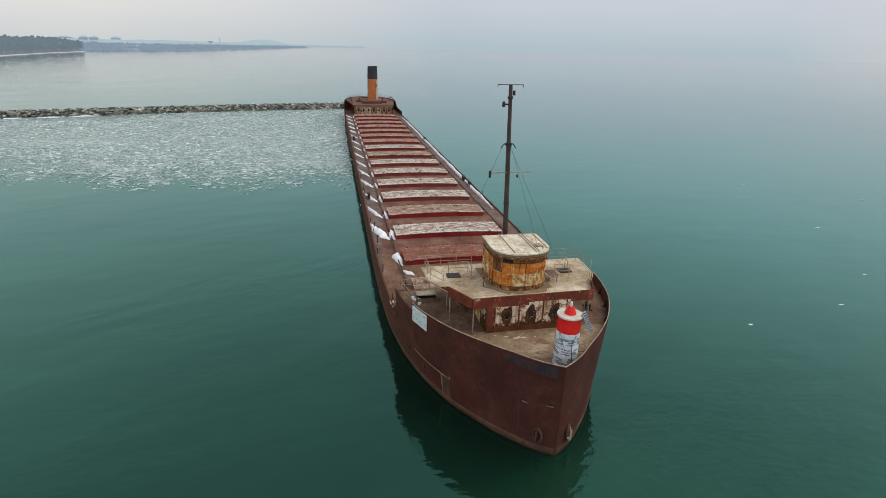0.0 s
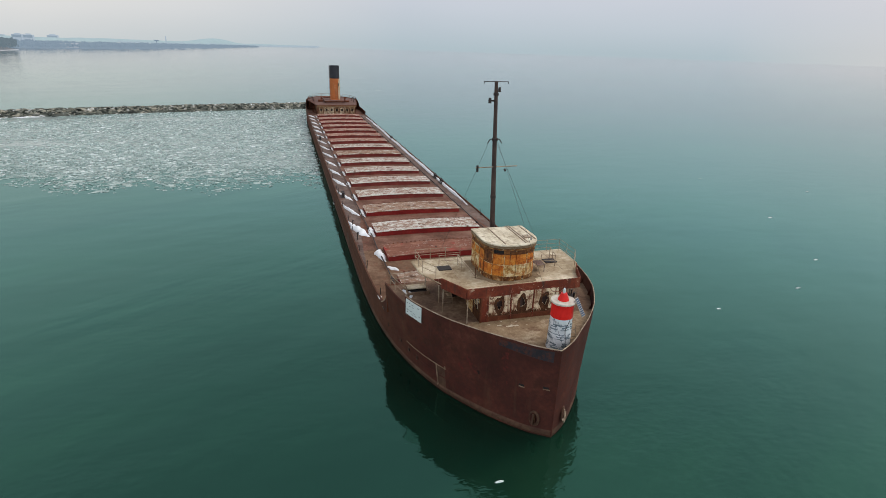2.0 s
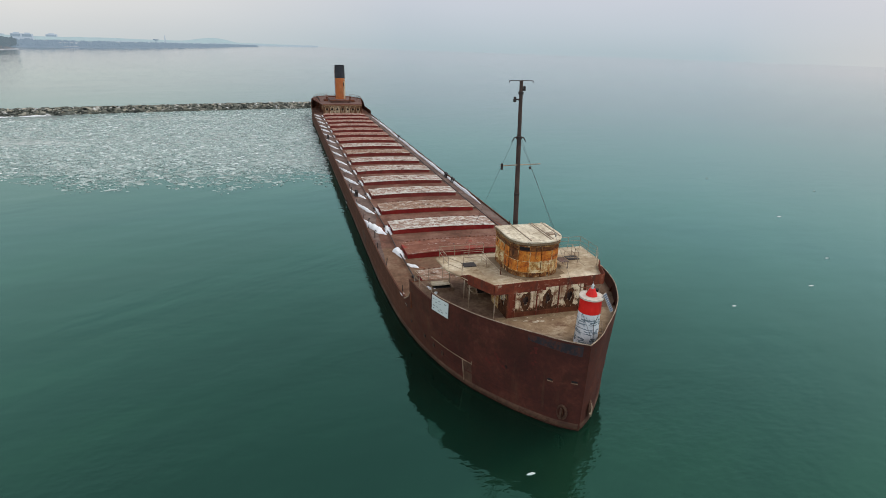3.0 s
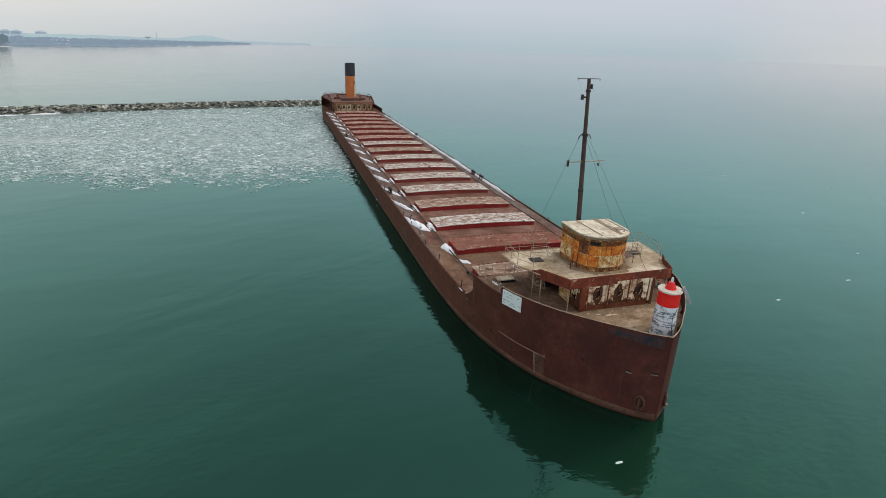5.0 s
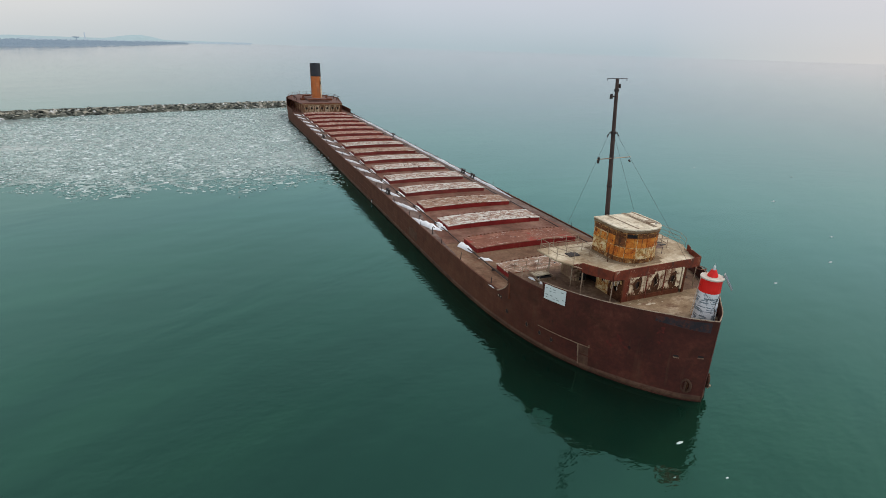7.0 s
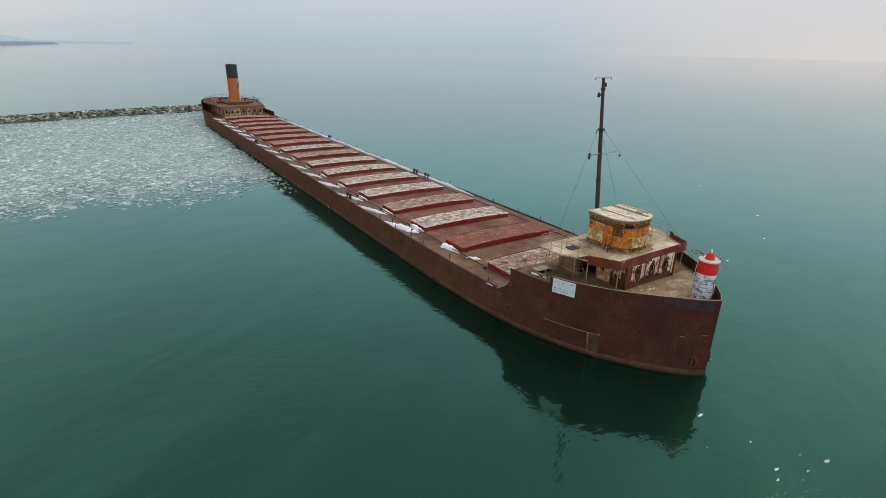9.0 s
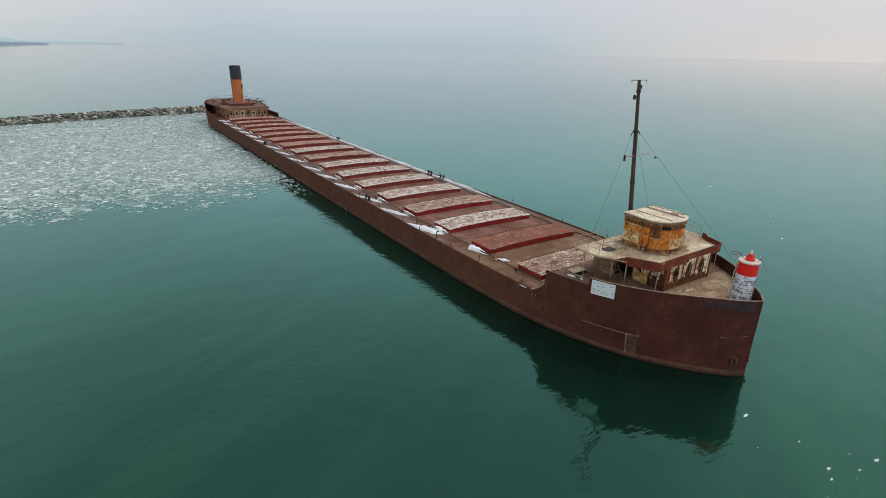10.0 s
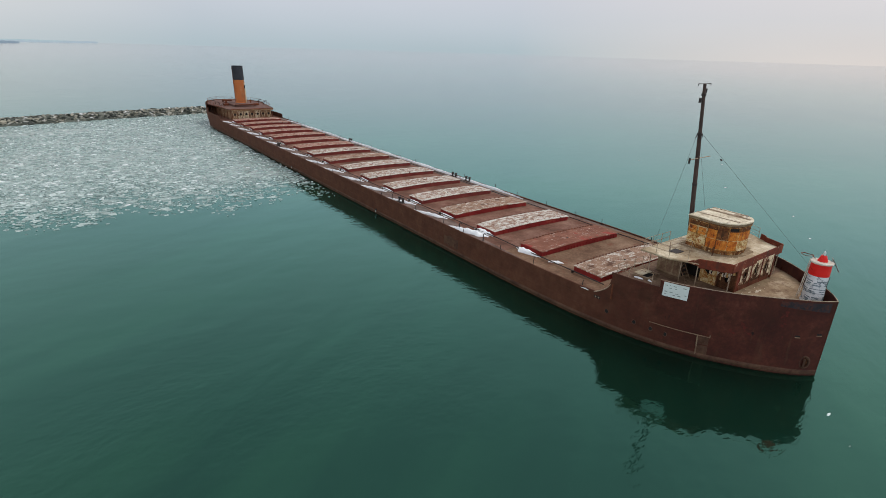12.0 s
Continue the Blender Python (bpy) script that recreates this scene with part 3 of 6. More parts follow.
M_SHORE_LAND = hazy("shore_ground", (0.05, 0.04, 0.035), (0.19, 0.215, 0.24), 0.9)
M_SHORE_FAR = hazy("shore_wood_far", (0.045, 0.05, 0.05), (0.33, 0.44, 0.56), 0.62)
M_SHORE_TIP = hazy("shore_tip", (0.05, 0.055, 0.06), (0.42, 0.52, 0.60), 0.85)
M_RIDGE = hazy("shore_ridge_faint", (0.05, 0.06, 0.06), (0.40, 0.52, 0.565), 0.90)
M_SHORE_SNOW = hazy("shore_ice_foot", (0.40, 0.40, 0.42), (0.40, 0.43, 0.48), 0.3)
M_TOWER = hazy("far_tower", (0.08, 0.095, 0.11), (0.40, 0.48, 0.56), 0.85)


# ---- mesh helpers ----
def finish(name, bm, mat, parent=None, label="", smooth=False):
    """Links a bmesh as one mesh object, under parent if there is one."""
    bmesh.ops.recalc_face_normals(bm, faces=bm.faces)
    me = bpy.data.meshes.new(name)
    bm.to_mesh(me)
    bm.free()
    if smooth:
        for p in me.polygons:
            p.use_smooth = True
    me.materials.append(mat)
    ob = new(name, me)
    if parent:
        ob.parent = parent
    if label:
        tagged(ob, label)
    return ob


def part(name, bm, mat, parent, label="", smooth=False):
    return finish(name, bm, mat, parent, label, smooth)


def empty(name, at, label, category, group="", turn=0.0):
    ob = new(name)
    ob.empty_display_size = 0.2
    ob.matrix_world = pose(*at, 0, 0, turn)
    return tagged(ob, label, category, group)


def box(bm, lo, hi, bevel=0.0, m=None):
    made = bmesh.ops.create_cube(bm, size=1.0)["verts"]
    for v in made:
        v.co = Vector([lo[n] + (v.co[n] + 0.5) * (hi[n] - lo[n]) for n in range(3)])
    if m:
        bmesh.ops.transform(bm, matrix=m, verts=made)
    if bevel:
        edges = list({e for v in made for e in v.link_edges})
        bmesh.ops.bevel(bm, geom=edges, offset=bevel, segments=1, affect="EDGES", profile=0.5)
    return bm


def rod(bm, a, b, r0, r1=None, seg=8, caps=True):
    a, b = Vector(a), Vector(b)
    r1 = r0 if r1 is None else r1
    way = b - a
    m = Matrix.Translation((a + b) / 2) @ way.to_track_quat("Z", "Y").to_matrix().to_4x4()
    bmesh.ops.create_cone(bm, cap_ends=caps, segments=seg, radius1=r0, radius2=r1, depth=way.length, matrix=m)
    return bm


def path_rod(bm, pts, r, seg=6):
    for a, b in zip(pts, pts[1:]):
        rod(bm, a, b, r, seg=seg)
    return bm


def prism(bm, poly, z0, z1):
    low = [bm.verts.new((x, y, z0)) for x, y in poly]
    top = [bm.verts.new((x, y, z1)) for x, y in poly]
    bm.faces.new(low[::-1])
    bm.faces.new(top)
    for i in range(len(poly)):
        j = (i + 1) % len(poly)
        bm.faces.new((low[i], low[j], top[j], top[i]))
    return bm


def grid_skin(bm, rows):
    """Quads over rows of points."""
    made = [[bm.verts.new(p) for p in row] for row in rows]
    for a, b in zip(made, made[1:]):
        for i in range(len(a) - 1):
            bm.faces.new((a[i], a[i + 1], b[i + 1], b[i]))
    return made


def B():
    return bmesh.new()


def spline(x, xs, ys):
    """A smooth curve through the points, with no overshoot."""
    xs, ys = np.asarray(xs, float), np.asarray(ys, float)
    d = np.diff(ys) / np.diff(xs)
    s = np.r_[d[0], np.where(d[:-1] * d[1:] > 0, 2 * d[:-1] * d[1:] / (d[:-1] + d[1:] + 1e-12), 0), d[-1]]
    x = float(np.clip(x, xs[0], xs[-1]))
    i = int(np.clip(np.searchsorted(xs, x) - 1, 0, len(xs) - 2))
    h = xs[i + 1] - xs[i]
    t = (x - xs[i]) / h
    return float((1 + 2 * t) * (1 - t) ** 2 * ys[i] + t * (1 - t) ** 2 * h * s[i] + t * t * (3 - 2 * t) * ys[i + 1] + t * t * (t - 1) * h * s[i + 1])


# ---- water ----
bm = B()
rings = [0.0, 30, 80, 180, 400, 900, 2000, 4950]
prev = None
for r in rings[1:]:
    ring = [bm.verts.new((r * math.cos(a) , 40 + r * math.sin(a), 0)) for a in np.linspace(0, 2 * math.pi, 64, endpoint=False)]
    if prev is None:
        bm.faces.new(ring)
    else:
        for i in range(64):
            bm.faces.new((prev[i], prev[(i + 1) % 64], ring[(i + 1) % 64], ring[i]))
    prev = ring
lake = finish("water", bm, M_WATER)
if lake.data.polygons[0].normal.z < 0:
    lake.data.flip_normals()
tagged(lake, "calm teal green lake water with small ripples", "water", kind="structure")


# ---- the ship's lines: y runs aft from the stem, x to port, z up from the water ----
DECK, FDECK, BRIDGE = 2.9, 5.12, 7.35
LENGTH = 167.5


def half_breadth(y, z):
    top = spline(y, [0.0, 0.3, 0.7, 1.3, 2.2, 3.2, 4.8, 6.3, 8.2, 11.0, 14.0, 18.0, 24.0], [0.012, 0.60, 1.26, 2.03, 2.98, 3.92, 5.20, 6.10, 6.98, 7.68, 8.05, 8.3, 8.4])
    low = spline(y, [0.0, 0.3, 0.7, 1.3, 2.2, 3.4, 6.0, 9.2, 12.5, 17.0, 24.0], [0.012, 0.60, 1.25, 1.98, 2.82, 3.72, 5.32, 6.55, 7.36, 7.95, 8.3])
    k = min(1.0, max(0.0, z / 5.5))
    b = low + (top - low) * k
    if y > 147:
        end = LENGTH - 6.0 * max(0.0, 1 - max(z, 0) / 3.2) ** 1.3 - 147
        b *= math.sqrt(max(0.0, 1 - ((y - 147) / end) ** 2.4)) if y - 147 < end else 0.0
    return max(b, 0.012)


def raked(y, z):
    """The plumb stem stands forward of the first frame."""
    return y - (0.33 + 0.008 * max(z, 0)) * max(0.0, 1 - y / 1.6)


def top_of_side(y):
    if y <= 12.7:
        return FDECK
    if y < 14.3:
        return FDECK + (DECK + 0.08 - FDECK) * ((y - 12.7) / 1.6) ** 0.36
    return DECK + 0.08


STATIONS = sorted({*np.round(np.r_[[0.01, 0.03, 0.06, 0.1, 0.15, 0.2], np.linspace(0, 1, 9), np.linspace(1, 6, 13), np.linspace(6, 20, 21), np.linspace(20, 147, 40), 147 + 20.5 * np.sin(np.linspace(0, math.pi / 2, 16)), [12.7, 14.3]], 3).tolist()})

ship = empty("cargo_ship", (0, 0, 0), "long rusted red-brown lake freighter aground in calm water", "ship")

bm = B()
for side in (-1, 1):
    rows = []
    for y in STATIONS:
        zt = top_of_side(y)
        rows.append([(side * half_breadth(y, z), raked(y, z), z) for z in (-2.5, 0, 0.5, 1.3, 2.1, min(2.8, zt), zt)])
    grid_skin(bm, rows)
bmesh.ops.remove_doubles(bm, verts=bm.verts, dist=0.03)
hull = part("hull", bm, M_HULL, ship, "dark red-brown rusted steel hull plating", smooth=True)

# rubbing strake along the waterline
for side in (-1, 1):
    bm = B()
    rows = []
    for y in [s for s in STATIONS if s < 160]:
        b0, b1 = half_breadth(y, 0.2), half_breadth(y, 0.45)
        yy = raked(y, 0.3)
        rows.append([(side * b0, yy, 0.10), (side * (b0 + 0.07), yy, 0.16), (side * (b1 + 0.07), yy, 0.40), (side * b1, yy, 0.48)])
    grid_skin(bm, rows)
    part("rubbing_strake", bm, M_STRAKE, ship, "pale worn rusty band just above the water", smooth=True)


def bulwark(y0, y1, z0, z1, side, thick=0.09, lean=0.0, mat=M_HULL, name="bulwark", label="", n=24):
    """A plate that stands on the ship's side from y0 to y1; z0, z1 give its foot and its edge by y."""
    bm = B()
    rows = []
    for y in (y0 + (y1 - y0) * np.linspace(0, 1, n) ** (1.8 if y0 == 0 else 1)):
        a, b = z0(y), z1(y)
        o0, o1 = half_breadth(y, a) + 0.004, half_breadth(y, b) + 0.004
        ya, yb = raked(y, a), raked(y, b)
        rows.append([(side * o0, ya, a), (side * o1, yb, b), (side * max(0.01, o1 - thick), yb + 0.03, b), (side * max(0.01, o0 - thick), ya + 0.03, a), (side * o0, ya, a)])
    grid_skin(bm, rows)
    bm.faces.ensure_lookup_table()
    return part(name, bm, mat, ship, label, smooth=False)


for side in (-1, 1):
    aft = 8.9 if side < 0 else 12.4
    bulwark(0.0, aft, lambda y: FDECK - 0.05, lambda y: 6.10 - 0.017 * y, side, n=36, label="rusted forecastle bulwark plating")
    bulwark(aft + 0.01, 12.8, lambda y: FDECK - 0.05, lambda y: 5.32 if side < 0 else 5.6, side, label="low rusted edge plate of the forecastle deck")
    bulwark(14.3, 139, lambda y: DECK - 0.02, lambda y: DECK + 0.16, side, thick=0.12, name="gunwale", n=60, label="low rusted gunwale edge of the main deck")
    bulwark(138.5, 167.2, lambda y: DECK - 0.02, lambda y: 4.0, side, n=30, label="rusted stern bulwark plating")
    # capping bar along the forecastle bulwark
    bm = B()
    pts = [(side * max(0.01, half_breadth(y, 6.0) - 0.04), raked(y, 6.0), 6.11 - 0.017 * y) for y in aft * np.linspace(0.02, 1, 30) ** 1.7]
    path_rod(bm, pts, 0.036, 6)
    part("cap_rail", bm, M_RAIL, ship)

# stem bar
bm = B()
path_rod(bm, [(0.0, raked(0, z) + 0.03, z) for z in (0.0, 2.0, 4.0, 6.08)], 0.06, 8)
part("stem_bar", bm, M_HULL, ship)

# decks
bm = B()
rows = []
for y in [s for s in STATIONS if 12.6 <= s < 26] + [26.0]:
    b = half_breadth(y, DECK) - 0.02
    rows.append([(b * u, y, DECK + 0.12 * (1 - u * u)) for u in np.linspace(-1, 1, 11)])
grid_skin(bm, rows)
part("fore_main_deck", bm, M_DECK, ship, "tan-brown rusty steel deck", smooth=True)
bm = B()
rows = []
for y in [26.0] + [s for s in STATIONS if s > 26]:
    b = half_breadth(y, DECK) - 0.02
    rows.append([(b * u, y, DECK + 0.12 * (1 - u * u)) for u in np.linspace(-1, 1, 11)])
grid_skin(bm, rows)
part("main_deck", bm, M_DECK_RED, ship, "red-brown rusty steel main deck", smooth=True)
for side in (-1, 1):
    bm = B()
    rows = []
    for y in np.linspace(21.0, 138, 70):
        b = half_breadth(y, DECK) - 0.03
        ripple = 0.12 * math.sin(y * 1.7) + 0.08 * math.sin(y * 4.1)
        xs = np.linspace(b, b - 0.15 + (6.42 - b + 0.15) * min(1.0, (y - 21) / 19) + ripple * 0.8 * min(1.0, (y - 21) / 5), 4)
        rows.append([(side * x, y, DECK + 0.12 * (1 - (x / (b + 0.01)) ** 2) + 0.006) for x in xs])
    grid_skin(bm, rows)
    part("side_plating", bm, M_SIDE, ship, "grey-brown worn plating along the deck edge", smooth=True)
bm = B()
rows = []
for y in [s for s in STATIONS if 0.05 <= s < 5.6] + [5.6]:
    b = max(0.01, half_breadth(y, FDECK) - 0.05)
    rows.append([(b * u, raked(y, FDECK) + 0.03, FDECK + 0.10 * (1 - u * u)) for u in np.linspace(-1, 1, 9)])
grid_skin(bm, rows)
part("forecastle_deck", bm, M_FDECK, ship, "tan weathered forecastle deck with rust stains", smooth=True)
bm = B()
rows = []
for y in [5.6] + [s for s in STATIONS if 5.6 < s <= 12.7]:
    b = half_breadth(y, FDECK) - 0.05
    rows.append([(b * u, y, FDECK + 0.10 * (1 - u * u)) for u in np.linspace(-1, 1, 9)])
grid_skin(bm, rows)
part("forecastle_side_deck", bm, M_SDECK, ship, "dark rusty deck plating beside the deckhouse", smooth=True)
bm = B()
box(bm, (-7.8, 12.62, DECK), (7.8, 12.74, FDECK + 0.04))
part("forecastle_bulkhead", bm, M_RUST, ship, "rusted steel bulkhead at the break of the forecastle")
for x0 in (-5.2, 4.3):
    bm = B()
    box(bm, (x0, 12.74, DECK + 0.15), (x0 + 0.9, 12.78, DECK + 1.95), 0.01)
    part("door", bm, M_FASCIA, ship, "rusted steel door in the forecastle bulkhead")


# ---- hatches ----
HATCH_Y = [15.345 + 7.315 * k for k in range(17)]
HW, HD = 5.8, 3.15


def arch(x, ends, rise):
    return ends + rise * (1 - (x / HW) ** 2)


def hatch(y, top_mat, label, clamps, side_mat=M_COAMING):
    root = empty("hatch", (0, y, DECK), label, "ship hatch", "row of cargo hatches on the deck")
    xs = np.linspace(-HW, HW, 15)
    bm = B()
    ring = []
    for x in xs:
        z = arch(x, 3.40, 0.16) - DECK
        ring.append([(x, 0, -0.02), (x, 0, z), (x, HD, z), (x, HD, -0.02)])
    made = grid_skin(bm, ring)
    for row in (made[0], made[-1]):
        bm.faces.new(row)
    part("coaming", bm, side_mat, root, "red painted hatch coaming")
    bm = B()
    ring = []
    for x in np.linspace(-HW - 0.07, HW + 0.07, 15):
        z = arch(x, 3.41, 0.16) - DECK
        ring.append([(x, -0.06, z), (x, -0.06, z + 0.055), (x, -0.02, z + 0.075), (x, HD + 0.02, z + 0.075), (x, HD + 0.06, z + 0.055), (x, HD + 0.06, z), (x, -0.06, z)])
    made = grid_skin(bm, ring)
    for row in (made[0], made[-1]):
        bm.faces.new(row[:-1])
    part("cover", bm, top_mat, root)
    # seams between the cover leaves and stiffening bars on the front
    for y1 in (HD * 0.33, HD * 0.66):
        bm = B()
        pts = [(x, y1, arch(x, 3.41, 0.16) - DECK + 0.078) for x in np.linspace(-HW, HW, 9)]
        for a, b in zip(pts, pts[1:]):
            rod(bm, a, b, 0.018, seg=5)
        part("seam", bm, top_mat, root)
    for x in np.linspace(-5.2, 5.2, clamps):
        bm = B()
        box(bm, (x - 0.022, -0.055, 0.06), (x + 0.022, -0.003, 0.42), 0.008)
        part("stiffener", bm, M_COAMING, root)
        bm = B()
        box(bm, (x - 0.07, HD + 0.02, 0.50 + 0.16 * (1 - (x / HW) ** 2)), (x + 0.07, HD + 0.2, 0.645 + 0.16 * (1 - (x / HW) ** 2)), 0.015)
        part("clamp", bm, M_RUST, root)
    bm = B()
    box(bm, (-0.9, HD * 0.4, 0.74), (-0.72, HD * 0.4 + 0.16, 0.80), 0.02)
    part("lifting_eye", bm, M_DARK, root)
    return root


for k, y in enumerate(HATCH_Y):
    if k == 0:
        hatch(y, M_HATCH_DULL, "red steel hatch with a brown frosted cover beside the forecastle", 24)
    elif k == 1:
        hatch(y, M_HATCH_RED, "red steel hatch with a worn reddish-brown cover", 24)
    elif k in (3, 8):
        hatch(y, M_HATCH_DULL, "red steel hatch with a brown, partly frosted cover", 16 if k < 4 else 0, M_COAMING if k < 4 else M_COAMING_AFT)
    elif k < 10:
        hatch(y, M_HATCH_PALE, "red steel hatch with a whitish frosted cover", 16 if k < 4 else 0, M_COAMING if k < 4 else M_COAMING_AFT)
    else:
        hatch(y, M_HATCH_AFT, "red steel hatch with a dull red-brown cover", 0, M_COAMING_AFT)

# steam pipes along both side decks, on low saddles
for side, x in ((-1, -6.35), (1, 6.45)):
    bm = B()
    rnd = random.Random(5)
    pts = [(x + rnd.uniform(-0.05, 0.05), y, DECK + 0.24 + rnd.uniform(-0.03, 0.03)) for y in np.arange(14.6, 137, 3.6)]
    rod(bm, pts[0], pts[1], 0.055, seg=6)
    pipe = part("deck_pipe", bm, M_DARK, ship, "dark rusty pipe along the side deck")
    for a, b in zip(pts[1:], pts[2:]):
        part("pipe_length", rod(B(), a, b, 0.055, seg=6), M_DARK, pipe)
    for p in pts[1::2]:
        bm = B()
        box(bm, (p[0] - 0.12, p[1] - 0.05, DECK), (p[0] + 0.12, p[1] + 0.05, p[2] + 0.02))
        part("saddle", bm, M_DARK, pipe)

# fence posts, bollards and chocks on the gunwale
for side in (-1, 1):
    rnd = random.Random(11 + side)
    for y in np.arange(15.6, 136, 5.3):
        yy = y + rnd.uniform(-1.2, 1.2)
        h = rnd.uniform(0.45, 0.85)
        bm = B()
        x = side * (half_breadth(yy, DECK) - 0.25)
        rod(bm, (x, yy, DECK), (x + rnd.uniform(-0.1, 0.1), yy + rnd.uniform(-0.1, 0.1), DECK + h), 0.04, 0.035, 6)
        part("stanchion", bm, M_DARK, ship)


for y in (29.4, 33.7):
    bm = path_rod(B(), [(-7.9, y, DECK), (-7.9, y, DECK + 0.75), (-7.86, y - 0.1, DECK + 0.88), (-7.8, y - 0.3, DECK + 0.84)], 0.05, 6)
    part("bent_stanchion", bm, M_DARK, ship, "dark bent iron post on the deck edge")


def bollard(x, y, z=DECK, k=1.0):
    bm = B()
    box(bm, (x - 0.3, y - 0.75, z), (x + 0.3, y + 0.75, z + 0.1), 0.02)
    for dy in (-0.42, 0.42):
        rod(bm, (x, y + dy, z + 0.08), (x, y + dy, z + 0.62), 0.16, 0.16, 10)
        rod(bm, (x, y + dy, z + 0.56), (x, y + dy, z + 0.68), 0.22, 0.20, 10)
    bmesh.ops.transform(bm, matrix=Matrix.Translation((x, y, z)) @ Matrix.Scale(k, 4) @ Matrix.Translation((-x, -y, -z)), verts=bm.verts)
    part("bollard", bm, M_DARK, ship, "dark iron mooring bollard", smooth=False)


for x, y in ((7.75, 52.5), (7.7, 56.0), (7.75, 94.0), (-7.6, 47.0), (-7.6, 95.0)):
    bollard(x, y)


# ---- forecastle house, bridge deck and pilothouse ----
def holed_panel(w, h, cx, cz, rx, rz, jag, seed, thick=0.05):
    """An upright panel w by h in the plane y = 0 with a ragged hole round (cx, cz)."""
    rnd = random.Random(seed)
    bm = B()
    n = 24
    inner, outer = [], []
    for i in range(n):
        a = 2 * math.pi * i / n
        k = 1 + rnd.uniform(-jag, jag)
        inner.append((cx + rx * k * math.cos(a), cz + rz * k * math.sin(a)))
        c, s = math.cos(a), math.sin(a)
        reach = min((w - cx if c > 0 else cx) / max(abs(c), 1e-6), (h - cz if s > 0 else cz) / max(abs(s), 1e-6))
        outer.append((cx + reach * c, cz + reach * s))
    for corner in ((0, 0), (w, 0), (w, h), (0, h)):
        j = min(range(n), key=lambda q: (outer[q][0] - corner[0]) ** 2 + (outer[q][1] - corner[1]) ** 2)
        outer[j] = corner
    loops = []
    for y, loop in ((0, outer), (0, inner), (thick, inner), (thick, outer)):
        loops.append([bm.verts.new((x, y, z)) for x, z in loop])
    for a, b in zip(loops, loops[1:] + loops[:1]):
        for i in range(n):
            j = (i + 1) % n
            bm.faces.new((a[i], a[j], b[j], b[i]))
    return bm


def rust_scale(cx, cz, rx, rz, jag, seed, thick=0.006, run=0.4):
    """A ragged patch of rust scale round a hole of holed_panel, with runs below."""
    rnd, wild = random.Random(seed), random.Random(seed + 90)
    bm = B()
    n = 24
    inner, outer = [], []
    p1, p2 = wild.uniform(0, 6), wild.uniform(0, 6)
    for i in range(n):
        a = 2 * math.pi * i / n
        k = (1 + rnd.uniform(-jag, jag)) * 0.98
        inner.append((cx + rx * k * math.cos(a), cz + rz * k * math.sin(a)))
        o = 1.75 + 0.22 * math.sin(3 * a + p1) + 0.14 * math.sin(5 * a + p2) + wild.uniform(-0.16, 0.16)
        low = max(0.0, -math.sin(a)) ** 1.5 * run * wild.choice((0.4, 0.7, 1.0, 1.5))
        outer.append((cx + rx * o * math.cos(a), max(0.0, cz + rz * o * math.sin(a) - low)))
    loops = []
    for y, loop in ((0, outer), (0, inner), (thick, inner), (thick, outer)):
        loops.append([bm.verts.new((x, y, z)) for x, z in loop])
    for p, q in zip(loops, loops[1:] + loops[:1]):
        for i in range(n):
            j = (i + 1) % n
            bm.faces.new((p[i], p[j], q[j], q[i]))
    return bm


HX0, HX1, HY0, HY1 = -2.85, 2.84, 5.43, 11.2
HZ0, HZ1 = FDECK + 0.06, 7.22
WALL_H = HZ1 - HZ0
# solid core box in black, painted for the unlit rooms behind the openings
forehouse = part("forecastle_house", box(B(), (HX0 + 0.45, HY0 + 0.5, HZ0), (HX1 - 0.45, HY1 - 0.4, HZ1)), M_BLACK, ship, "rusted white-painted deckhouse under the bridge")
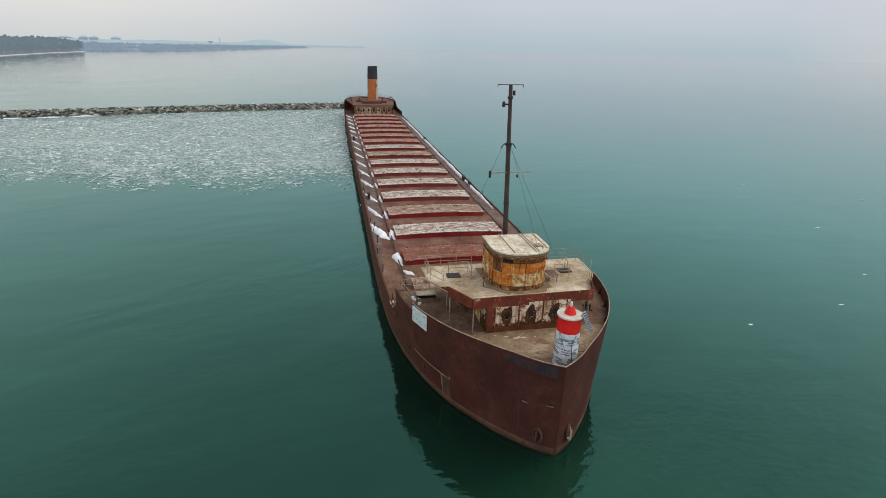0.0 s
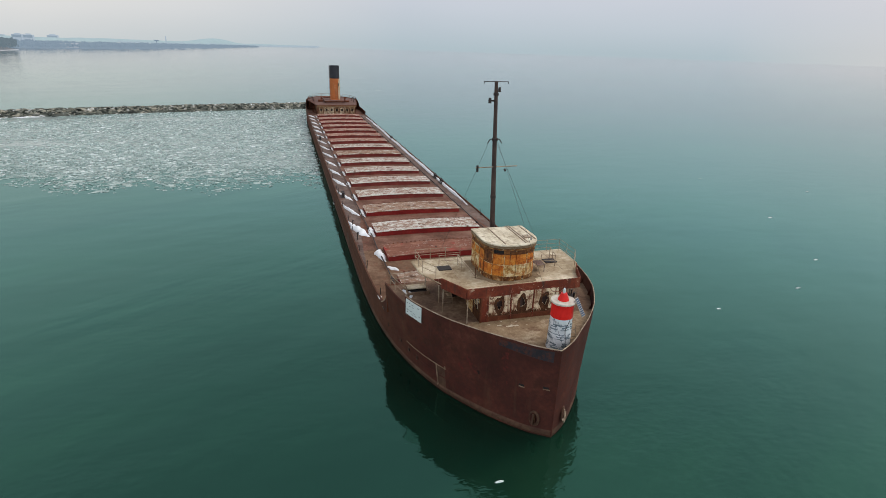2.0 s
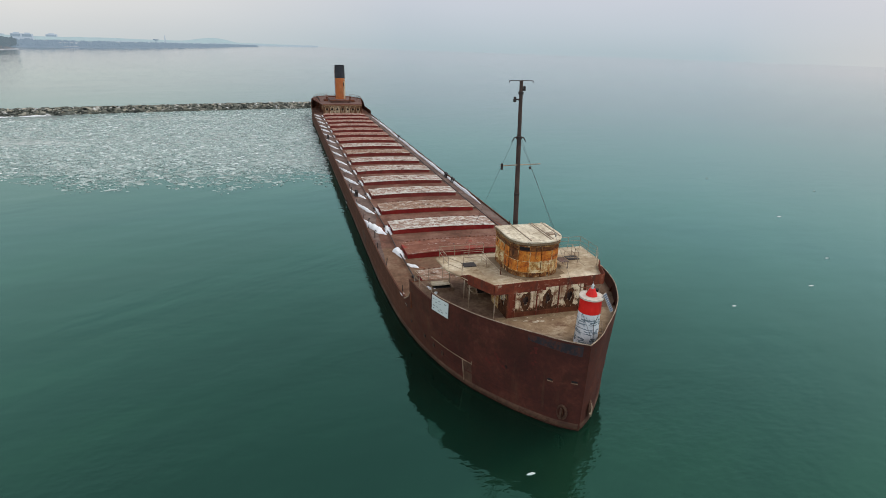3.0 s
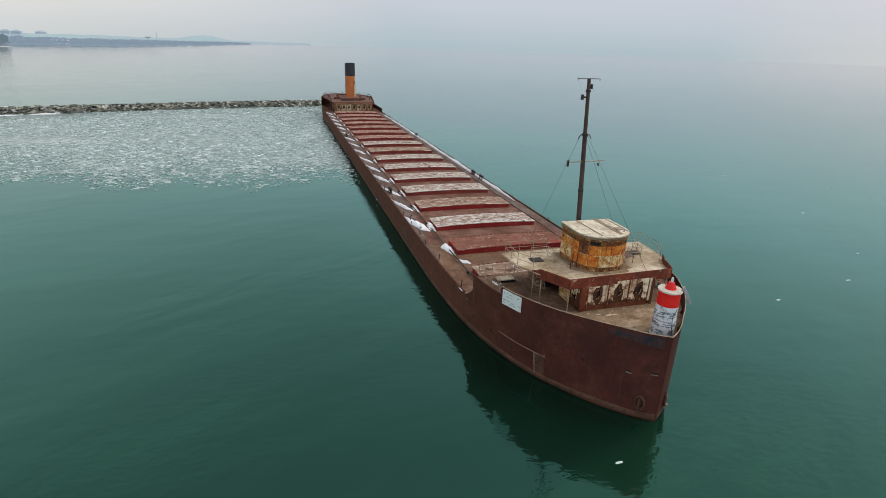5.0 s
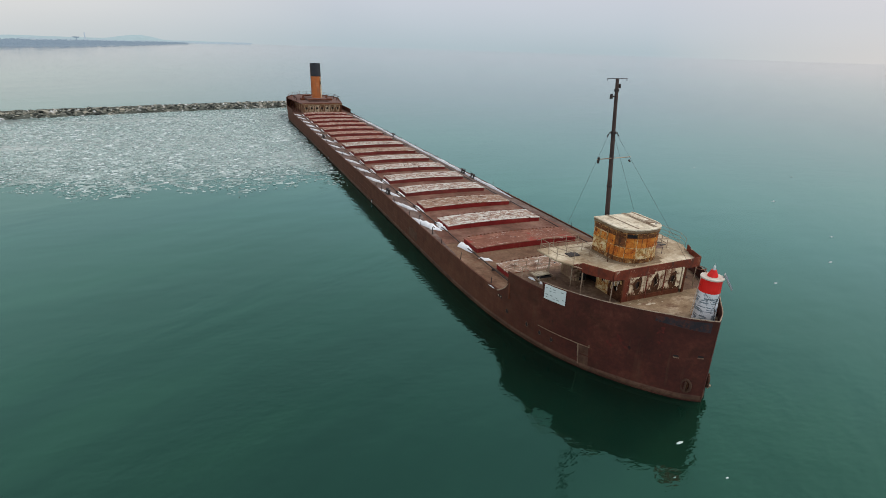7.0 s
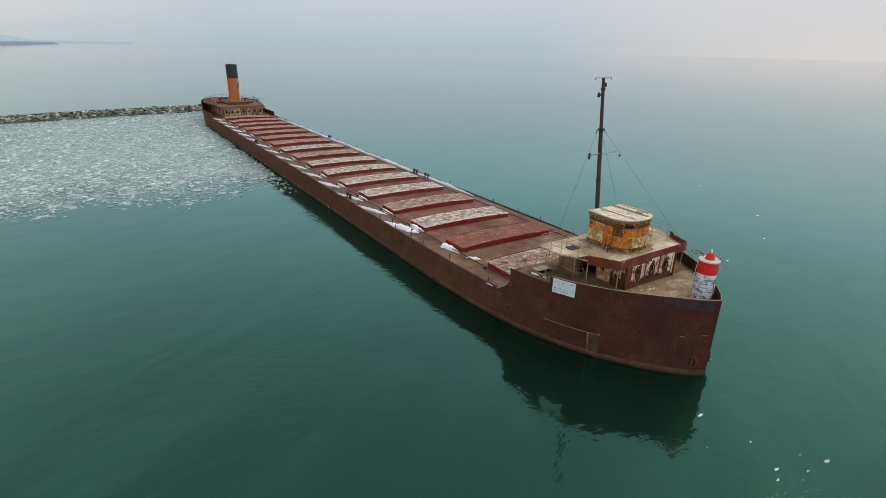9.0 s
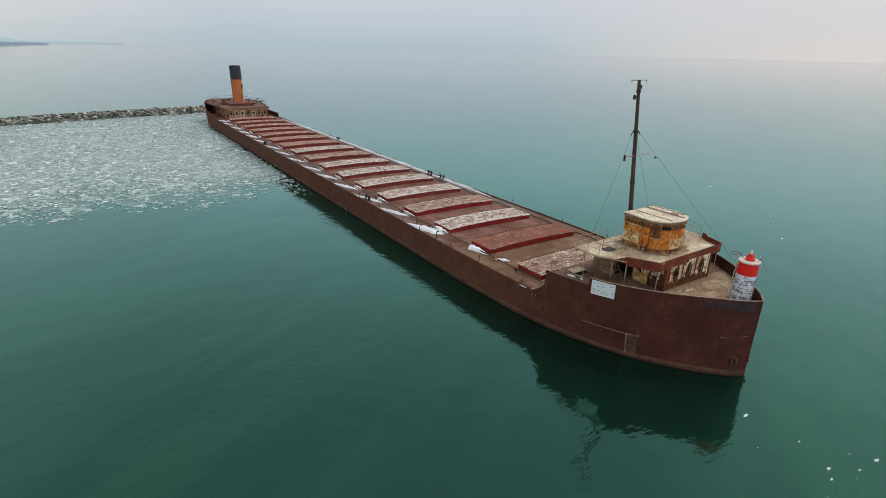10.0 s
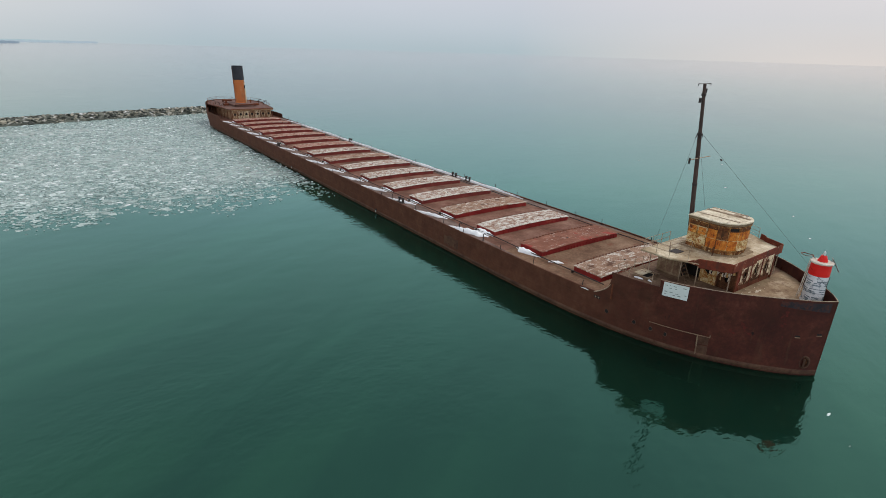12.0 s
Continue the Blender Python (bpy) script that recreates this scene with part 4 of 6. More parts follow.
# front: red posts, white panels with broken-out windows
bays = 3
bw = 1.62
for i in range(bays):
    x0 = HX0 + 0.55 + i * bw
    bm = holed_panel(bw - 0.12, WALL_H - 0.30, (bw - 0.12) * 0.5, 0.92, 0.21, 0.33, 0.30, 3 + i)
    bmesh.ops.translate(bm, vec=(x0, HY0, HZ0 + 0.30), verts=bm.verts)
    part("window_panel", bm, M_WHITE, forehouse, "peeling white wall panel with a broken-out window")
    bm = rust_scale((bw - 0.12) * 0.5, 0.92, 0.21, 0.33, 0.30, 3 + i, run=(0.30, 0.75, 0.45)[i])
    bmesh.ops.translate(bm, vec=(x0, HY0 - 0.008, HZ0 + 0.30), verts=bm.verts)
    part("rust_stain", bm, M_SCALE, forehouse, "dark rust scale round a broken window, running down")
    ragged = random.Random(61 + i)
    bm, foot = B(), []
    for u in np.linspace(0.01, bw - 0.13, 26):
        edge = abs(2 * u / bw - 1)
        h = 0.10 + 0.20 * ragged.random() ** 1.5 + 0.16 * edge ** 3 + (0.12 if i == 1 else 0.0)
        foot.append([(x0 + u, HY0 - 0.006, HZ0 + 0.31), (x0 + u, HY0 - 0.006, HZ0 + 0.31 + h), (x0 + u, HY0 - 0.001, HZ0 + 0.31 + h)])
    grid_skin(bm, foot)
    part("foot_rust", bm, M_SCALE, forehouse, "brown rust creeping up the foot of a wall panel")
    # added dark sheet, painted for the gloom inside the broken window
    part("dark_backing", box(B(), (x0, HY0 + 0.16, HZ0 + 0.4), (x0 + bw - 0.12, HY0 + 0.2, HZ1 - 0.1)), M_MAST, forehouse, "added dark sheet that paints the gloom behind a broken window")
    bm = box(B(), (x0 - 0.10, HY0 - 0.05, HZ0), (x0 - 0.02, HY0 + 0.08, HZ1), 0.015)
    part("wall_post", bm, M_FASCIA, forehouse, "rust-red wall post")
    bm = box(B(), (x0 - 0.12, HY0 - 0.03, HZ0), (x0 + bw - 0.12, HY0 + 0.06, HZ0 + 0.38), 0.01)
    part("skirting_plate", bm, M_RUST, forehouse)
bm = box(B(), (HX0, HY0 - 0.02, HZ0), (HX0 + 0.43, HY0 + 0.06, HZ1), 0.015)
part("corner_plate", bm, M_FASCIA, forehouse, "rust-red corner plate")
part("end_panel", box(B(), (HX0 + 0.55 + bays * bw - 0.02, HY0, HZ0 + 0.3), (HX1 - 0.13, HY0 + 0.05, HZ1)), M_WHITE, forehouse, "narrow peeling white wall strip")
bm = box(B(), (HX1 - 0.12, HY0 - 0.05, HZ0), (HX1, HY0 + 0.08, HZ1), 0.015)
part("wall_post", bm, M_RUST, forehouse)
# sides
for side, x in ((-1, HX0), (1, HX1)):
    n = 4
    dw = (HY1 - HY0) / n
    for i in range(n):
        y0 = HY0 + i * dw
        if side < 0 and i == 2:
            continue
        bm = holed_panel(dw - 0.1, WALL_H, dw * 0.45, 1.15, 0.30, 0.42, 0.35, 30 + i)
        m = pose(x, y0 + 0.06, HZ0, 0, 0, 90)
        bmesh.ops.transform(bm, matrix=m, verts=bm.verts)
        part("window_panel", bm, (M_SCALE, M_PAN_CREAM, M_STAIN, M_STAIN)[i] if side < 0 else (M_WHITE if i < 1 else M_RUST), forehouse, "peeling side wall panel with a broken-out opening")
        bm = box(B(), (x - 0.04, y0 - 0.05, HZ0), (x + 0.06, y0 + 0.05, HZ1), 0.01)
        part("wall_post", bm, M_RUST, forehouse)
bm = box(B(), (-3.85, 9.4, HZ0), (HX0 - 0.07, HY1 + 0.3, HZ1), 0.03)
lobby = part("side_lobby", bm, M_STAIN, forehouse, "mottled brown side lobby of the deckhouse")
# no opening here: a black plate paints the dark of the doorway
part("doorway_black_plate", box(B(), (-3.6, 9.365, HZ0 + 0.1), (-2.98, 9.397, HZ0 + 1.8), 0.008), M_BLACK, lobby, "black plate painted as the dark of an open doorway")
for y in (9.75, 10.35, 10.95):
    bm = holed_panel(0.46, 1.5, 0.23, 0.9, 0.12, 0.2, 0.4, int(y * 10), 0.02)
    bmesh.ops.transform(bm, matrix=pose(-3.855, y - 0.2, HZ0 + 0.2, 0, 0, 90), verts=bm.verts)
    part("lobby_panel", bm, M_SDECK, lobby)
rnd = random.Random(71)
for i in range(13):
    y, w = HY0 + 0.25 + i * 0.16 + rnd.uniform(-0.06, 0.06), rnd.uniform(0.06, 0.17)
    z1 = HZ1 - rnd.uniform(0.0, 0.5)
    z0 = z1 - rnd.uniform(0.5, 1.3)
    bm = B()
    rows = []
    for u in np.linspace(0, 1, 7):
        ww = w * (1 - 0.6 * u) * rnd.uniform(0.6, 1.3)
        x, yy = HX0 - 0.03 - rnd.uniform(0, 0.03), y + rnd.uniform(-0.04, 0.04)
        rows.append([(x, yy - ww, z1 + (z0 - z1) * u), (x, yy + ww, z1 + (z0 - z1) * u), (x + 0.012, yy + ww, z1 + (z0 - z1) * u), (x + 0.012, yy - ww, z1 + (z0 - z1) * u)])
    grid_skin(bm, [r + r[:1] for r in rows])
    part("torn_lining", bm, M_LINING if i % 3 else M_PAN_CREAM, forehouse, "torn strip of pale wall lining")
bm = box(B(), (HX0, HY1 - 0.06, HZ0), (HX1, HY1, HZ1))
part("rear_wall", bm, M_RUST, forehouse)

# bridge deck with its fascia
OUT = [(-3.88, 5.38), (4.32, 5.62), (4.95, 7.3), (5.95, 9.0), (6.1, 11.85), (-6.1, 11.7), (-5.95, 9.4), (-4.98, 7.4)]
bm = prism(B(), OUT, BRIDGE - 0.12, BRIDGE)
bridge = part("bridge_deck", bm, M_BDECK, ship, "stained whitish bridge deck on posts")


def fascia(a, b, z0, z1, thick=0.06, end=None):
    bm = B()
    a, b = Vector((*a, 0)), Vector((*b, 0))
    n = (b - a).cross(Vector((0, 0, 1))).normalized() * thick
    za = z1 if end is None else end
    pts = [(a, z0, z1), (b, z0 if end is None else end - 0.12, za)]
    v = [bm.verts.new((p.x + o.x, p.y + o.y, z)) for o in (Vector((0, 0, 0)), n) for p, l, h in pts for z in (l, h)]
    for f in ((0, 1, 3, 2), (4, 5, 7, 6), (0, 1, 5, 4), (2, 3, 7, 6), (0, 2, 6, 4), (1, 3, 7, 5)):
        bm.faces.new([v[i] for i in f])
    part("fascia", bm, M_FASCIA, bridge, "red-brown rusted fascia plate with flaking paint")


FZ0, FZ1 = 7.02, 7.74
fascia(OUT[0], OUT[1], FZ0, FZ1)
fascia(OUT[7], OUT[0], FZ0, FZ1)
fascia(OUT[7], (-5.32, 8.1), FZ0 + 0.12, FZ1, -0.06, BRIDGE + 0.04)
fascia(OUT[1], OUT[2], FZ0, FZ1 + 0.02)
fascia(OUT[2], (5.25, 7.85), FZ0 + 0.2, FZ1 + 0.12)
# edge lip of the wings
bm = B()
for a, b in ((OUT[7], OUT[6]), (OUT[6], OUT[5]), (OUT[5], OUT[4]), (OUT[4], OUT[3]), (OUT[3], OUT[2])):
    rod(bm, (*a, BRIDGE - 0.03), (*b, BRIDGE - 0.03), 0.07, seg=6)
part("edge_lip", bm, M_BDECK, bridge)
# deck seams
for x in (-3.6, -2.4, 3.0, 4.3):
    bm = box(B(), (x - 0.02, 7.5 + abs(x) * 0.1, BRIDGE), (x + 0.02, 11.7, BRIDGE + 0.012))
    part("deck_seam", bm, M_RAIL, bridge)
for x0, y0 in ((-4.6, 9.5), (3.6, 9.3)):
    bm = box(B(), (x0, y0, BRIDGE), (x0 + 0.95, y0 + 0.75, BRIDGE + 0.07), 0.02)
    part("skylight", bm, M_DARK, bridge, "flush dark skylight grating")
for x, y in ((-3.75, 5.52), (4.2, 5.75), (-4.85, 7.5), (4.9, 7.6), (5.7, 9.6), (5.8, 11.5), (-4.75, 8.9), (-5.1, 11.4)):
    bm = rod(B(), (x, y, FDECK), (x, y, BRIDGE - 0.1), 0.04, 0.04, 8)
    part("deck_post", bm, M_RAIL, bridge, "thin steel post under the bridge deck")


def railing(pts, parent, height=0.95, bars=3, gap=1.1, r=0.022, mat=M_RAIL, name="railing", label="thin rusty pipe railing"):
    """A railing over a line of points: posts and bars."""
    pts = [Vector(p) for p in pts]
    bm = B()
    for i in range(bars):
        h = height * (i + 1) / bars
        path_rod(bm, [p + Vector((0, 0, h)) for p in pts], r, 5)
    rail = part(name, bm, mat, parent, label)
    for a, b in zip(pts, pts[1:]):
        n = max(1, round((b - a).length / gap))
        for i in range(n + (1 if b == pts[-1] else 0)):
            p = a.lerp(b, i / n)
            bm = rod(B(), p, p + Vector((0, 0, height + 0.02)), r * 1.2, seg=5)
            part("rail_post", bm, mat, rail)
    return rail


railing([(-5.2, 8.2, BRIDGE), (-5.85, 9.4, BRIDGE), (-5.85, 11.65, BRIDGE), (-2.4, 11.65, BRIDGE)], ship, 0.9, 2, 1.2)
railing([(5.2, 8.0, BRIDGE), (5.85, 9.2, BRIDGE), (5.85, 11.65, BRIDGE), (2.6, 11.65, BRIDGE)], ship, 0.95, 3, 1.1, 0.015)
railing([(-3.0, 9.3, BRIDGE), (-3.0, 10.3, BRIDGE), (-4.4, 10.3, BRIDGE)], ship, 0.85, 2, 1.0)
railing([(3.0, 9.0, BRIDGE), (4.0, 8.7, BRIDGE), (4.3, 10.2, BRIDGE)], ship, 0.85, 2, 1.0)
railing([(-6.9, 9.8, FDECK + 0.05), (-7.35, 11.6, FDECK + 0.05), (-7.5, 12.6, FDECK + 0.05), (-4.2, 12.6, FDECK + 0.05)], ship, 0.9, 2, 1.3)
railing([(7.4, 12.6, FDECK + 0.05), (4.2, 12.6, FDECK + 0.05)], ship, 0.9, 2, 1.3)

# companionway on the forecastle deck: coaming, black slab painted as the stair well's dark, and rail
comp = part("companionway", box(B(), (-6.6, 10.4, FDECK), (-5.0, 10.5, FDECK + 0.3), 0.02), M_FLANGE, ship, "low coaming round a dark stair opening")
for lo, hi in (((-6.6, 11.7, FDECK), (-5.0, 11.8, FDECK + 0.3)), ((-6.62, 10.4, FDECK), (-6.52, 11.8, FDECK + 0.3)), ((-5.08, 10.4, FDECK), (-4.98, 11.8, FDECK + 0.3))):
    part("coaming", box(B(), lo, hi, 0.02), M_FLANGE, comp)
part("well", box(B(), (-6.5, 10.5, FDECK + 0.02), (-5.1, 11.7, FDECK + 0.13)), M_BLACK, comp)
part("lid", box(B(), (-6.5, 11.05, FDECK + 0.24), (-5.1, 11.78, FDECK + 0.315), 0.015), M_BDECK, comp, "frosted whitish lid half over the opening")
# ladder to the wing
ladder = part("ladder", path_rod(B(), [(-4.55, 8.3, FDECK), (-4.55, 9.6, BRIDGE)], 0.035, 6), M_FLANGE, ship, "dull brown steel ladder up to the bridge wing")
part("stringer", path_rod(B(), [(-3.85, 8.3, FDECK), (-3.85, 9.6, BRIDGE)], 0.035, 6), M_FLANGE, ladder)
for i in range(1, 8):
    u = i / 8
    part("tread", box(B(), (-4.55, 8.24 + 1.3 * u, FDECK + u * (BRIDGE - FDECK) - 0.015), (-3.85, 8.42 + 1.3 * u, FDECK + u * (BRIDGE - FDECK) + 0.015)), M_FLANGE, ladder)

# mooring bollards on the fore deck
for x, y in ((5.3, 7.9),):
    bollard(x, y, FDECK + 0.02, 0.65)
# brackets that stay the far bulwark
for side in (-1, 1):
    for y in np.arange(1.6, 8.4 if side < 0 else 12, 2.1):
        b = half_breadth(y, 5.6) - 0.08
        bm = prism(B(), [(0, 0), (0.26, 0), (0, 0.6)], -0.015, 0.015)
        m = Matrix(((-side, 0, 0, side * b), (0, 0, 1, y), (0, 1, 0, FDECK + 0.02), (0, 0, 0, 1)))
        bmesh.ops.transform(bm, matrix=m, verts=bm.verts)
        part("bulwark_bracket", bm, M_HULL, ship)

# rust that has run from the house front over the deck
rr = random.Random(29)
rows = []
for x in np.linspace(-3.4, 3.3, 60):
    front = HY0 - 0.34 - rr.uniform(0.0, 0.10) - 0.30 * math.sin(x * 1.3 + 0.6) ** 2 - 0.14 * math.sin(x * 4.3) ** 2
    row = []
    for y in np.linspace(front, HY0 - 0.03, 5):
        b = half_breadth(y, FDECK) - 0.05
        row.append((x, y, FDECK + 0.10 * (1 - (x / b) ** 2) + 0.008))
    rows.append(row)
bm = B()
grid_skin(bm, rows)
part("deck_stain", bm, M_STAIN, ship, "dark rust stain on the deck before the house")

# flakes of paint and ice lying on the fore deck
for i, (x, y, r) in enumerate(((-0.68, 4.5, 0.16), (-1.75, 4.75, 0.12), (-1.15, 4.5, 0.2), (-0.95, 4.62, 0.1), (-2.4, 5.0, 0.08), (-0.5, 5.0, 0.07), (0.5, 5.1, 0.08), (-1.45, 5.2, 0.06), (0.1, 4.5, 0.06))):
    rnd = random.Random(40 + i)
    poly = [(x + 1.5 * r * rnd.uniform(0.6, 1.1) * math.cos(a), y + r * 0.6 * rnd.uniform(0.6, 1.1) * math.sin(a)) for a in np.linspace(0, 2 * math.pi, 9, endpoint=False)]
    tagged(finish("snow_patch", prism(B(), poly, FDECK + 0.06, FDECK + 0.11), M_LINING), "small dirty whitish snow remnant on the fore deck", "snow")

# pilothouse: U-shaped, of panels in three rows, a window band and a flat roof
PW, PY0, PYS, PY1 = 1.88, 6.80, 8.7, 10.52


def u_shape(grow=0.0, n=16):
    pts = [(-PW - grow, PY1 + grow)]
    for a in np.linspace(0, math.pi, n):
        c, q = math.cos(a), math.sin(a)
        pts.append((-(PW + grow) * math.copysign(abs(c) ** 0.8, c), PYS - (PYS - PY0 + grow) * max(q, 0.0) ** 0.8))
    return pts + [(PW + grow, PY1 + grow)]


def along(pts, n):
    """n + 1 points evenly along a line of points."""
    p = np.array(pts)
    d = np.r_[0, np.cumsum(np.hypot(*np.diff(p, axis=0).T))]
    return [(float(np.interp(s, d, p[:, 0])), float(np.interp(s, d, p[:, 1]))) for s in np.linspace(0, d[-1], n + 1)]


ph = part("pilothouse", prism(B(), u_shape(-0.10), BRIDGE, 9.95), M_RUST, ship, "rounded rusty orange and cream pilothouse with boarded windows")
# rust stain round the foot, widened to paint in the shade on the deck
rr = random.Random(8)
halo = [(x * rr.uniform(0.95, 1.14), y + rr.uniform(-0.22, 0.12)) for x, y in u_shape(0.42, 26)]
part("rust_and_shade_halo", prism(B(), halo, BRIDGE, BRIDGE + 0.006), M_STAIN, bridge, "brown rust stain and painted shade round the pilothouse foot")
skin = u_shape(0.0, 24)
FOOT = "FFFFFFFFFFFF"
PANEL = {"F": M_PAN_FOOT, "O": M_PAN_ORANGE, "C": M_PAN_CREAM, "R": M_RUST, "D": M_PAN_DARK}
UPPER, LOWER = "CCODOOOOOOCC", "CCOOOCCCOCCC"
for z0, z1, tones in ((BRIDGE + 0.02, BRIDGE + 0.36, FOOT), (BRIDGE + 0.39, BRIDGE + 1.16, LOWER), (BRIDGE + 1.19, BRIDGE + 1.92, UPPER)):
    n = len(tones)
    fine = along(skin, n * 3)
    for i in range(n):
        bm = B()
        rows = []
        for j in range(4):
            q = i * 3 + j
            x, y = fine[q]
            a, b = Vector(fine[max(0, q - 1)]), Vector(fine[min(len(fine) - 1, q + 1)])
            way = (b - a).normalized()
            inward = Vector((-way.y, way.x)) * 0.09
            if j in (0, 3):
                slip = way * (0.03 if j == 0 else -0.03)
                x, y = x + slip.x, y + slip.y
            rows.append([(x, y, z0), (x, y, z1), (x + inward.x, y + inward.y, z1), (x + inward.x, y + inward.y, z0), (x, y, z0)])
        made = grid_skin(bm, rows)
        for row in (made[0], made[-1]):
            bm.faces.new(row[:-1])
        part("wall_panel", bm, PANEL[tones[i]], ph)
    # frames that stand proud over the upright joints
    for i in range(1, n):
        x, y = fine[i * 3]
        if rr.random() < 0.3:
            continue
        part("frame_bar", rod(B(), (x * 1.012, y, z0 + rr.choice((0, 0, 0.2))), (x * 1.012, y, z1), rr.uniform(0.014, 0.032), seg=5), M_PAN_CREAM if i % 3 else M_PAN_DARK, ph)
# cream casings round the side windows, with a cross bar
fine = along(skin, 12)
for i in (0, 1, 10, 11):
    a, b = Vector((*fine[i], 0)), Vector((*fine[i + 1], 0))
    out = Vector((0, 0, 1)).cross(b - a).normalized() * -0.02
    bm = box(B(), (0.12 * (b - a).length, -0.012, BRIDGE + 1.26), (0.88 * (b - a).length, 0.012, BRIDGE + 1.84), 0, Matrix.Translation(a + out * 0.6) @ ((b - a).to_track_quat("X", "Z").to_matrix().to_4x4()))
    part("boarded_window", bm, M_PAN_ORANGE, ph, "orange rusted board over a side window")
    for u0, u1, h0, h1 in ((0.08, 0.92, 1.24, 1.24), (0.08, 0.92, 1.86, 1.86), (0.08, 0.08, 1.24, 1.86), (0.92, 0.92, 1.24, 1.86), (0.08, 0.92, 1.50, 1.50)):
        p, q = a.lerp(b, u0) + out, a.lerp(b, u1) + out
        part("casing", rod(B(), (p.x, p.y, BRIDGE + h0), (q.x, q.y, BRIDGE + h1), 0.03 if h0 != 1.5 else 0.018, seg=5), M_PAN_CREAM, ph)
for z, mt in ((BRIDGE + 0.37, M_PAN_CREAM), (BRIDGE + 1.175, M_PAN_CREAM), (BRIDGE + 1.94, M_PAN_DARK)):
    part("batten", path_rod(B(), [(x, y, z) for x, y in u_shape(0.01, 24)], 0.024, 5), mt, ph)
# window band
fine = along(u_shape(-0.02, 24), 12)
for i in range(12):
    a, b = Vector((*fine[i], 0)), Vector((*fine[i + 1], 0))
    bm = B()
    m = Matrix.Translation(a) @ ((b - a).to_track_quat("X", "Z").to_matrix().to_4x4())
    box(bm, (0.06, -0.03, BRIDGE + 1.98), ((b - a).length - 0.06, 0.03, BRIDGE + 2.22), 0.01, m)
    part("window", bm, M_BLACK if i in (4, 9) else M_PAN_DARK, ph, "dark weathered pilothouse window")
    bm = rod(B(), a + Vector((0, 0, BRIDGE + 1.94)), a + Vector((0, 0, BRIDGE + 2.3)), 0.05, seg=6)
    part("mullion", bm, M_PAN_FOOT, ph)
for z, g in ((BRIDGE + 2.28, 0.03), (BRIDGE + 2.42, 0.06)):
    bm = path_rod(B(), [(x, y, z) for x, y in u_shape(g, 24)], 0.055, 6)
    part("cornice", bm, M_PAN_FOOT if g < 0.06 else M_STAIN, ph)
part("cornice_board", prism(B(), u_shape(0.08, 28), BRIDGE + 2.45, BRIDGE + 2.545), M_STAIN, ph, "brown weathered cornice board")
bm = prism(B(), u_shape(0.12, 28), BRIDGE + 2.56, BRIDGE + 2.64)
bmesh.ops.bevel(bm, geom=[e for e in bm.edges if abs(e.verts[0].co.z - e.verts[1].co.z) < 1e-4], offset=0.03, segments=1, affect="EDGES")
roof = part("roof", bm, M_ROOF, ph, "flat whitish weathered pilothouse roof")
for x in (-0.75, 0.72, 0.92, 1.7):
    y0 = PYS - (PYS - PY0) * math.sqrt(max(0, 1 - (x / 2.2) ** 2)) - 0.05
    part("roof_batten", box(B(), (x - 0.035, y0 + 0.15, BRIDGE + 2.635), (x + 0.035, PY1 + 0.15, BRIDGE + 2.69), 0.01), M_RAIL, roof)
part("hatch_frame", box(B(), (1.05, 7.9, BRIDGE + 2.64), (1.5, 8.5, BRIDGE + 2.70), 0.01), M_RAIL, roof)
part("roof_lamp", rod(B(), (1.35, 7.6, BRIDGE + 2.64), (1.35, 7.6, BRIDGE + 2.85), 0.06, 0.05, 8), M_GREY, roof)

# a low dark stand on legs on one side of the pilothouse, a stub post on the other
bm = box(B(), (2.12, 7.85, BRIDGE + 0.52), (2.80, 8.75, BRIDGE + 0.57), 0.015)
for dx, dy in ((2.74, 7.9), (2.74, 8.7)):
    rod(bm, (dx, dy, BRIDGE), (dx, dy, BRIDGE + 0.53), 0.028, seg=6)
part("instrument_stand", bm, M_SIDE, ship, "low dark rusted stand on thin legs")
bm = rod(B(), (-2.5, 7.8, BRIDGE), (-2.5, 7.8, BRIDGE + 0.62), 0.035, 0.03, 8)
rod(bm, (-2.5, 7.8, BRIDGE + 0.60), (-2.5, 7.8, BRIDGE + 0.74), 0.07, 0.05, 8)
part("stub_post", bm, M_SCALE, ship, "short dark rusted post")

# mast
mast_a, mast_b = Vector((0, 11.05, FDECK)), Vector((0, 12.5, 20.05))


def on_mast(z):
    return mast_a.lerp(mast_b, (z - mast_a.z) / (mast_b.z - mast_a.z))


bm = B()
for z0, z1, r0, r1 in ((FDECK, 12, 0.20, 0.18), (12, 16.2, 0.175, 0.16), (16.2, 20.05, 0.145, 0.125)):
    rod(bm, on_mast(z0), on_mast(z1), r0, r1, 12)
mast = part("mast", bm, M_MAST, ship, "tall dark brown steel foremast with thin yards", smooth=False)
for z, r in ((12.0, 0.21), (16.1, 0.23), (19.2, 0.19)):
    p = on_mast(z)
    part("collar", rod(B(), p - Vector((0, 0, 0.09)), p + Vector((0, 0, 0.09)), r, r, 12), M_DARK, mast)
p = on_mast(20.0)
part("top_yard", path_rod(B(), [p + Vector((-0.9, 0, -0.12)), p + Vector((-0.9, 0, 0.04)), p + Vector((0.9, 0, 0.04)), p + Vector((0.9, 0, -0.12))], 0.025, 5), M_DARK, mast)
p = on_mast(14.15)
part("lower_yard", path_rod(B(), [p + Vector((-1.45, -0.1, 0)), p + Vector((1.75, -0.1, 0.06))], 0.035, 6), M_RAIL, mast, "pale thin yard")
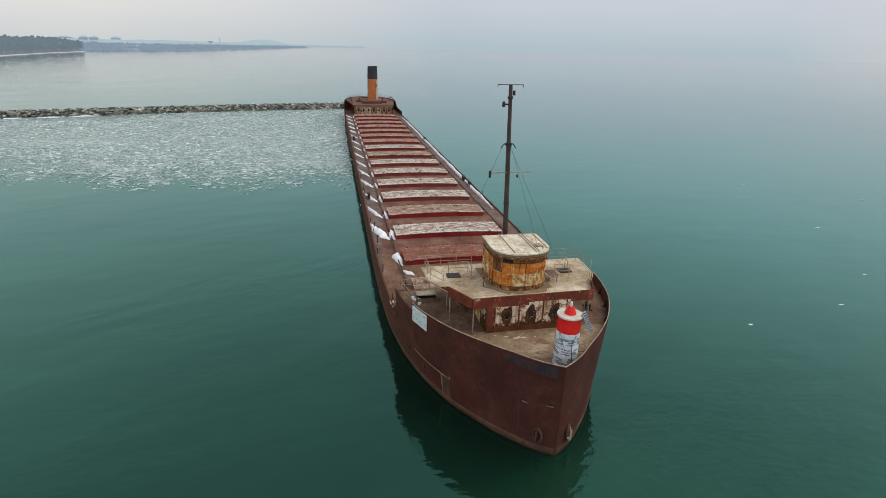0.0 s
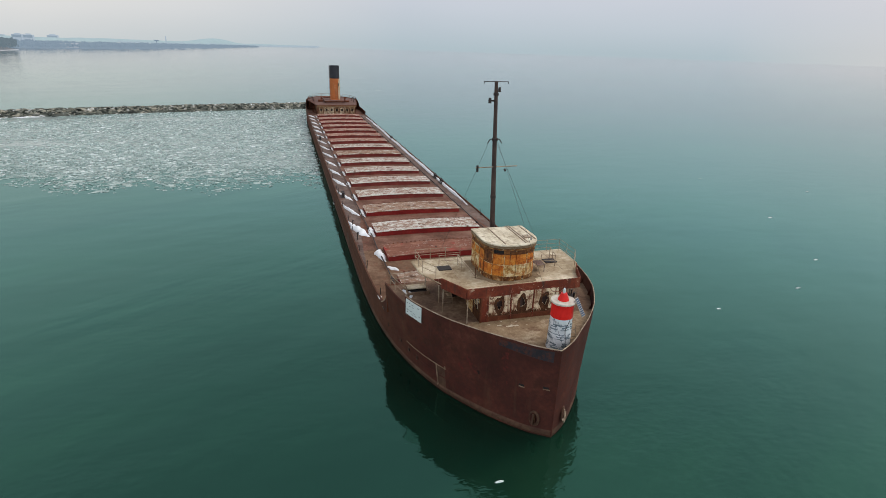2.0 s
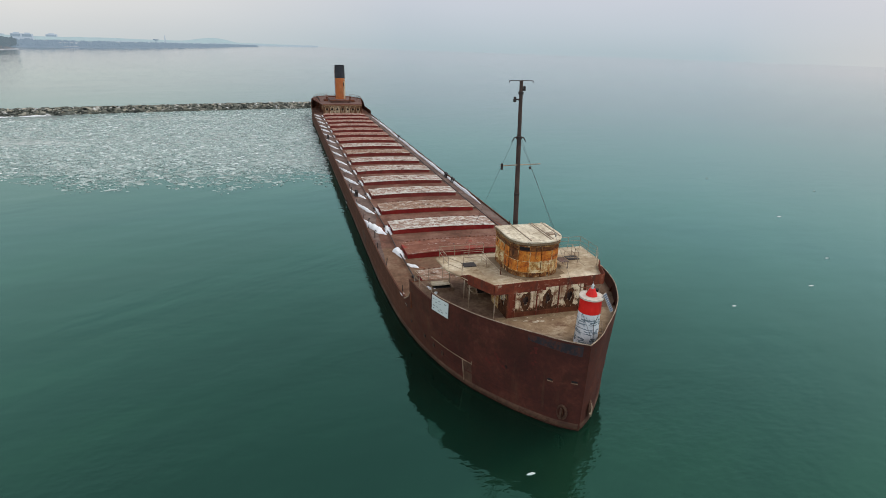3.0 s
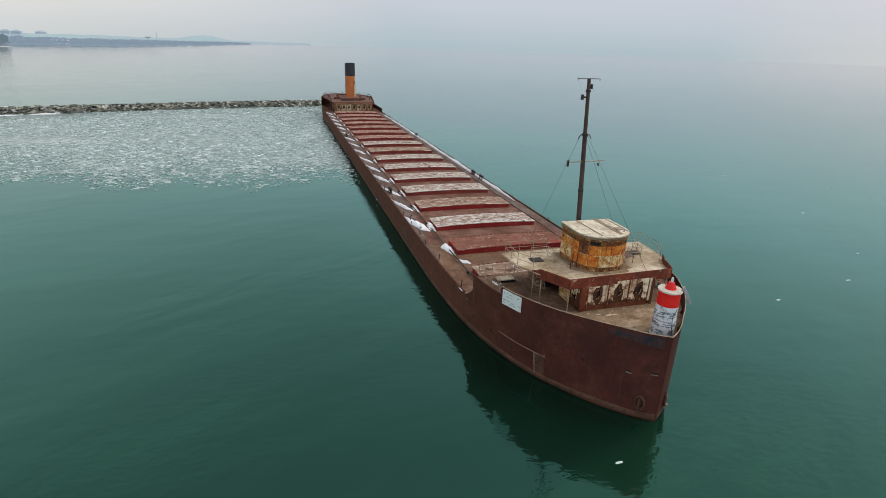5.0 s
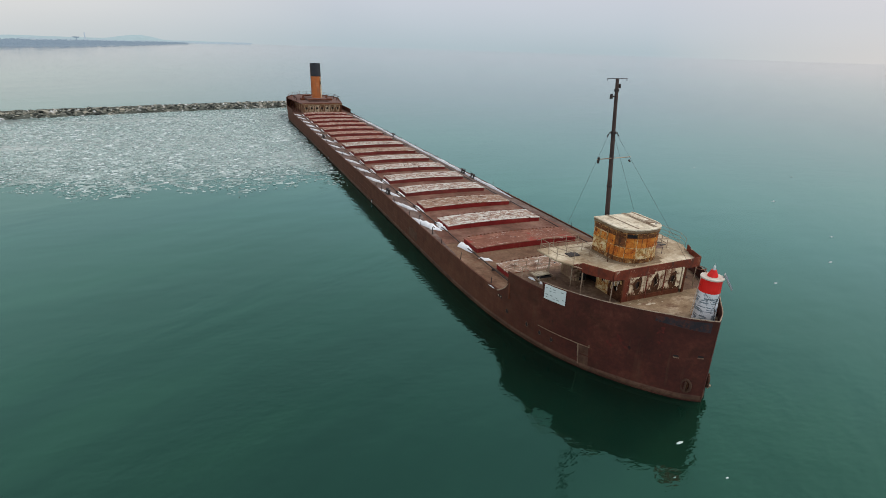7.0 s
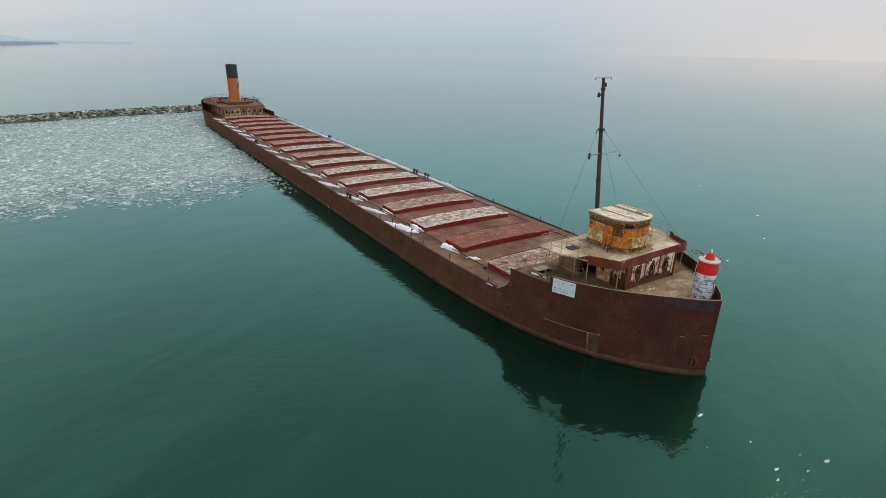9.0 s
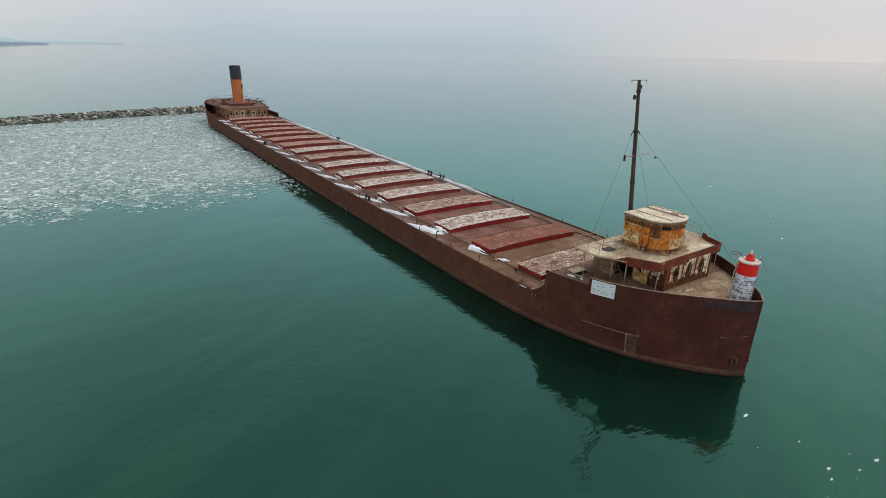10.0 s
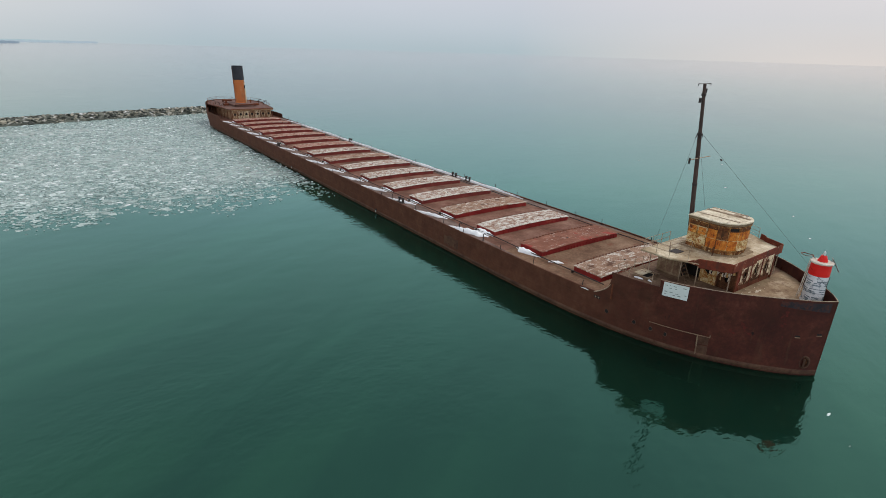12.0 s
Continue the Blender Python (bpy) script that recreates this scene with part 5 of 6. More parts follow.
part("yard_lamp", rod(B(), p + Vector((-1.3, -0.1, -0.3)), p + Vector((-1.3, -0.1, 0.16)), 0.09, 0.09, 8), M_DARK, mast)
p = on_mast(18.75)
part("lamp_bracket", path_rod(B(), [p, p + Vector((-0.55, 0, 0.02))], 0.06, 6), M_DARK, mast)
part("mast_lamp", rod(B(), p + Vector((-0.45, 0, -0.16)), p + Vector((-0.45, 0, 0.2)), 0.12, 0.10, 8), M_DARK, mast)
p = on_mast(19.45)
part("mast_lamp", rod(B(), p + Vector((0.25, 0, -0.1)), p + Vector((0.25, 0, 0.22)), 0.11, 0.09, 8), M_DARK, mast)
p = on_mast(16.1)
part("crosstree", path_rod(B(), [p + Vector((-0.55, 0, -0.28)), p + Vector((-0.35, 0, 0.02)), p + Vector((0.35, 0, 0.02)), p + Vector((0.55, 0, -0.28))], 0.035, 6), M_DARK, mast)
for a, b, r in ((p + Vector((0.1, -0.2, 0)), (0.2, -0.25, 6.1), 0.008), (p + Vector((0.1, 0.05, -0.1)), (5.65, 12.4, FDECK + 0.1), 0.009), (p + Vector((-0.4, 0, -0.1)), (-5.0, 11.9, FDECK + 0.1), 0.008)):
    part("stay_wire", rod(B(), a, b, r, r, 5), M_DARK, mast)
q = p + (Vector((0.2, -0.25, 6.1)) - p) * 0.17
part("insulator", rod(B(), q, q + Vector((0, -0.12, -0.1)), 0.07, 0.07, 8), M_DARK, mast)

# dark band with painted-out lettering on the bow, and fittings on the side
def on_side(y, z, off=0.012, side=-1):
    return Vector((side * (half_breadth(y, z) + off), raked(y, z), z))


def side_patch(ys, z0, z1, off, side=-1):
    bm = B()
    grid_skin(bm, [[on_side(y, z, off, side) for z in np.linspace(z0(y), z1(y), 4)] for y in ys])
    return bm


part("name_band", side_patch(np.linspace(0.15, 2.05, 14), lambda y: 5.22 + 0.12 * y, lambda y: 5.97 - 0.05 * y, 0.016), M_BLUE, ship, "dark blue-black painted-out band at the bow")
bm = B()
path_rod(bm, [on_side(y, 2.05, 0.03) for y in np.linspace(9.4, 5.3, 12)], 0.035, 6)
path_rod(bm, [on_side(6.05, z, 0.03) for z in (2.05, 1.2, 0.35)], 0.05, 6)
path_rod(bm, [on_side(5.3, z, 0.03) for z in (2.0, 2.25)], 0.04, 6)
part("weld_flange", bm, M_FLANGE, ship, "pale rusty flange round a plated-over opening")
part("plate", side_patch(np.linspace(5.35, 6.0, 5), lambda y: 0.45, lambda y: 2.0, 0.014), M_STRAKE, ship, "brown doubler plate on the hull")
for y, z in ((8.2, 1.35), (9.3, 1.45), (10.6, 1.55), (13.0, 1.6)):
    c = on_side(y, z, 0.0)
    out = (on_side(y, z, 1.0) - c).normalized()
    hole = part("porthole", rod(B(), c - out * 0.05, c + out * 0.03, 0.17, 0.17, 14), M_BLACK, ship, "small round rusted porthole")
    bm = B()
    ring = [c + out * 0.03 + Vector((0, 0.19 * math.cos(a), 0.19 * math.sin(a))) for a in np.linspace(0, 2 * math.pi, 15)]
    part("rim", path_rod(bm, ring, 0.025, 5), M_STRAKE, hole)
for side in (-1, 1):
    c = on_side(0.50, 1.15, 0.02, side)
    bm = B()
    ring = [c + Vector((side * 0.24 * math.cos(a) * 0.7, 0.34 * math.cos(a) * 0.75, 0.46 * math.sin(a))) for a in np.linspace(0, 2 * math.pi, 21)]
    path_rod(bm, ring, 0.09, 8)
    hawse = part("hawse_pipe", bm, M_STRAKE, ship, "rusted oval hawse pipe with its anchor")
    out = (on_side(0.50, 1.15, 1.0, side) - on_side(0.50, 1.15, 0.0, side)).normalized()
    across = Vector((0, 0, 1)).cross(out).normalized()
    # flat rust-brown disc paints the dark of the recess; the hull is closed
    mouth = [c + out * 0.02 + across * (0.20 * math.cos(a)) + Vector((0, 0, 0.36 * math.sin(a))) for a in np.linspace(0, 2 * math.pi, 18, endpoint=False)]
    bm = B()
    bm.faces.new([bm.verts.new(v) for v in mouth])
    part("mouth", bm, M_SCALE, hawse, "rust-brown disc painted for the dark recess")
    bm = B()
    d = Vector((side * 0.12, -0.05, 0))
    path_rod(bm, [c + d * 0.6 + Vector((0, 0, 0.30)), c + d + Vector((0, 0, -0.42))], 0.07, 8)
    if side > 0:
        path_rod(bm, [c + d + Vector((-side * 0.25, -0.35, -0.15)), c + d + Vector((0, 0, -0.6)), c + d + Vector((side * 0.25, 0.35, -0.15))], 0.08, 8)
    part("anchor", bm, M_RAIL if side > 0 else M_STRAKE, hawse)
for y, z, w in ((0.90, 3.08, 0.3), (0.16, 3.30, 0.26)):
    bm = side_patch(np.linspace(y, y + w * 0.7, 4), lambda q: z, lambda q: z + 0.08, 0.02)
    slot = part("mooring_slot", bm, M_FLANGE, ship, "worn brown slot in the bow plating")
    part("slot_mouth", side_patch(np.linspace(y + 0.02, y + w * 0.7, 4), lambda q: z + 0.085, lambda q: z + 0.22, 0.02), M_BLACK, slot)
part("freeing_port", side_patch(np.linspace(13.7, 14.3, 4), lambda q: DECK - 0.45, lambda q: DECK - 0.2, 0.015), M_BLACK, ship)
for side in (-1, 1):
    pts = [(side * (half_breadth(y, 4.0) - 0.02), y, top_of_side(y) + 0.02) for y in np.linspace(12.72, 14.32, 14)]
    part("break_rim", path_rod(B(), pts, 0.045, 6), M_RAIL, ship, "pale worn rim of the sloping forecastle break")
for y in (13.85, 14.15):
    c = on_side(y, DECK - 0.32, 0.02)
    part("fairlead_eye", rod(B(), c, c + Vector((-0.02, 0, 0)), 0.075, 0.075, 10), M_RAIL, ship, "pale worn fairlead eye")
# vertical butt straps and plate edges on the side
for side in (-1, 1):
    for z in (1.25, 2.2):
        bm = B()
        rows = [[on_side(y, z - 0.03, 0.004, side), on_side(y, z - 0.03, 0.018, side), on_side(y, z + 0.05, 0.018, side), on_side(y, z + 0.05, 0.004, side)] for y in STATIONS if 0.9 < y < 150]
        grid_skin(bm, rows)
        part("plate_seam", bm, M_HULL, ship)
for y in (4.2, 8.8, 13.4, *np.arange(20, 148, 9.2)):
    zt = 4.9 if y < 12.5 else 2.7
    part("butt_strap", side_patch((y, y + 0.12), lambda q: 0.5, lambda q: zt, 0.012), M_HULL, ship)

# a dark scrape and iced scuppers on the long side
part("scrape", side_patch(np.linspace(33.2, 36.0, 6), lambda q: 0.75 + 0.1 * math.sin(q * 5), lambda q: 1.85 + 0.12 * math.sin(q * 3.3), 0.02), M_STRAKE, ship, "dark scraped patch on the hull side")
for y in (52.6, 86.0):
    c = on_side(y, 0.62, 0.0)
    scupper = part("scupper", rod(B(), c, c + Vector((-0.22, 0, -0.06)), 0.12, 0.11, 10), M_DARK, ship, "short dark scupper pipe")
    part("icicle", rod(B(), c + Vector((-0.18, 0, -0.04)), c + Vector((-0.14, 0, -0.42)), 0.075, 0.02, 7), M_SNOW, scupper, "white ice hanging from the pipe")

# warning sign on the bulwark
s0, s1 = on_side(8.62, 5.9, 0.05), on_side(6.95, 5.9, 0.05)
sign = empty("warning_sign", tuple(s0 - Vector((0, 0, 1.12))), "white warning board with faded dark print fixed on the bulwark", "sign")
across = Vector((s1.x - s0.x, s1.y - s0.y, 0))
m = across.to_track_quat("X", "Z").to_matrix().to_4x4()
L = across.length
bm = box(B(), (0, -0.03, 0), (L, 0.03, 1.12), 0.008, m)
part("board", bm, M_SIGN, sign)
rnd = random.Random(3)
for r in range(5):
    x = 0.12 + rnd.uniform(0, 0.1)
    while x < L - 0.2:
        w = rnd.uniform(0.05, 0.24)
        if rnd.random() < 0.55:
            z = 0.17 + r * 0.18 + rnd.uniform(-0.03, 0.03)
            part("print_bar", box(B(), (x, -0.038, z), (min(x + w, L - 0.08), -0.031, z + rnd.uniform(0.035, 0.075)), 0, m), M_SIGN_BAR, sign)
        x += w + rnd.uniform(0.06, 0.2)


# ---- light beacon on the bow ----
BX, BY, BZ = 0.80, 1.50, FDECK + 0.08
beacon = empty("light_beacon", (BX, BY, BZ), "small round red and white light beacon standing on the bow", "light beacon")


def ring_rows(prof, n=28):
    return [[(r * math.cos(a), r * math.sin(a), z) for a in np.linspace(0, 2 * math.pi, n + 1)] for r, z in prof]


def lathe(prof, n=28):
    bm = B()
    grid_skin(bm, ring_rows(prof, n))
    bmesh.ops.remove_doubles(bm, verts=bm.verts, dist=1e-4)
    return bm


part("tower", lathe([(0.74, 0.0), (0.74, 0.05), (0.71, 0.09), (0.66, 2.16)]), M_BEACON, beacon, "white tower with dark smeared markings", smooth=False)
rnd = random.Random(14)
for z in (0.38, 1.0, 1.62):
    for k in range(7):
        a0 = k * 0.9 + z * 0.6
        # each mark is a clump of short bars round one upright
        for s in range(3):
            bm = B()
            a, h = a0 + rnd.uniform(-0.14, 0.14), z - 0.13 + 0.14 * s + rnd.uniform(-0.02, 0.02)
            wide, tall, way = rnd.uniform(0.18, 0.42), rnd.uniform(0.035, 0.065), rnd.uniform(-0.04, 0.04)
            rows = []
            for u in np.linspace(-1, 1, 7):
                t = tall * rnd.uniform(0.4, 1.3)
                hh = h + way * u + rnd.uniform(-0.02, 0.02)
                off = 0.722 + 0.001 * s
                rows.append([((off - 0.0242 * (hh + d)) * math.cos(a + wide * u), (off - 0.0242 * (hh + d)) * math.sin(a + wide * u), hh + d) for d in (-t, t)])
            grid_skin(bm, rows)
            part("marking", bm, M_MARK, beacon, "slate-blue smeared paint mark")
part("red_band", lathe([(0.667, 2.15), (0.675, 2.17), (0.655, 3.05), (0.64, 3.07)]), M_RED, beacon, "bright red band", smooth=False)
part("cap", lathe([(0.60, 3.04), (0.72, 3.06), (0.74, 3.10), (0.73, 3.17), (0.5, 3.19), (0.0, 3.20)]), M_CAP, beacon, "cream weathered cap disc", smooth=False)
part("lamp_base", lathe([(0.34, 3.19), (0.33, 3.25), (0.20, 3.55), (0.18, 3.62), (0.0, 3.63)], 16), M_RED, beacon, "red lamp pedestal")
lamp = part("lantern", lathe([(0.07, 3.62), (0.085, 3.66), (0.085, 3.84), (0.05, 3.92), (0.0, 3.95)], 14), M_LENS, beacon, "small clear lantern")
part("spike", rod(B(), (0, 0, 3.95), (0, 0, 4.12), 0.012, 0.006, 5), M_GREY, lamp)
hoop = [(0.05, 0.50, 3.20), (0.05, 0.66, 3.34)] + [(0.05 + 0.30 * math.sin(a), 1.06 - 0.40 * math.cos(a), 3.36 + 0.03 * math.cos(2 * a)) for a in np.linspace(0, 2 * math.pi, 15)]
part("hoop", path_rod(B(), hoop, 0.024, 6), M_FASCIA, beacon, "level dark red guard hoop over the ladder")
# tilted solar panel beside the cap
down = Vector((0.30, -0.47, -0.90)).normalized()
wide = Vector((0.842, 0.539, 0.0))
m = Matrix.Translation((0.78, -0.62, 2.92)) @ Matrix((wide, (-down).cross(wide), -down)).transposed().to_4x4()
solar = part("solar_panel", box(B(), (-0.19, -0.02, -0.58), (0.19, 0.02, 0.58), 0.008, m), M_GREY, beacon, "tilted grey-framed solar panel")
for i in range(9):
    part("cell", box(B(), (-0.16, -0.026, -0.55 + i * 0.122), (0.16, -0.021, -0.46 + i * 0.122), 0, m), M_SOLAR, solar)
part("bracket", path_rod(B(), [(0.40, -0.42, 3.12), (0.62, -0.40, 3.30)], 0.03, 6), M_GREY, beacon)
# access ladder up the back
lad = part("ladder", path_rod(B(), [(-0.12, 0.98, 0.0), (-0.12, 0.72, 3.2)], 0.032, 6), M_CAP, beacon, "thin pale access ladder")
part("stringer", path_rod(B(), [(0.22, 0.98, 0.0), (0.22, 0.72, 3.2)], 0.032, 6), M_CAP, lad)
for z in np.arange(0.3, 3.1, 0.3):
    part("rung", path_rod(B(), [(-0.12, 0.98 - 0.26 * z / 3.2, z), (0.22, 0.98 - 0.26 * z / 3.2, z)], 0.018, 5), M_CAP, lad)
part("conduit", path_rod(B(), [(0.1, -0.72, 0.3), (-0.05, -0.70, 1.5), (0.2, -0.68, 2.1)], 0.018, 5), M_DARK, beacon)
steps = part("steps", path_rod(B(), [(0.85, 0.25, 0.0), (0.95, 0.75, 0.9)], 0.03, 6), M_RAIL, beacon, "short rusty steps beside the tower")
part("stringer", path_rod(B(), [(1.35, 0.15, 0.0), (1.45, 0.65, 0.9)], 0.03, 6), M_RAIL, steps)
for u in (0.2, 0.4, 0.6, 0.8):
    part("tread", path_rod(B(), [(0.85 + 0.1 * u, 0.25 + 0.5 * u, 0.9 * u), (1.35 + 0.1 * u, 0.15 + 0.5 * u, 0.9 * u)], 0.03, 5), M_RAIL, steps)


# ---- stern house and funnel ----
POOP = 5.75
AY0 = 138.2
# black core box paints the unlit rooms behind the round windows
aft = part("stern_house", box(B(), (-5.0, AY0 + 0.3, DECK), (5.0, 158, POOP - 0.1)), M_BLACK, ship, "rusted cream-painted stern deckhouse")
nb = 7
bw2 = 10.4 / nb
for i in range(nb):
    x0 = -5.2 + i * bw2
    bm = holed_panel(bw2 - 0.08, POOP - 0.25 - DECK, (bw2 - 0.08) / 2, 1.45, 0.30, 0.32, 0.05, 70 + i)
    bmesh.ops.translate(bm, vec=(x0 + 0.04, AY0, DECK + 0.02), verts=bm.verts)
    part("porthole_panel", bm, M_WHITE if i in (1, 2, 4) else M_STERN_TAN, aft, "stained cream wall panel with a round window")
    for a, b in (((x0 + 0.06, 2.35), (x0 + bw2 / 2 - 0.12, 0.5)), ((x0 + bw2 - 0.06, 2.35), (x0 + bw2 / 2 + 0.12, 0.5))):
        part("brace", rod(B(), (a[0], AY0 - 0.08, DECK + a[1]), (b[0], AY0 - 0.08, DECK + b[1]), 0.07, 0.07, 6), M_STERN_CREAM, aft)
    part("wall_post", box(B(), (x0 - 0.06, AY0 - 0.06, DECK), (x0 + 0.06, AY0 + 0.1, POOP - 0.2)), M_RUST, aft)
for side in (-1, 1):
    for y in np.arange(AY0, 157, 2.6):
        bm = holed_panel(2.5, POOP - 0.25 - DECK, 1.25, 1.5, 0.26, 0.26, 0.05, 90 + int(y))
        bmesh.ops.transform(bm, matrix=pose(side * 5.2, y + 0.05, DECK + 0.02, 0, 0, 90), verts=bm.verts)
        part("side_panel", bm, M_STERN_TAN, aft, "rusted side wall panel with a round window")
# poop deck
edge = [(-5.6, AY0 - 0.7), (5.6, AY0 - 0.7)] + [(min(6.2 + 0.11 * (y - 142), half_breadth(y, 4) - 0.45), y) for y in np.r_[np.linspace(142, 150, 5), 150 + 16.6 * np.sin(np.linspace(0.15, math.pi / 2, 12))]]
edge += [(-x, y) for x, y in edge[:1:-1]]
poop = part("poop_deck", prism(B(), edge, POOP - 0.16, POOP), M_POOP, ship, "purple-brown rusty poop deck with rounded stern")
bm = B()
path_rod(bm, [(x, y, POOP + 0.03) for x, y in edge], 0.09, 6)
part("deck_edge", bm, M_RUST, poop)
part("front_beam", box(B(), (-5.6, AY0 - 0.72, POOP - 0.42), (5.6, AY0 - 0.6, POOP + 0.06), 0.02), M_STERN_TAN, poop, "tan rusted beam along the deck front")
for side in (-1, 1):
    for y in np.arange(AY0, 164, 2.4):
        x = side * min(5.5 + 0.11 * (y - AY0), half_breadth(y, 4) - 0.55)
        part("deck_post", rod(B(), (x, y, DECK), (x, y, POOP - 0.1), 0.07, 0.07, 6), M_RUST, poop)
for side in (-1, 1):
    bulwark(151.0, 167.2, lambda y: 3.95, lambda y: 4.02 + (POOP + 0.12 - 4.02) * min(1.0, max(0.0, (y - 151.0) / 3.5)) ** 0.8, side, n=36, name="stern_plating", label="rusted hull plating carried up to the poop deck")
rail_pts = [(x * 0.985, y - 0.1, POOP) for x, y in edge[2:len(edge)]]
railing(rail_pts, ship, 0.95, 2, 2.2, 0.024, M_RUST, label="bent rusty railing round the poop deck")
# casing and skylights round the funnel
casing = part("engine_casing", box(B(), (-2.9, 143.6, POOP), (2.9, 155.5, POOP + 0.55), 0.06), M_POOP, ship, "low rusted engine casing round the funnel foot")
part("casing_edge", box(B(), (-3.0, 143.4, POOP + 0.5), (3.0, 143.6, POOP + 0.68), 0.02), M_RUST, casing)
for x0, y0, dx, dy, h in ((-4.6, 148, 1.4, 1.8, 0.55), (3.4, 146.5, 1.2, 1.6, 0.5), (-2.4, 157.2, 2.4, 2.0, 0.7)):
    part("vent_box", box(B(), (x0, y0, POOP), (x0 + dx, y0 + dy, POOP + h), 0.08), M_RUST, ship, "rusted vent box on the poop deck")
for x, y in ((-3.5, 150.5), (3.8, 152.0)):
    v = part("cowl_vent", rod(B(), (x, y, POOP), (x, y, POOP + 0.7), 0.2, 0.18, 10), M_RUST, ship, "rusted cowl ventilator")
    part("cowl", rod(B(), (x, y + 0.12, POOP + 0.78), (x, y - 0.3, POOP + 0.86), 0.2, 0.32, 12), M_RUST, v)
for side, y in ((1, 146.5), (1, 151.5), (-1, 147), (-1, 152)):
    bm = path_rod(B(), [(side * 5.9, y, POOP), (side * 6.0, y, POOP + 0.8), (side * 6.3, y, POOP + 1.15), (side * 6.8, y, POOP + 1.15)], 0.08, 6)
    part("davit", bm, M_DARK, ship, "dark curved boat davit")

f0, f1 = Vector((0.70, 150.3, POOP + 0.4)), Vector((0.80, 151.5, 16.2))


def funnel_ring(t, r):
    c = f0.lerp(f1, t)
    return [(c.x + r * math.cos(a), c.y + r * 1.12 * math.sin(a), c.z) for a in np.linspace(0, 2 * math.pi, 29)]


def funnel_tube(name, prof, mat, parent, label=""):
    bm = B()
    grid_skin(bm, [funnel_ring(t, r) for t, r in prof])
    bmesh.ops.remove_doubles(bm, verts=bm.verts, dist=1e-4)
    return part(name, bm, mat, parent, label, smooth=False)


fun = funnel_tube("funnel", [(0, 1.85), (0.02, 1.62), (0.03, 1.50), (0.63, 1.47)], M_FUN_OR, ship, "tall orange funnel with a black top")
funnel_tube("funnel_top", [(0.63, 1.48), (0.633, 1.51), (0.98, 1.48), (1.0, 1.54), (1.0, 1.40), (0.80, 1.38)], M_FUN_BK, fun, "soot-black funnel top")
# black disc that closes the tube inside the top
funnel_tube("black_floor", [(0.80, 1.39), (0.80, 0.01)], M_BLACK, fun)
for t in (0.34, 0.55):
    funnel_tube("band", [(t, 1.49), (t, 1.53), (t + 0.012, 1.53), (t + 0.012, 1.49)], M_FUN_OR, fun)
# ragged cream highlight painted down the bright side of the funnel
bm = B()
rr = random.Random(17)
grid_skin(bm, [[tuple(f0.lerp(f1, t) + Vector((1.515 * math.cos(q), 1.515 * 1.12 * math.sin(q), 0))) for q in np.linspace(-0.62 - rr.uniform(0, 0.35), -0.05, 5)] for t in np.linspace(0.05, 0.61, 18)])
part("painted_highlight", bm, M_STERN_CREAM, fun, "ragged cream highlight painted down the bright side of the funnel")
a, b = f0.lerp(f1, 0.02), f0.lerp(f1, 0.40)
part("steam_pipe", path_rod(B(), [a + Vector((1.0, -1.75, 0)), b + Vector((1.0, -1.7, 0)), b + Vector((1.0, -1.3, 0.4))], 0.16, 8), M_STERN_CREAM, fun, "cream steam pipe")
part("whistle", path_rod(B(), [b + Vector((0.9, -1.9, 0.1)), b + Vector((0.9, -1.9, 1.0))], 0.15, 8), M_DARK, fun)
part("ladder", path_rod(B(), [a + Vector((-1.62, -0.4, 0)), f0.lerp(f1, 0.97) + Vector((-1.62, -0.4, 0))], 0.05, 5), M_RUST, fun)


# ---- snow on the deck ----
def drift(pts, widths, heights, base, seed, name="snow_drift", label="white snow drift along the side deck", group=""):
    """A mound along a line of points, ragged at its rims."""
    rnd = random.Random(seed)
    bm = B()
    rows = []
    n = max(20, len(pts) * 10)
    us = np.linspace(0, len(pts) - 1, n)
    ks = range(len(pts))
    for u in us:
        c = np.array([np.interp(u, ks, [p[i] for p in pts]) for i in (0, 1)])
        d = np.array([np.interp(min(u + 0.1, len(pts) - 1), ks, [p[i] for p in pts]) - np.interp(max(u - 0.1, 0), ks, [p[i] for p in pts]) for i in (0, 1)])
        d = d / (np.hypot(*d) + 1e-9)
        nrm = np.array([-d[1], d[0]])
        w = np.interp(u, ks, widths)
        h = np.interp(u, ks, heights)
        wob = 0.24 * math.sin(u * 4.0 + seed) + 0.10 * math.sin(u * 7.3 + seed * 2)
        l, r = w * (1 + wob) * rnd.uniform(0.95, 1.05), w * (1 - wob) * rnd.uniform(0.95, 1.05)
        row = []
        for s in np.linspace(-1, 1, 9):
            q = c + nrm * (s * (l if s < 0 else r))
            row.append((q[0], q[1], base + h * (1 - s * s) ** 0.7 * (1 + 0.12 * math.sin(u * 9 + s * 3 + seed))))
        rows.append(row)
    grid_skin(bm, rows)
    return tagged(finish(name, bm, M_SNOW, smooth=True), label, "snow", group)


rnd = random.Random(21)
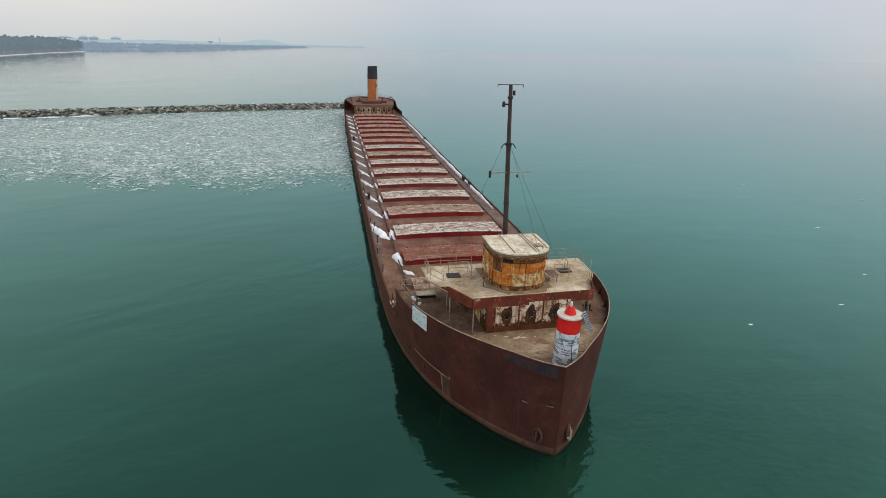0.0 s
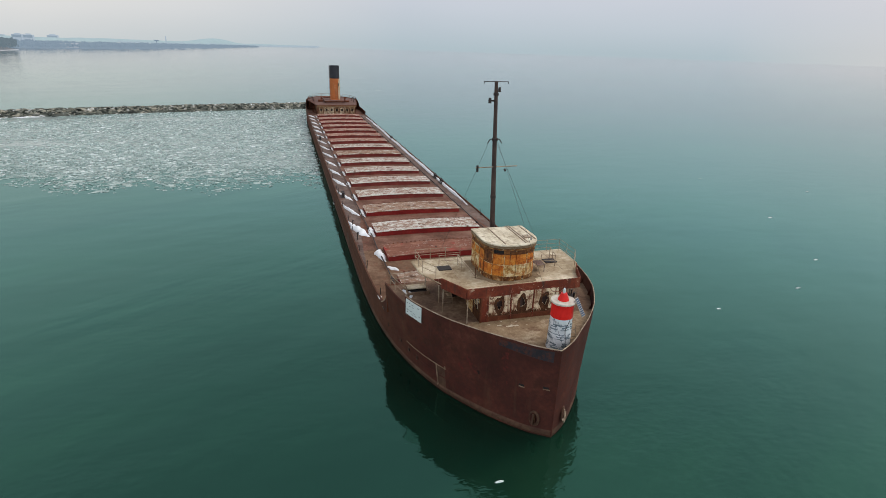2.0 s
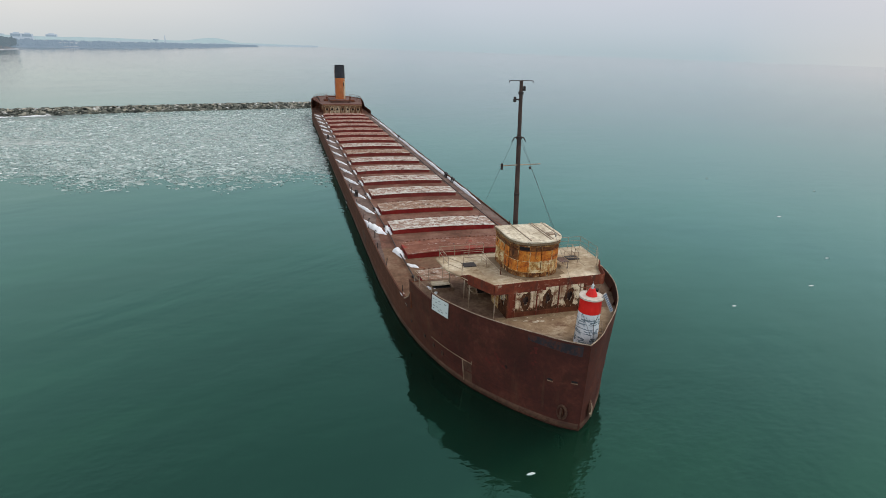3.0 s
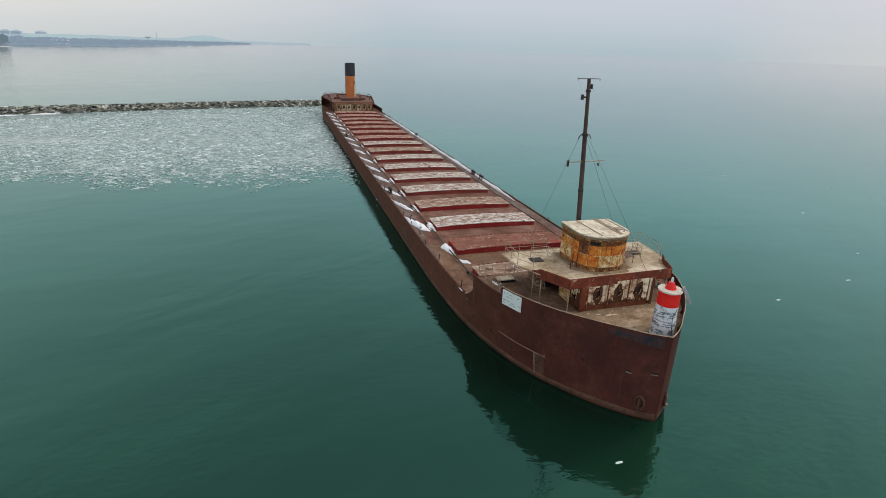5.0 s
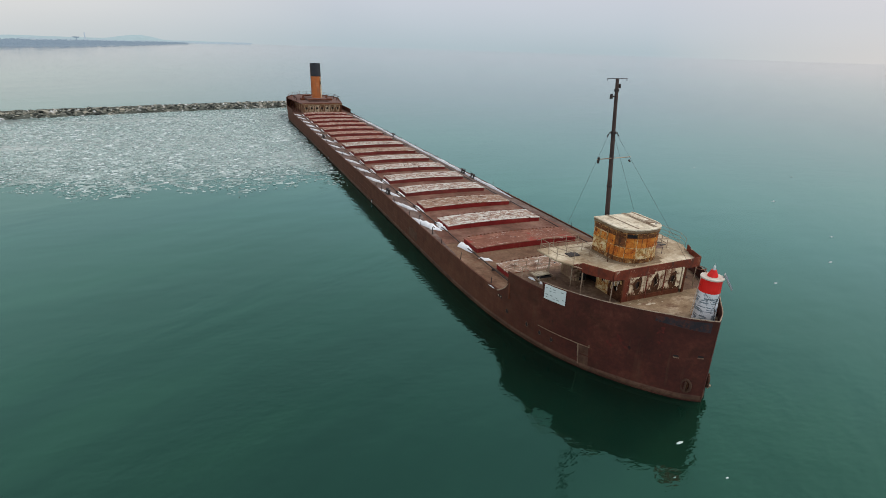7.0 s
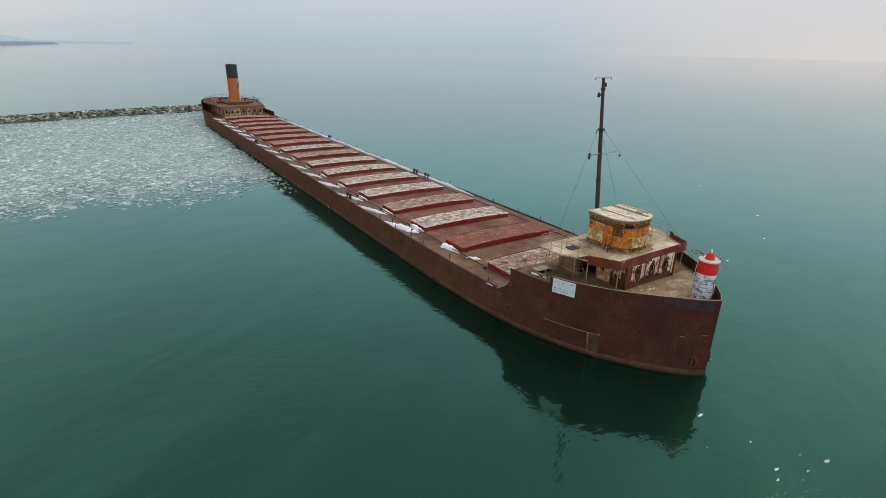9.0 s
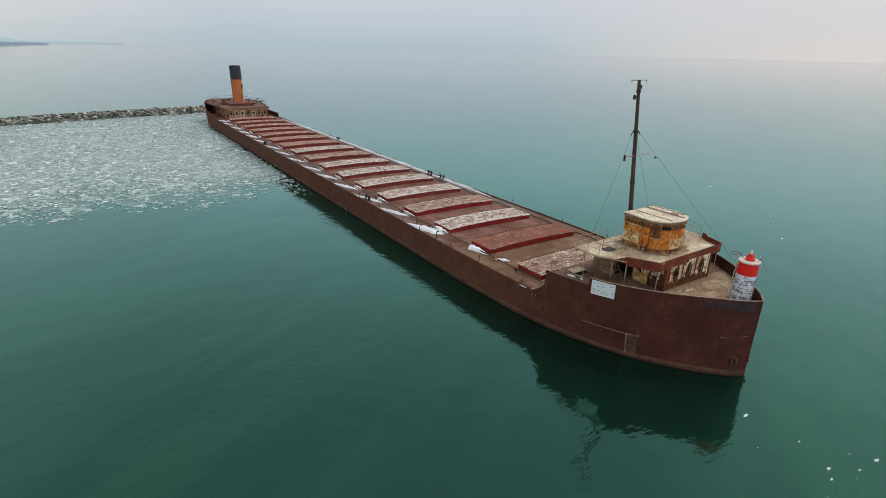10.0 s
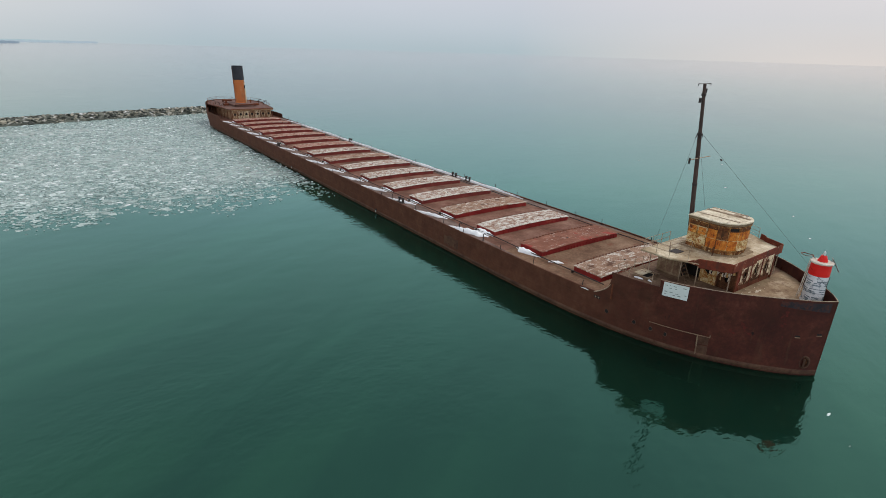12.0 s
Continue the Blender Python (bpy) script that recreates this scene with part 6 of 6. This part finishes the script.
for k, y in enumerate(HATCH_Y[2:], 2):
    s = 1.0 if k == 2 else rnd.uniform(0.55, 0.8)
    d = rnd.uniform(-0.4, 0.4)
    w = s if k == 2 else 0.66 * s
    drift([(-8.15, y + 6.2 + d), (-7.95, y + 4.6 + d), (-7.55, y + 3.0 + d), (-7.05, y + 1.5 + d), (-6.55, y + 0.2 + d)], [0.06, 0.30 * w, 0.50 * w, 0.50 * w, 0.12], [0.06, 0.30 * s, 0.46 * s, 0.40 * s, 0.04], DECK - 0.02, 100 + k, group="snow drifts between the hatches")
    drift([(-6.12, y + 3.2), (-6.15, y + 1.8), (-6.12, y + 0.6), (-6.0, y - 0.2)], [0.06, 0.30 * s + 0.05, 0.28 * s, 0.05], [0.1, 0.44 * s, 0.36 * s, 0.06], DECK + 0.01, 200 + k, label="small white snow drift against a hatch side")
drift([(-6.15, 26.0), (-6.35, 25.0), (-6.3, 23.9), (-6.05, 22.6)], [0.1, 0.42, 0.40, 0.06], [0.1, 0.42, 0.38, 0.06], DECK, 305, label="rounded white snow heap beside a hatch")
drift([(-6.2, 21.4), (-5.6, 20.7), (-5.3, 20.2)], [0.14, 0.30, 0.05], [0.1, 0.2, 0.05], DECK + 0.03, 306, label="small patch of white snow on the deck")
drift([(-7.95, 15.9), (-7.9, 15.3), (-7.85, 14.8)], [0.05, 0.16, 0.05], [0.03, 0.12, 0.03], DECK - 0.01, 309, label="small white snow remnant on the gunwale")
drift([(-6.8, 11.5), (-6.4, 10.8), (-6.5, 10.0)], [0.1, 0.25, 0.05], [0.05, 0.12, 0.03], FDECK + 0.04, 307, label="thin white snow on the forecastle deck")
drift([(7.85, 40), (7.85, 46), (7.78, 55), (7.86, 64), (7.8, 74), (7.86, 84), (7.82, 96), (7.86, 110), (7.84, 122), (7.8, 133)],
      [0.06, 0.20, 0.17, 0.24, 0.20, 0.23, 0.22, 0.23, 0.20, 0.12], [0.1, 0.34, 0.28, 0.36, 0.28, 0.35, 0.30, 0.34, 0.30, 0.1], DECK, 320, label="long white snow bank along the gunwale")


# ---- stone breakwater ----
LINE = [(-2.0, 187.0), (-30.0, 181.0), (-64.0, 170.5), (-106.0, 156.0), (-160.0, 134.0), (-230.0, 102.0)]


def on_line(u):
    k = min(int(u), len(LINE) - 2)
    a, b = np.array(LINE[k]), np.array(LINE[k + 1])
    d = (b - a) / np.hypot(*(b - a))
    return a + (b - a) * (u - k), np.array([-d[1], d[0]])


def stone_mesh(seed):
    rnd = random.Random(seed)
    bm = B()
    for _ in range(13):
        v = Vector((rnd.gauss(0, 1), rnd.gauss(0, 1), rnd.gauss(0, 1))).normalized()
        bm.verts.new((v.x * 0.70, v.y * 0.5, v.z * 0.30))
    bmesh.ops.convex_hull(bm, input=bm.verts)
    for v in [v for v in bm.verts if not v.link_faces]:
        bm.verts.remove(v)
    bmesh.ops.recalc_face_normals(bm, faces=bm.faces)
    me = bpy.data.meshes.new("boulder")
    bm.to_mesh(me)
    bm.free()
    return me


stones = [stone_mesh(500 + i) for i in range(12)]
for me in stones:
    me.materials.append(M_STONE)
breakwater = empty("breakwater", (*LINE[0], 0), "low breakwater of grey and tan quarry stones in the lake", "breakwater")
base_inv = Matrix.Translation((*LINE[0], 0)).inverted()


def stone_pose(rnd, u, size):
    c, nrm = on_line(u)
    s = rnd.gauss(0, 1.0) * 2.0
    s = max(-4.4, min(4.4, s))
    h = max(0.0, 1.45 * (1 - (abs(s) / 4.6) ** 1.4)) + rnd.uniform(-0.25, 0.35)
    p = c + nrm * s
    return Matrix.LocRotScale((p[0], p[1], max(-0.05, h - size * 0.12)), Euler((rnd.uniform(-0.5, 0.5), rnd.uniform(-0.5, 0.5), rnd.uniform(0, 6.3))), (size, size * rnd.uniform(0.7, 1.2), size * rnd.uniform(0.7, 1.3)))


rnd = random.Random(77)
for i in range(300):
    ob = new("boulder", stones[i % 12])
    ob.parent = breakwater
    ob.matrix_basis = base_inv @ stone_pose(rnd, 3.2 * (i + rnd.random()) / 300, rnd.uniform(1.0, 1.9))
verts, faces = [], []
for i in range(5200):
    u = 4.95 * (i + rnd.random()) / 5200
    m = stone_pose(rnd, u, rnd.choice((0.7, 0.85, 1.0, 1.2, 1.5)))
    me = stones[i % 12]
    o = len(verts)
    verts += [tuple(m @ v.co) for v in me.vertices]
    faces += [tuple(o + j for j in p.vertices) for p in me.polygons]
me = bpy.data.meshes.new("rubble")
me.from_pydata(verts, [], faces)
me.materials.append(M_RUBBLE)
ob = tagged(new("rubble", me), kind="stuff")
ob.parent = breakwater
ob.matrix_basis = base_inv
# core mound under the stones
bm = B()
rows = []
for u in np.linspace(0, 4.98, 60):
    c, nrm = on_line(u)
    rows.append([(*(c + nrm * s), z) for s, z in ((-5.2, -0.6), (-3.6, 0.35), (-1.6, 1.0), (1.6, 1.0), (3.6, 0.35), (5.2, -0.6))])
grid_skin(bm, rows)
ob = finish("core", bm, M_RUBBLE, breakwater)
ob.matrix_basis = base_inv


for k in range(6):
    u0 = 2.45 + k * 0.2
    pts = []
    for u in np.linspace(u0, u0 + rnd.uniform(0.12, 0.21), 5):
        c, nrm = on_line(float(u))
        pts.append(tuple(c + nrm * (4.6 + rnd.uniform(-0.3, 0.3))))
    drift(pts, [0.1, 0.35, 0.5, 0.3, 0.1], [0.04, 0.2, 0.28, 0.2, 0.04], -0.02, 340 + k, "ice_crust", "white ice crust along the breakwater foot", "ice crusts at the breakwater foot")


# ---- drift ice between the ship, the breakwater and the open lake ----
def ice_edge(x):
    """The y at which the ice begins, by x."""
    return 64.5 + 0.010 * max(0.0, -28 - x) ** 1.9 + 2.2 * math.sin(x * 0.31) + 1.2 * math.sin(x * 0.83 + 1)


def line_y(x):
    return float(np.interp(x, [p[0] for p in LINE[::-1]], [p[1] for p in LINE[::-1]]))


def floe_field(name, count, seed, size, z, mat, label, spread, fade):
    rng = np.random.default_rng(seed)
    verts, faces = [], []
    made = 0
    while made < count:
        x, y = rng.uniform(-175, -2.0), rng.uniform(60, 186)
        e = ice_edge(x)
        side = half_breadth(y, 0.0) if y > 140 else 8.45
        if y > line_y(x) - 3.5 or y < e:
            continue
        if y < e + fade and rng.random() > ((y - e) / fade) ** 0.8 * 0.9 + 0.12:
            continue
        near = max(0.0, 1 - (y - e) / 28)
        open_lake = min(1.0, max(0.15, (-18 - x) / 40))
        if noise.noise(Vector((x * 0.03 + 40.0, y * 0.075, 7.0))) * 1.25 * open_lake + 0.58 + 0.2 * near < rng.random():
            continue
        if y < 150 and x > -9.4 and rng.random() < (x + 9.4) / 2.5:
            continue
        r = size[0] * math.exp(rng.normal(0, spread))
        r = min(r, size[1]) * min(1.0, 0.55 + (y - e) / 40)
        n = int(rng.integers(6, 9))
        a0, sq = rng.uniform(0, 6.3), rng.uniform(0.5, 0.95)
        top = rng.uniform(*z)
        o = len(verts)
        ang = [a0 + 2 * math.pi * i / n for i in range(n)]
        rad = rng.uniform(0.65, 1.15, n) * r
        turn = rng.uniform(-0.5, 0.5)
        ring = []
        for a, q in zip(ang, rad):
            px, py = q * math.cos(a), q * sq * math.sin(a)
            ring.append((x + px * math.cos(turn) - py * math.sin(turn), y + px * math.sin(turn) + py * math.cos(turn)))
        if max(p[0] for p in ring) > -side - 0.08:
            continue
        verts += [(*p, top) for p in ring] + [(*p, -0.05) for p in ring]
        faces.append(tuple(range(o, o + n)))
        faces += [(o + i, o + n + i, o + n + (i + 1) % n, o + (i + 1) % n) for i in range(n)]
        made += 1
    me = bpy.data.meshes.new(name)
    me.from_pydata(verts, [], faces)
    me.materials.append(mat)
    return tagged(new(name, me), label, "ice", kind="stuff")


# thin grey skin of ice that holds the floes together
frnd = random.Random(12)
rows = []
for x in np.r_[np.arange(-176, -60, 1.6), np.arange(-60, -8.6, 0.7)]:
    lo = ice_edge(x) + 5 + 3.5 * noise.noise(Vector((x * 0.22, 3.1, 0))) + 2.2 * noise.noise(Vector((x * 0.9, 8.2, 0))) + 2.5 * max(0.0, 1 - (-8.6 - x) / 6)
    hi = max(lo + 1, line_y(x) - 3.0)
    rows.append([(min(x + frnd.uniform(-0.4, 0.4), -8.5), lo + (hi - lo) * v, 0.008) for v in np.linspace(0, 1, 24) ** 1.5])
bm = B()
grid_skin(bm, rows)
rows = []
for x in np.arange(-8.5, -1.0, 0.6):
    lo = next(y for y in np.arange(147.0, 170.0, 0.25) if half_breadth(y, 0.0) < -x + 0.1)
    rows.append([(float(x), lo + (line_y(x) - 3.0 - lo) * v, 0.008) for v in np.linspace(0, 1, 24) ** 1.5])
grid_skin(bm, rows)
tagged(finish("ice_skin", bm, M_SKIN), "thin smooth grey skin of ice on sheltered water", "ice", kind="stuff")
floe_field("slush_ice", 17000, 5, (0.55, 1.25), (0.012, 0.03), M_SLUSH, "thin grey wet slush ice on the sheltered water", 0.45, 30)
floe_field("drift_ice", 24000, 6, (0.20, 0.62), (0.035, 0.11), M_ICE, "small broken white and grey ice floes drifting on the water", 0.5, 22)


def single_floe(x, y, r, seed, tall=0.06, thin=False):
    rnd = random.Random(seed)
    poly = [(r * rnd.uniform(0.6, 1.15) * math.cos(a), 0.42 * r * rnd.uniform(0.45, 1.2) * math.sin(a)) for a in np.linspace(0, 2 * math.pi, 10, endpoint=False)]
    bm = B()
    low = [bm.verts.new((px, py, -0.06)) for px, py in poly]
    mid = [bm.verts.new((px, py, tall * 0.6)) for px, py in poly]
    top = [bm.verts.new((px * 0.7, py * 0.7, tall * rnd.uniform(0.8, 1.2))) for px, py in poly]
    for a, b in ((low, mid), (mid, top)):
        for i in range(10):
            bm.faces.new((a[i], a[(i + 1) % 10], b[(i + 1) % 10], b[i]))
    bm.faces.new(top)
    ob = finish("ice_floe", bm, M_FLOE_THIN if thin else M_FLOE)
    ob.location = (x, y, 0)
    return tagged(ob, "small white ice floe alone on open water", "ice floe", "lone ice floes on the open lake")


for i, (x, y, r) in enumerate(((-4.4, -2.95, 0.26), (23.6, 12.1, 0.30), (35.5, 14.3, 0.32), (45.0, 20.4, 0.36), (54.1, 35.8, 0.4), (34, 273, 1.2), (-4.05, -6.05, 0.18), (-5.05, -8.1, 0.30), (-1.8, -9.3, 0.34),
                               (-3.6, -9.1, 0.2), (-5.8, -8.55, 0.2), (-6.8, -5.0, 0.12), (-2.6, -8.2, 0.14), (-4.6, -9.3, 0.13), (62, 60, 0.5), (75, 48, 0.5))):
    single_floe(x, y, r * (0.75 if i > 5 else 0.95), 900 + i, 0.045, i > 6)


# ---- far shore ----
def clump_mesh(rng):
    bm = B()
    for _ in range(11):
        v = Vector(rng.normal(0, 1, 3)).normalized() * rng.uniform(0.75, 1.1)
        bm.verts.new(v)
    bmesh.ops.convex_hull(bm, input=bm.verts)
    bm.verts.ensure_lookup_table()
    keep = {v: i for i, v in enumerate(v for v in bm.verts if v.link_faces)}
    out = np.array([v.co[:] for v in keep]), [tuple(keep[v] for v in f.verts) for f in bm.faces]
    bm.free()
    return out


rng = np.random.default_rng(9)
clumps = [clump_mesh(rng) for _ in range(8)]


def woods(name, places, mat, label):
    """Crowns of many small clumps over bare stems. places: x, y, ground, height."""
    verts, faces = [], []
    for x, y, g, h in places:
        for c in range(4):
            shape, tri = clumps[int(rng.integers(8))]
            s = h * rng.uniform(0.16, 0.3)
            at = np.array((x + rng.normal(0, h * 0.2), y + rng.normal(0, h * 0.2), g + h * rng.uniform(0.45, 0.9)))
            o = len(verts)
            verts += [tuple(p) for p in shape * np.array((s, s, s * rng.uniform(0.8, 1.4))) + at]
            faces += [tuple(o + i for i in f) for f in tri]
        o = len(verts)
        w = h * 0.02
        verts += [(x - w, y, g - 1), (x + w, y, g - 1), (x, y + w, g - 1), (x, y, g + h * 0.8)]
        faces += [(o, o + 1, o + 3), (o + 1, o + 2, o + 3), (o + 2, o, o + 3)]
    me = bpy.data.meshes.new(name)
    me.from_pydata(verts, [], faces)
    me.materials.append(mat)
    return tagged(new(name, me), label, "woods", kind="stuff")


def land(name, shore, inland, height, mat, label):
    """Ground that rises from a shoreline to a height behind it."""
    bm = B()
    rows = []
    for (x, y), (ix, iy) in zip(shore, inland):
        rows.append([(x + (ix - x) * u, y + (iy - y) * u, -1 + (height + 1) * min(1, u * 3) ** 0.6) for u in (0, 0.04, 0.1, 0.2, 0.33, 1.0)])
    grid_skin(bm, rows)
    return tagged(finish(name, bm, mat), label, "shore", kind="structure")


def lerp_line(pts, u):
    k = min(int(u), len(pts) - 2)
    return tuple(a + (b - a) * (u - k) for a, b in zip(pts[k], pts[k + 1]))


NEAR = [(-900, 400), (-560, 520), (-362, 640), (-380, 740), (-396, 860), (-405, 1000), (-470, 1100)]
NEAR_IN = [(-1100, 800), (-900, 880), (-700, 930), (-640, 970), (-600, 1010), (-560, 1060), (-560, 1150)]
FAR = [(-480, 1060), (-390, 1180), (-318, 1337), (-262, 1700), (-205, 2200), (-160, 2815), (-120, 3000)]
FAR_IN = [(-900, 1400), (-800, 1600), (-700, 1800), (-650, 2100), (-560, 2500), (-400, 2950), (-200, 3100)]
TIP = [(-900, 3300), (-400, 3500), (-100, 3700), (120, 4050), (230, 4400), (268, 4560)]
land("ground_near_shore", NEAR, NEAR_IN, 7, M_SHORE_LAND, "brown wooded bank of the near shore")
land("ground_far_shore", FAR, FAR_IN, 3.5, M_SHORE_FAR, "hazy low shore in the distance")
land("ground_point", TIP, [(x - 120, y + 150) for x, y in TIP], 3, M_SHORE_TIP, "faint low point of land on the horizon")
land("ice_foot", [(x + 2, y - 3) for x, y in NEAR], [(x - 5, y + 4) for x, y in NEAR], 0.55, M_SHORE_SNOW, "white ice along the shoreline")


# a higher, fainter ridge behind, with one rounded hill
RIDGE = [(-1750, 2500), (-1350, 2700), (-1000, 3150), (-700, 3600), (-330, 4050), (-60, 4240), (115, 4330)]
bm = B()
rows = []
for u in np.linspace(0, len(RIDGE) - 1, 90):
    k = min(int(u), len(RIDGE) - 2)
    a, b = RIDGE[k], RIDGE[k + 1]
    x, y = a[0] + (b[0] - a[0]) * (u - k), a[1] + (b[1] - a[1]) * (u - k)
    top = 19 - 1.6 * u + 3.0 * noise.noise(Vector((u * 2.3, 0.5, 0))) + 1.6 * noise.noise(Vector((u * 9.0, 4.5, 0))) + 26 * math.exp(-((u - 3.75) / 0.28) ** 2)
    rows.append([(x, y, -1), (x - 4, y + 12, top * 0.6), (x - 10, y + 40, top), (x - 60, y + 200, top * 0.9), (x - 60, y + 260, -1)])
grid_skin(bm, rows)
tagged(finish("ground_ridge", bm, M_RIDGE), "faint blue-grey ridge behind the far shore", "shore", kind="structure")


def scatter(shore, inland, count, deep, lo, hi, ground, taper=0.0):
    out = []
    for _ in range(count):
        u, v = rng.uniform(0, len(shore) - 1.001), rng.random() ** 1.6 * deep + 0.02
        a, b = lerp_line(shore, u), lerp_line(inland, u)
        out.append((a[0] + (b[0] - a[0]) * v, a[1] + (b[1] - a[1]) * v, ground * min(1, v * 3) ** 0.6, rng.uniform(lo, hi) * (1 - taper * u / (len(shore) - 1))))
    return out


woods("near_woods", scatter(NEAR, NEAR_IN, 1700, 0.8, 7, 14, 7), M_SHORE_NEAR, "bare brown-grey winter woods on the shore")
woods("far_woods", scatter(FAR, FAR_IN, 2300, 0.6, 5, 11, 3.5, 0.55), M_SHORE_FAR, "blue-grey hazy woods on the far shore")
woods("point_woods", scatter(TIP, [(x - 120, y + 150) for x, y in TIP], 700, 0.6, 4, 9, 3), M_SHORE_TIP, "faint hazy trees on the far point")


def tower(x, y, w, d, h, floors, label="hazy tower block above the far shore"):
    root = empty("tower_block", (x, y, 0), label, "building")
    part("wall", box(B(), (-w / 2, -d / 2, 0), (w / 2, d / 2, h), 0.3), M_TOWER, root)
    part("roof", box(B(), (-w / 4, -d / 4, h), (w / 4, d / 4, h + 4)), M_TOWER, root)
    for f in range(floors):
        z = 12 + f * (h - 14) / floors
        part("window_band", box(B(), (-w / 2 - 0.2, -d / 2 - 0.2, z), (w / 2 + 0.2, -d / 2 + 0.1, z + 1.4)), M_SHORE_FAR, root)
    return root


for x, y, w, d, h in ((-1044, 2690, 34, 20, 24), (-1008, 2700, 32, 20, 23.5)):
    tower(x, y, w, d, h, 6)
for x, y, w, d, h in ((-1262, 3034, 74, 18, 21), (-1090, 3201, 44, 18, 25)):
    tower(x, y, w, d, h, 5, "faint tower block with haze painted over its colour")
water_tower = empty("water_tower", (-371, 1842, 0), "hazy water tower with a broad flat tank", "water tower")
part("stem", rod(B(), (0, 0, 0), (0, 0, 17), 1.4, 1.2, 10), M_SHORE_FAR, water_tower)
part("tank", rod(B(), (0, 0, 16.5), (0, 0, 20), 5.5, 8.5, 14), M_SHORE_FAR, water_tower)
shed = empty("warehouse", (-418, 1264, 0), "long low pale warehouse on the far shore", "building", turn=17)
part("wall", box(B(), (-15, -4, 0), (15, 4, 7.4)), M_SHORE_SNOW, shed)
part("roof", box(B(), (-16, -5, 7.4), (16, 5, 9.2), 0.3), M_SHORE_SNOW, shed)
chimney = empty("chimney_stack", (-555, 3029, 0), "thin hazy chimney stack on the far shore", "chimney")
part("shaft", rod(B(), (0, 0, 0), (0, 0, 36), 3.0, 2.2, 10), M_TOWER, chimney)
part("cap", rod(B(), (0, 0, 35), (0, 0, 37), 2.7, 2.7, 10), M_TOWER, chimney)
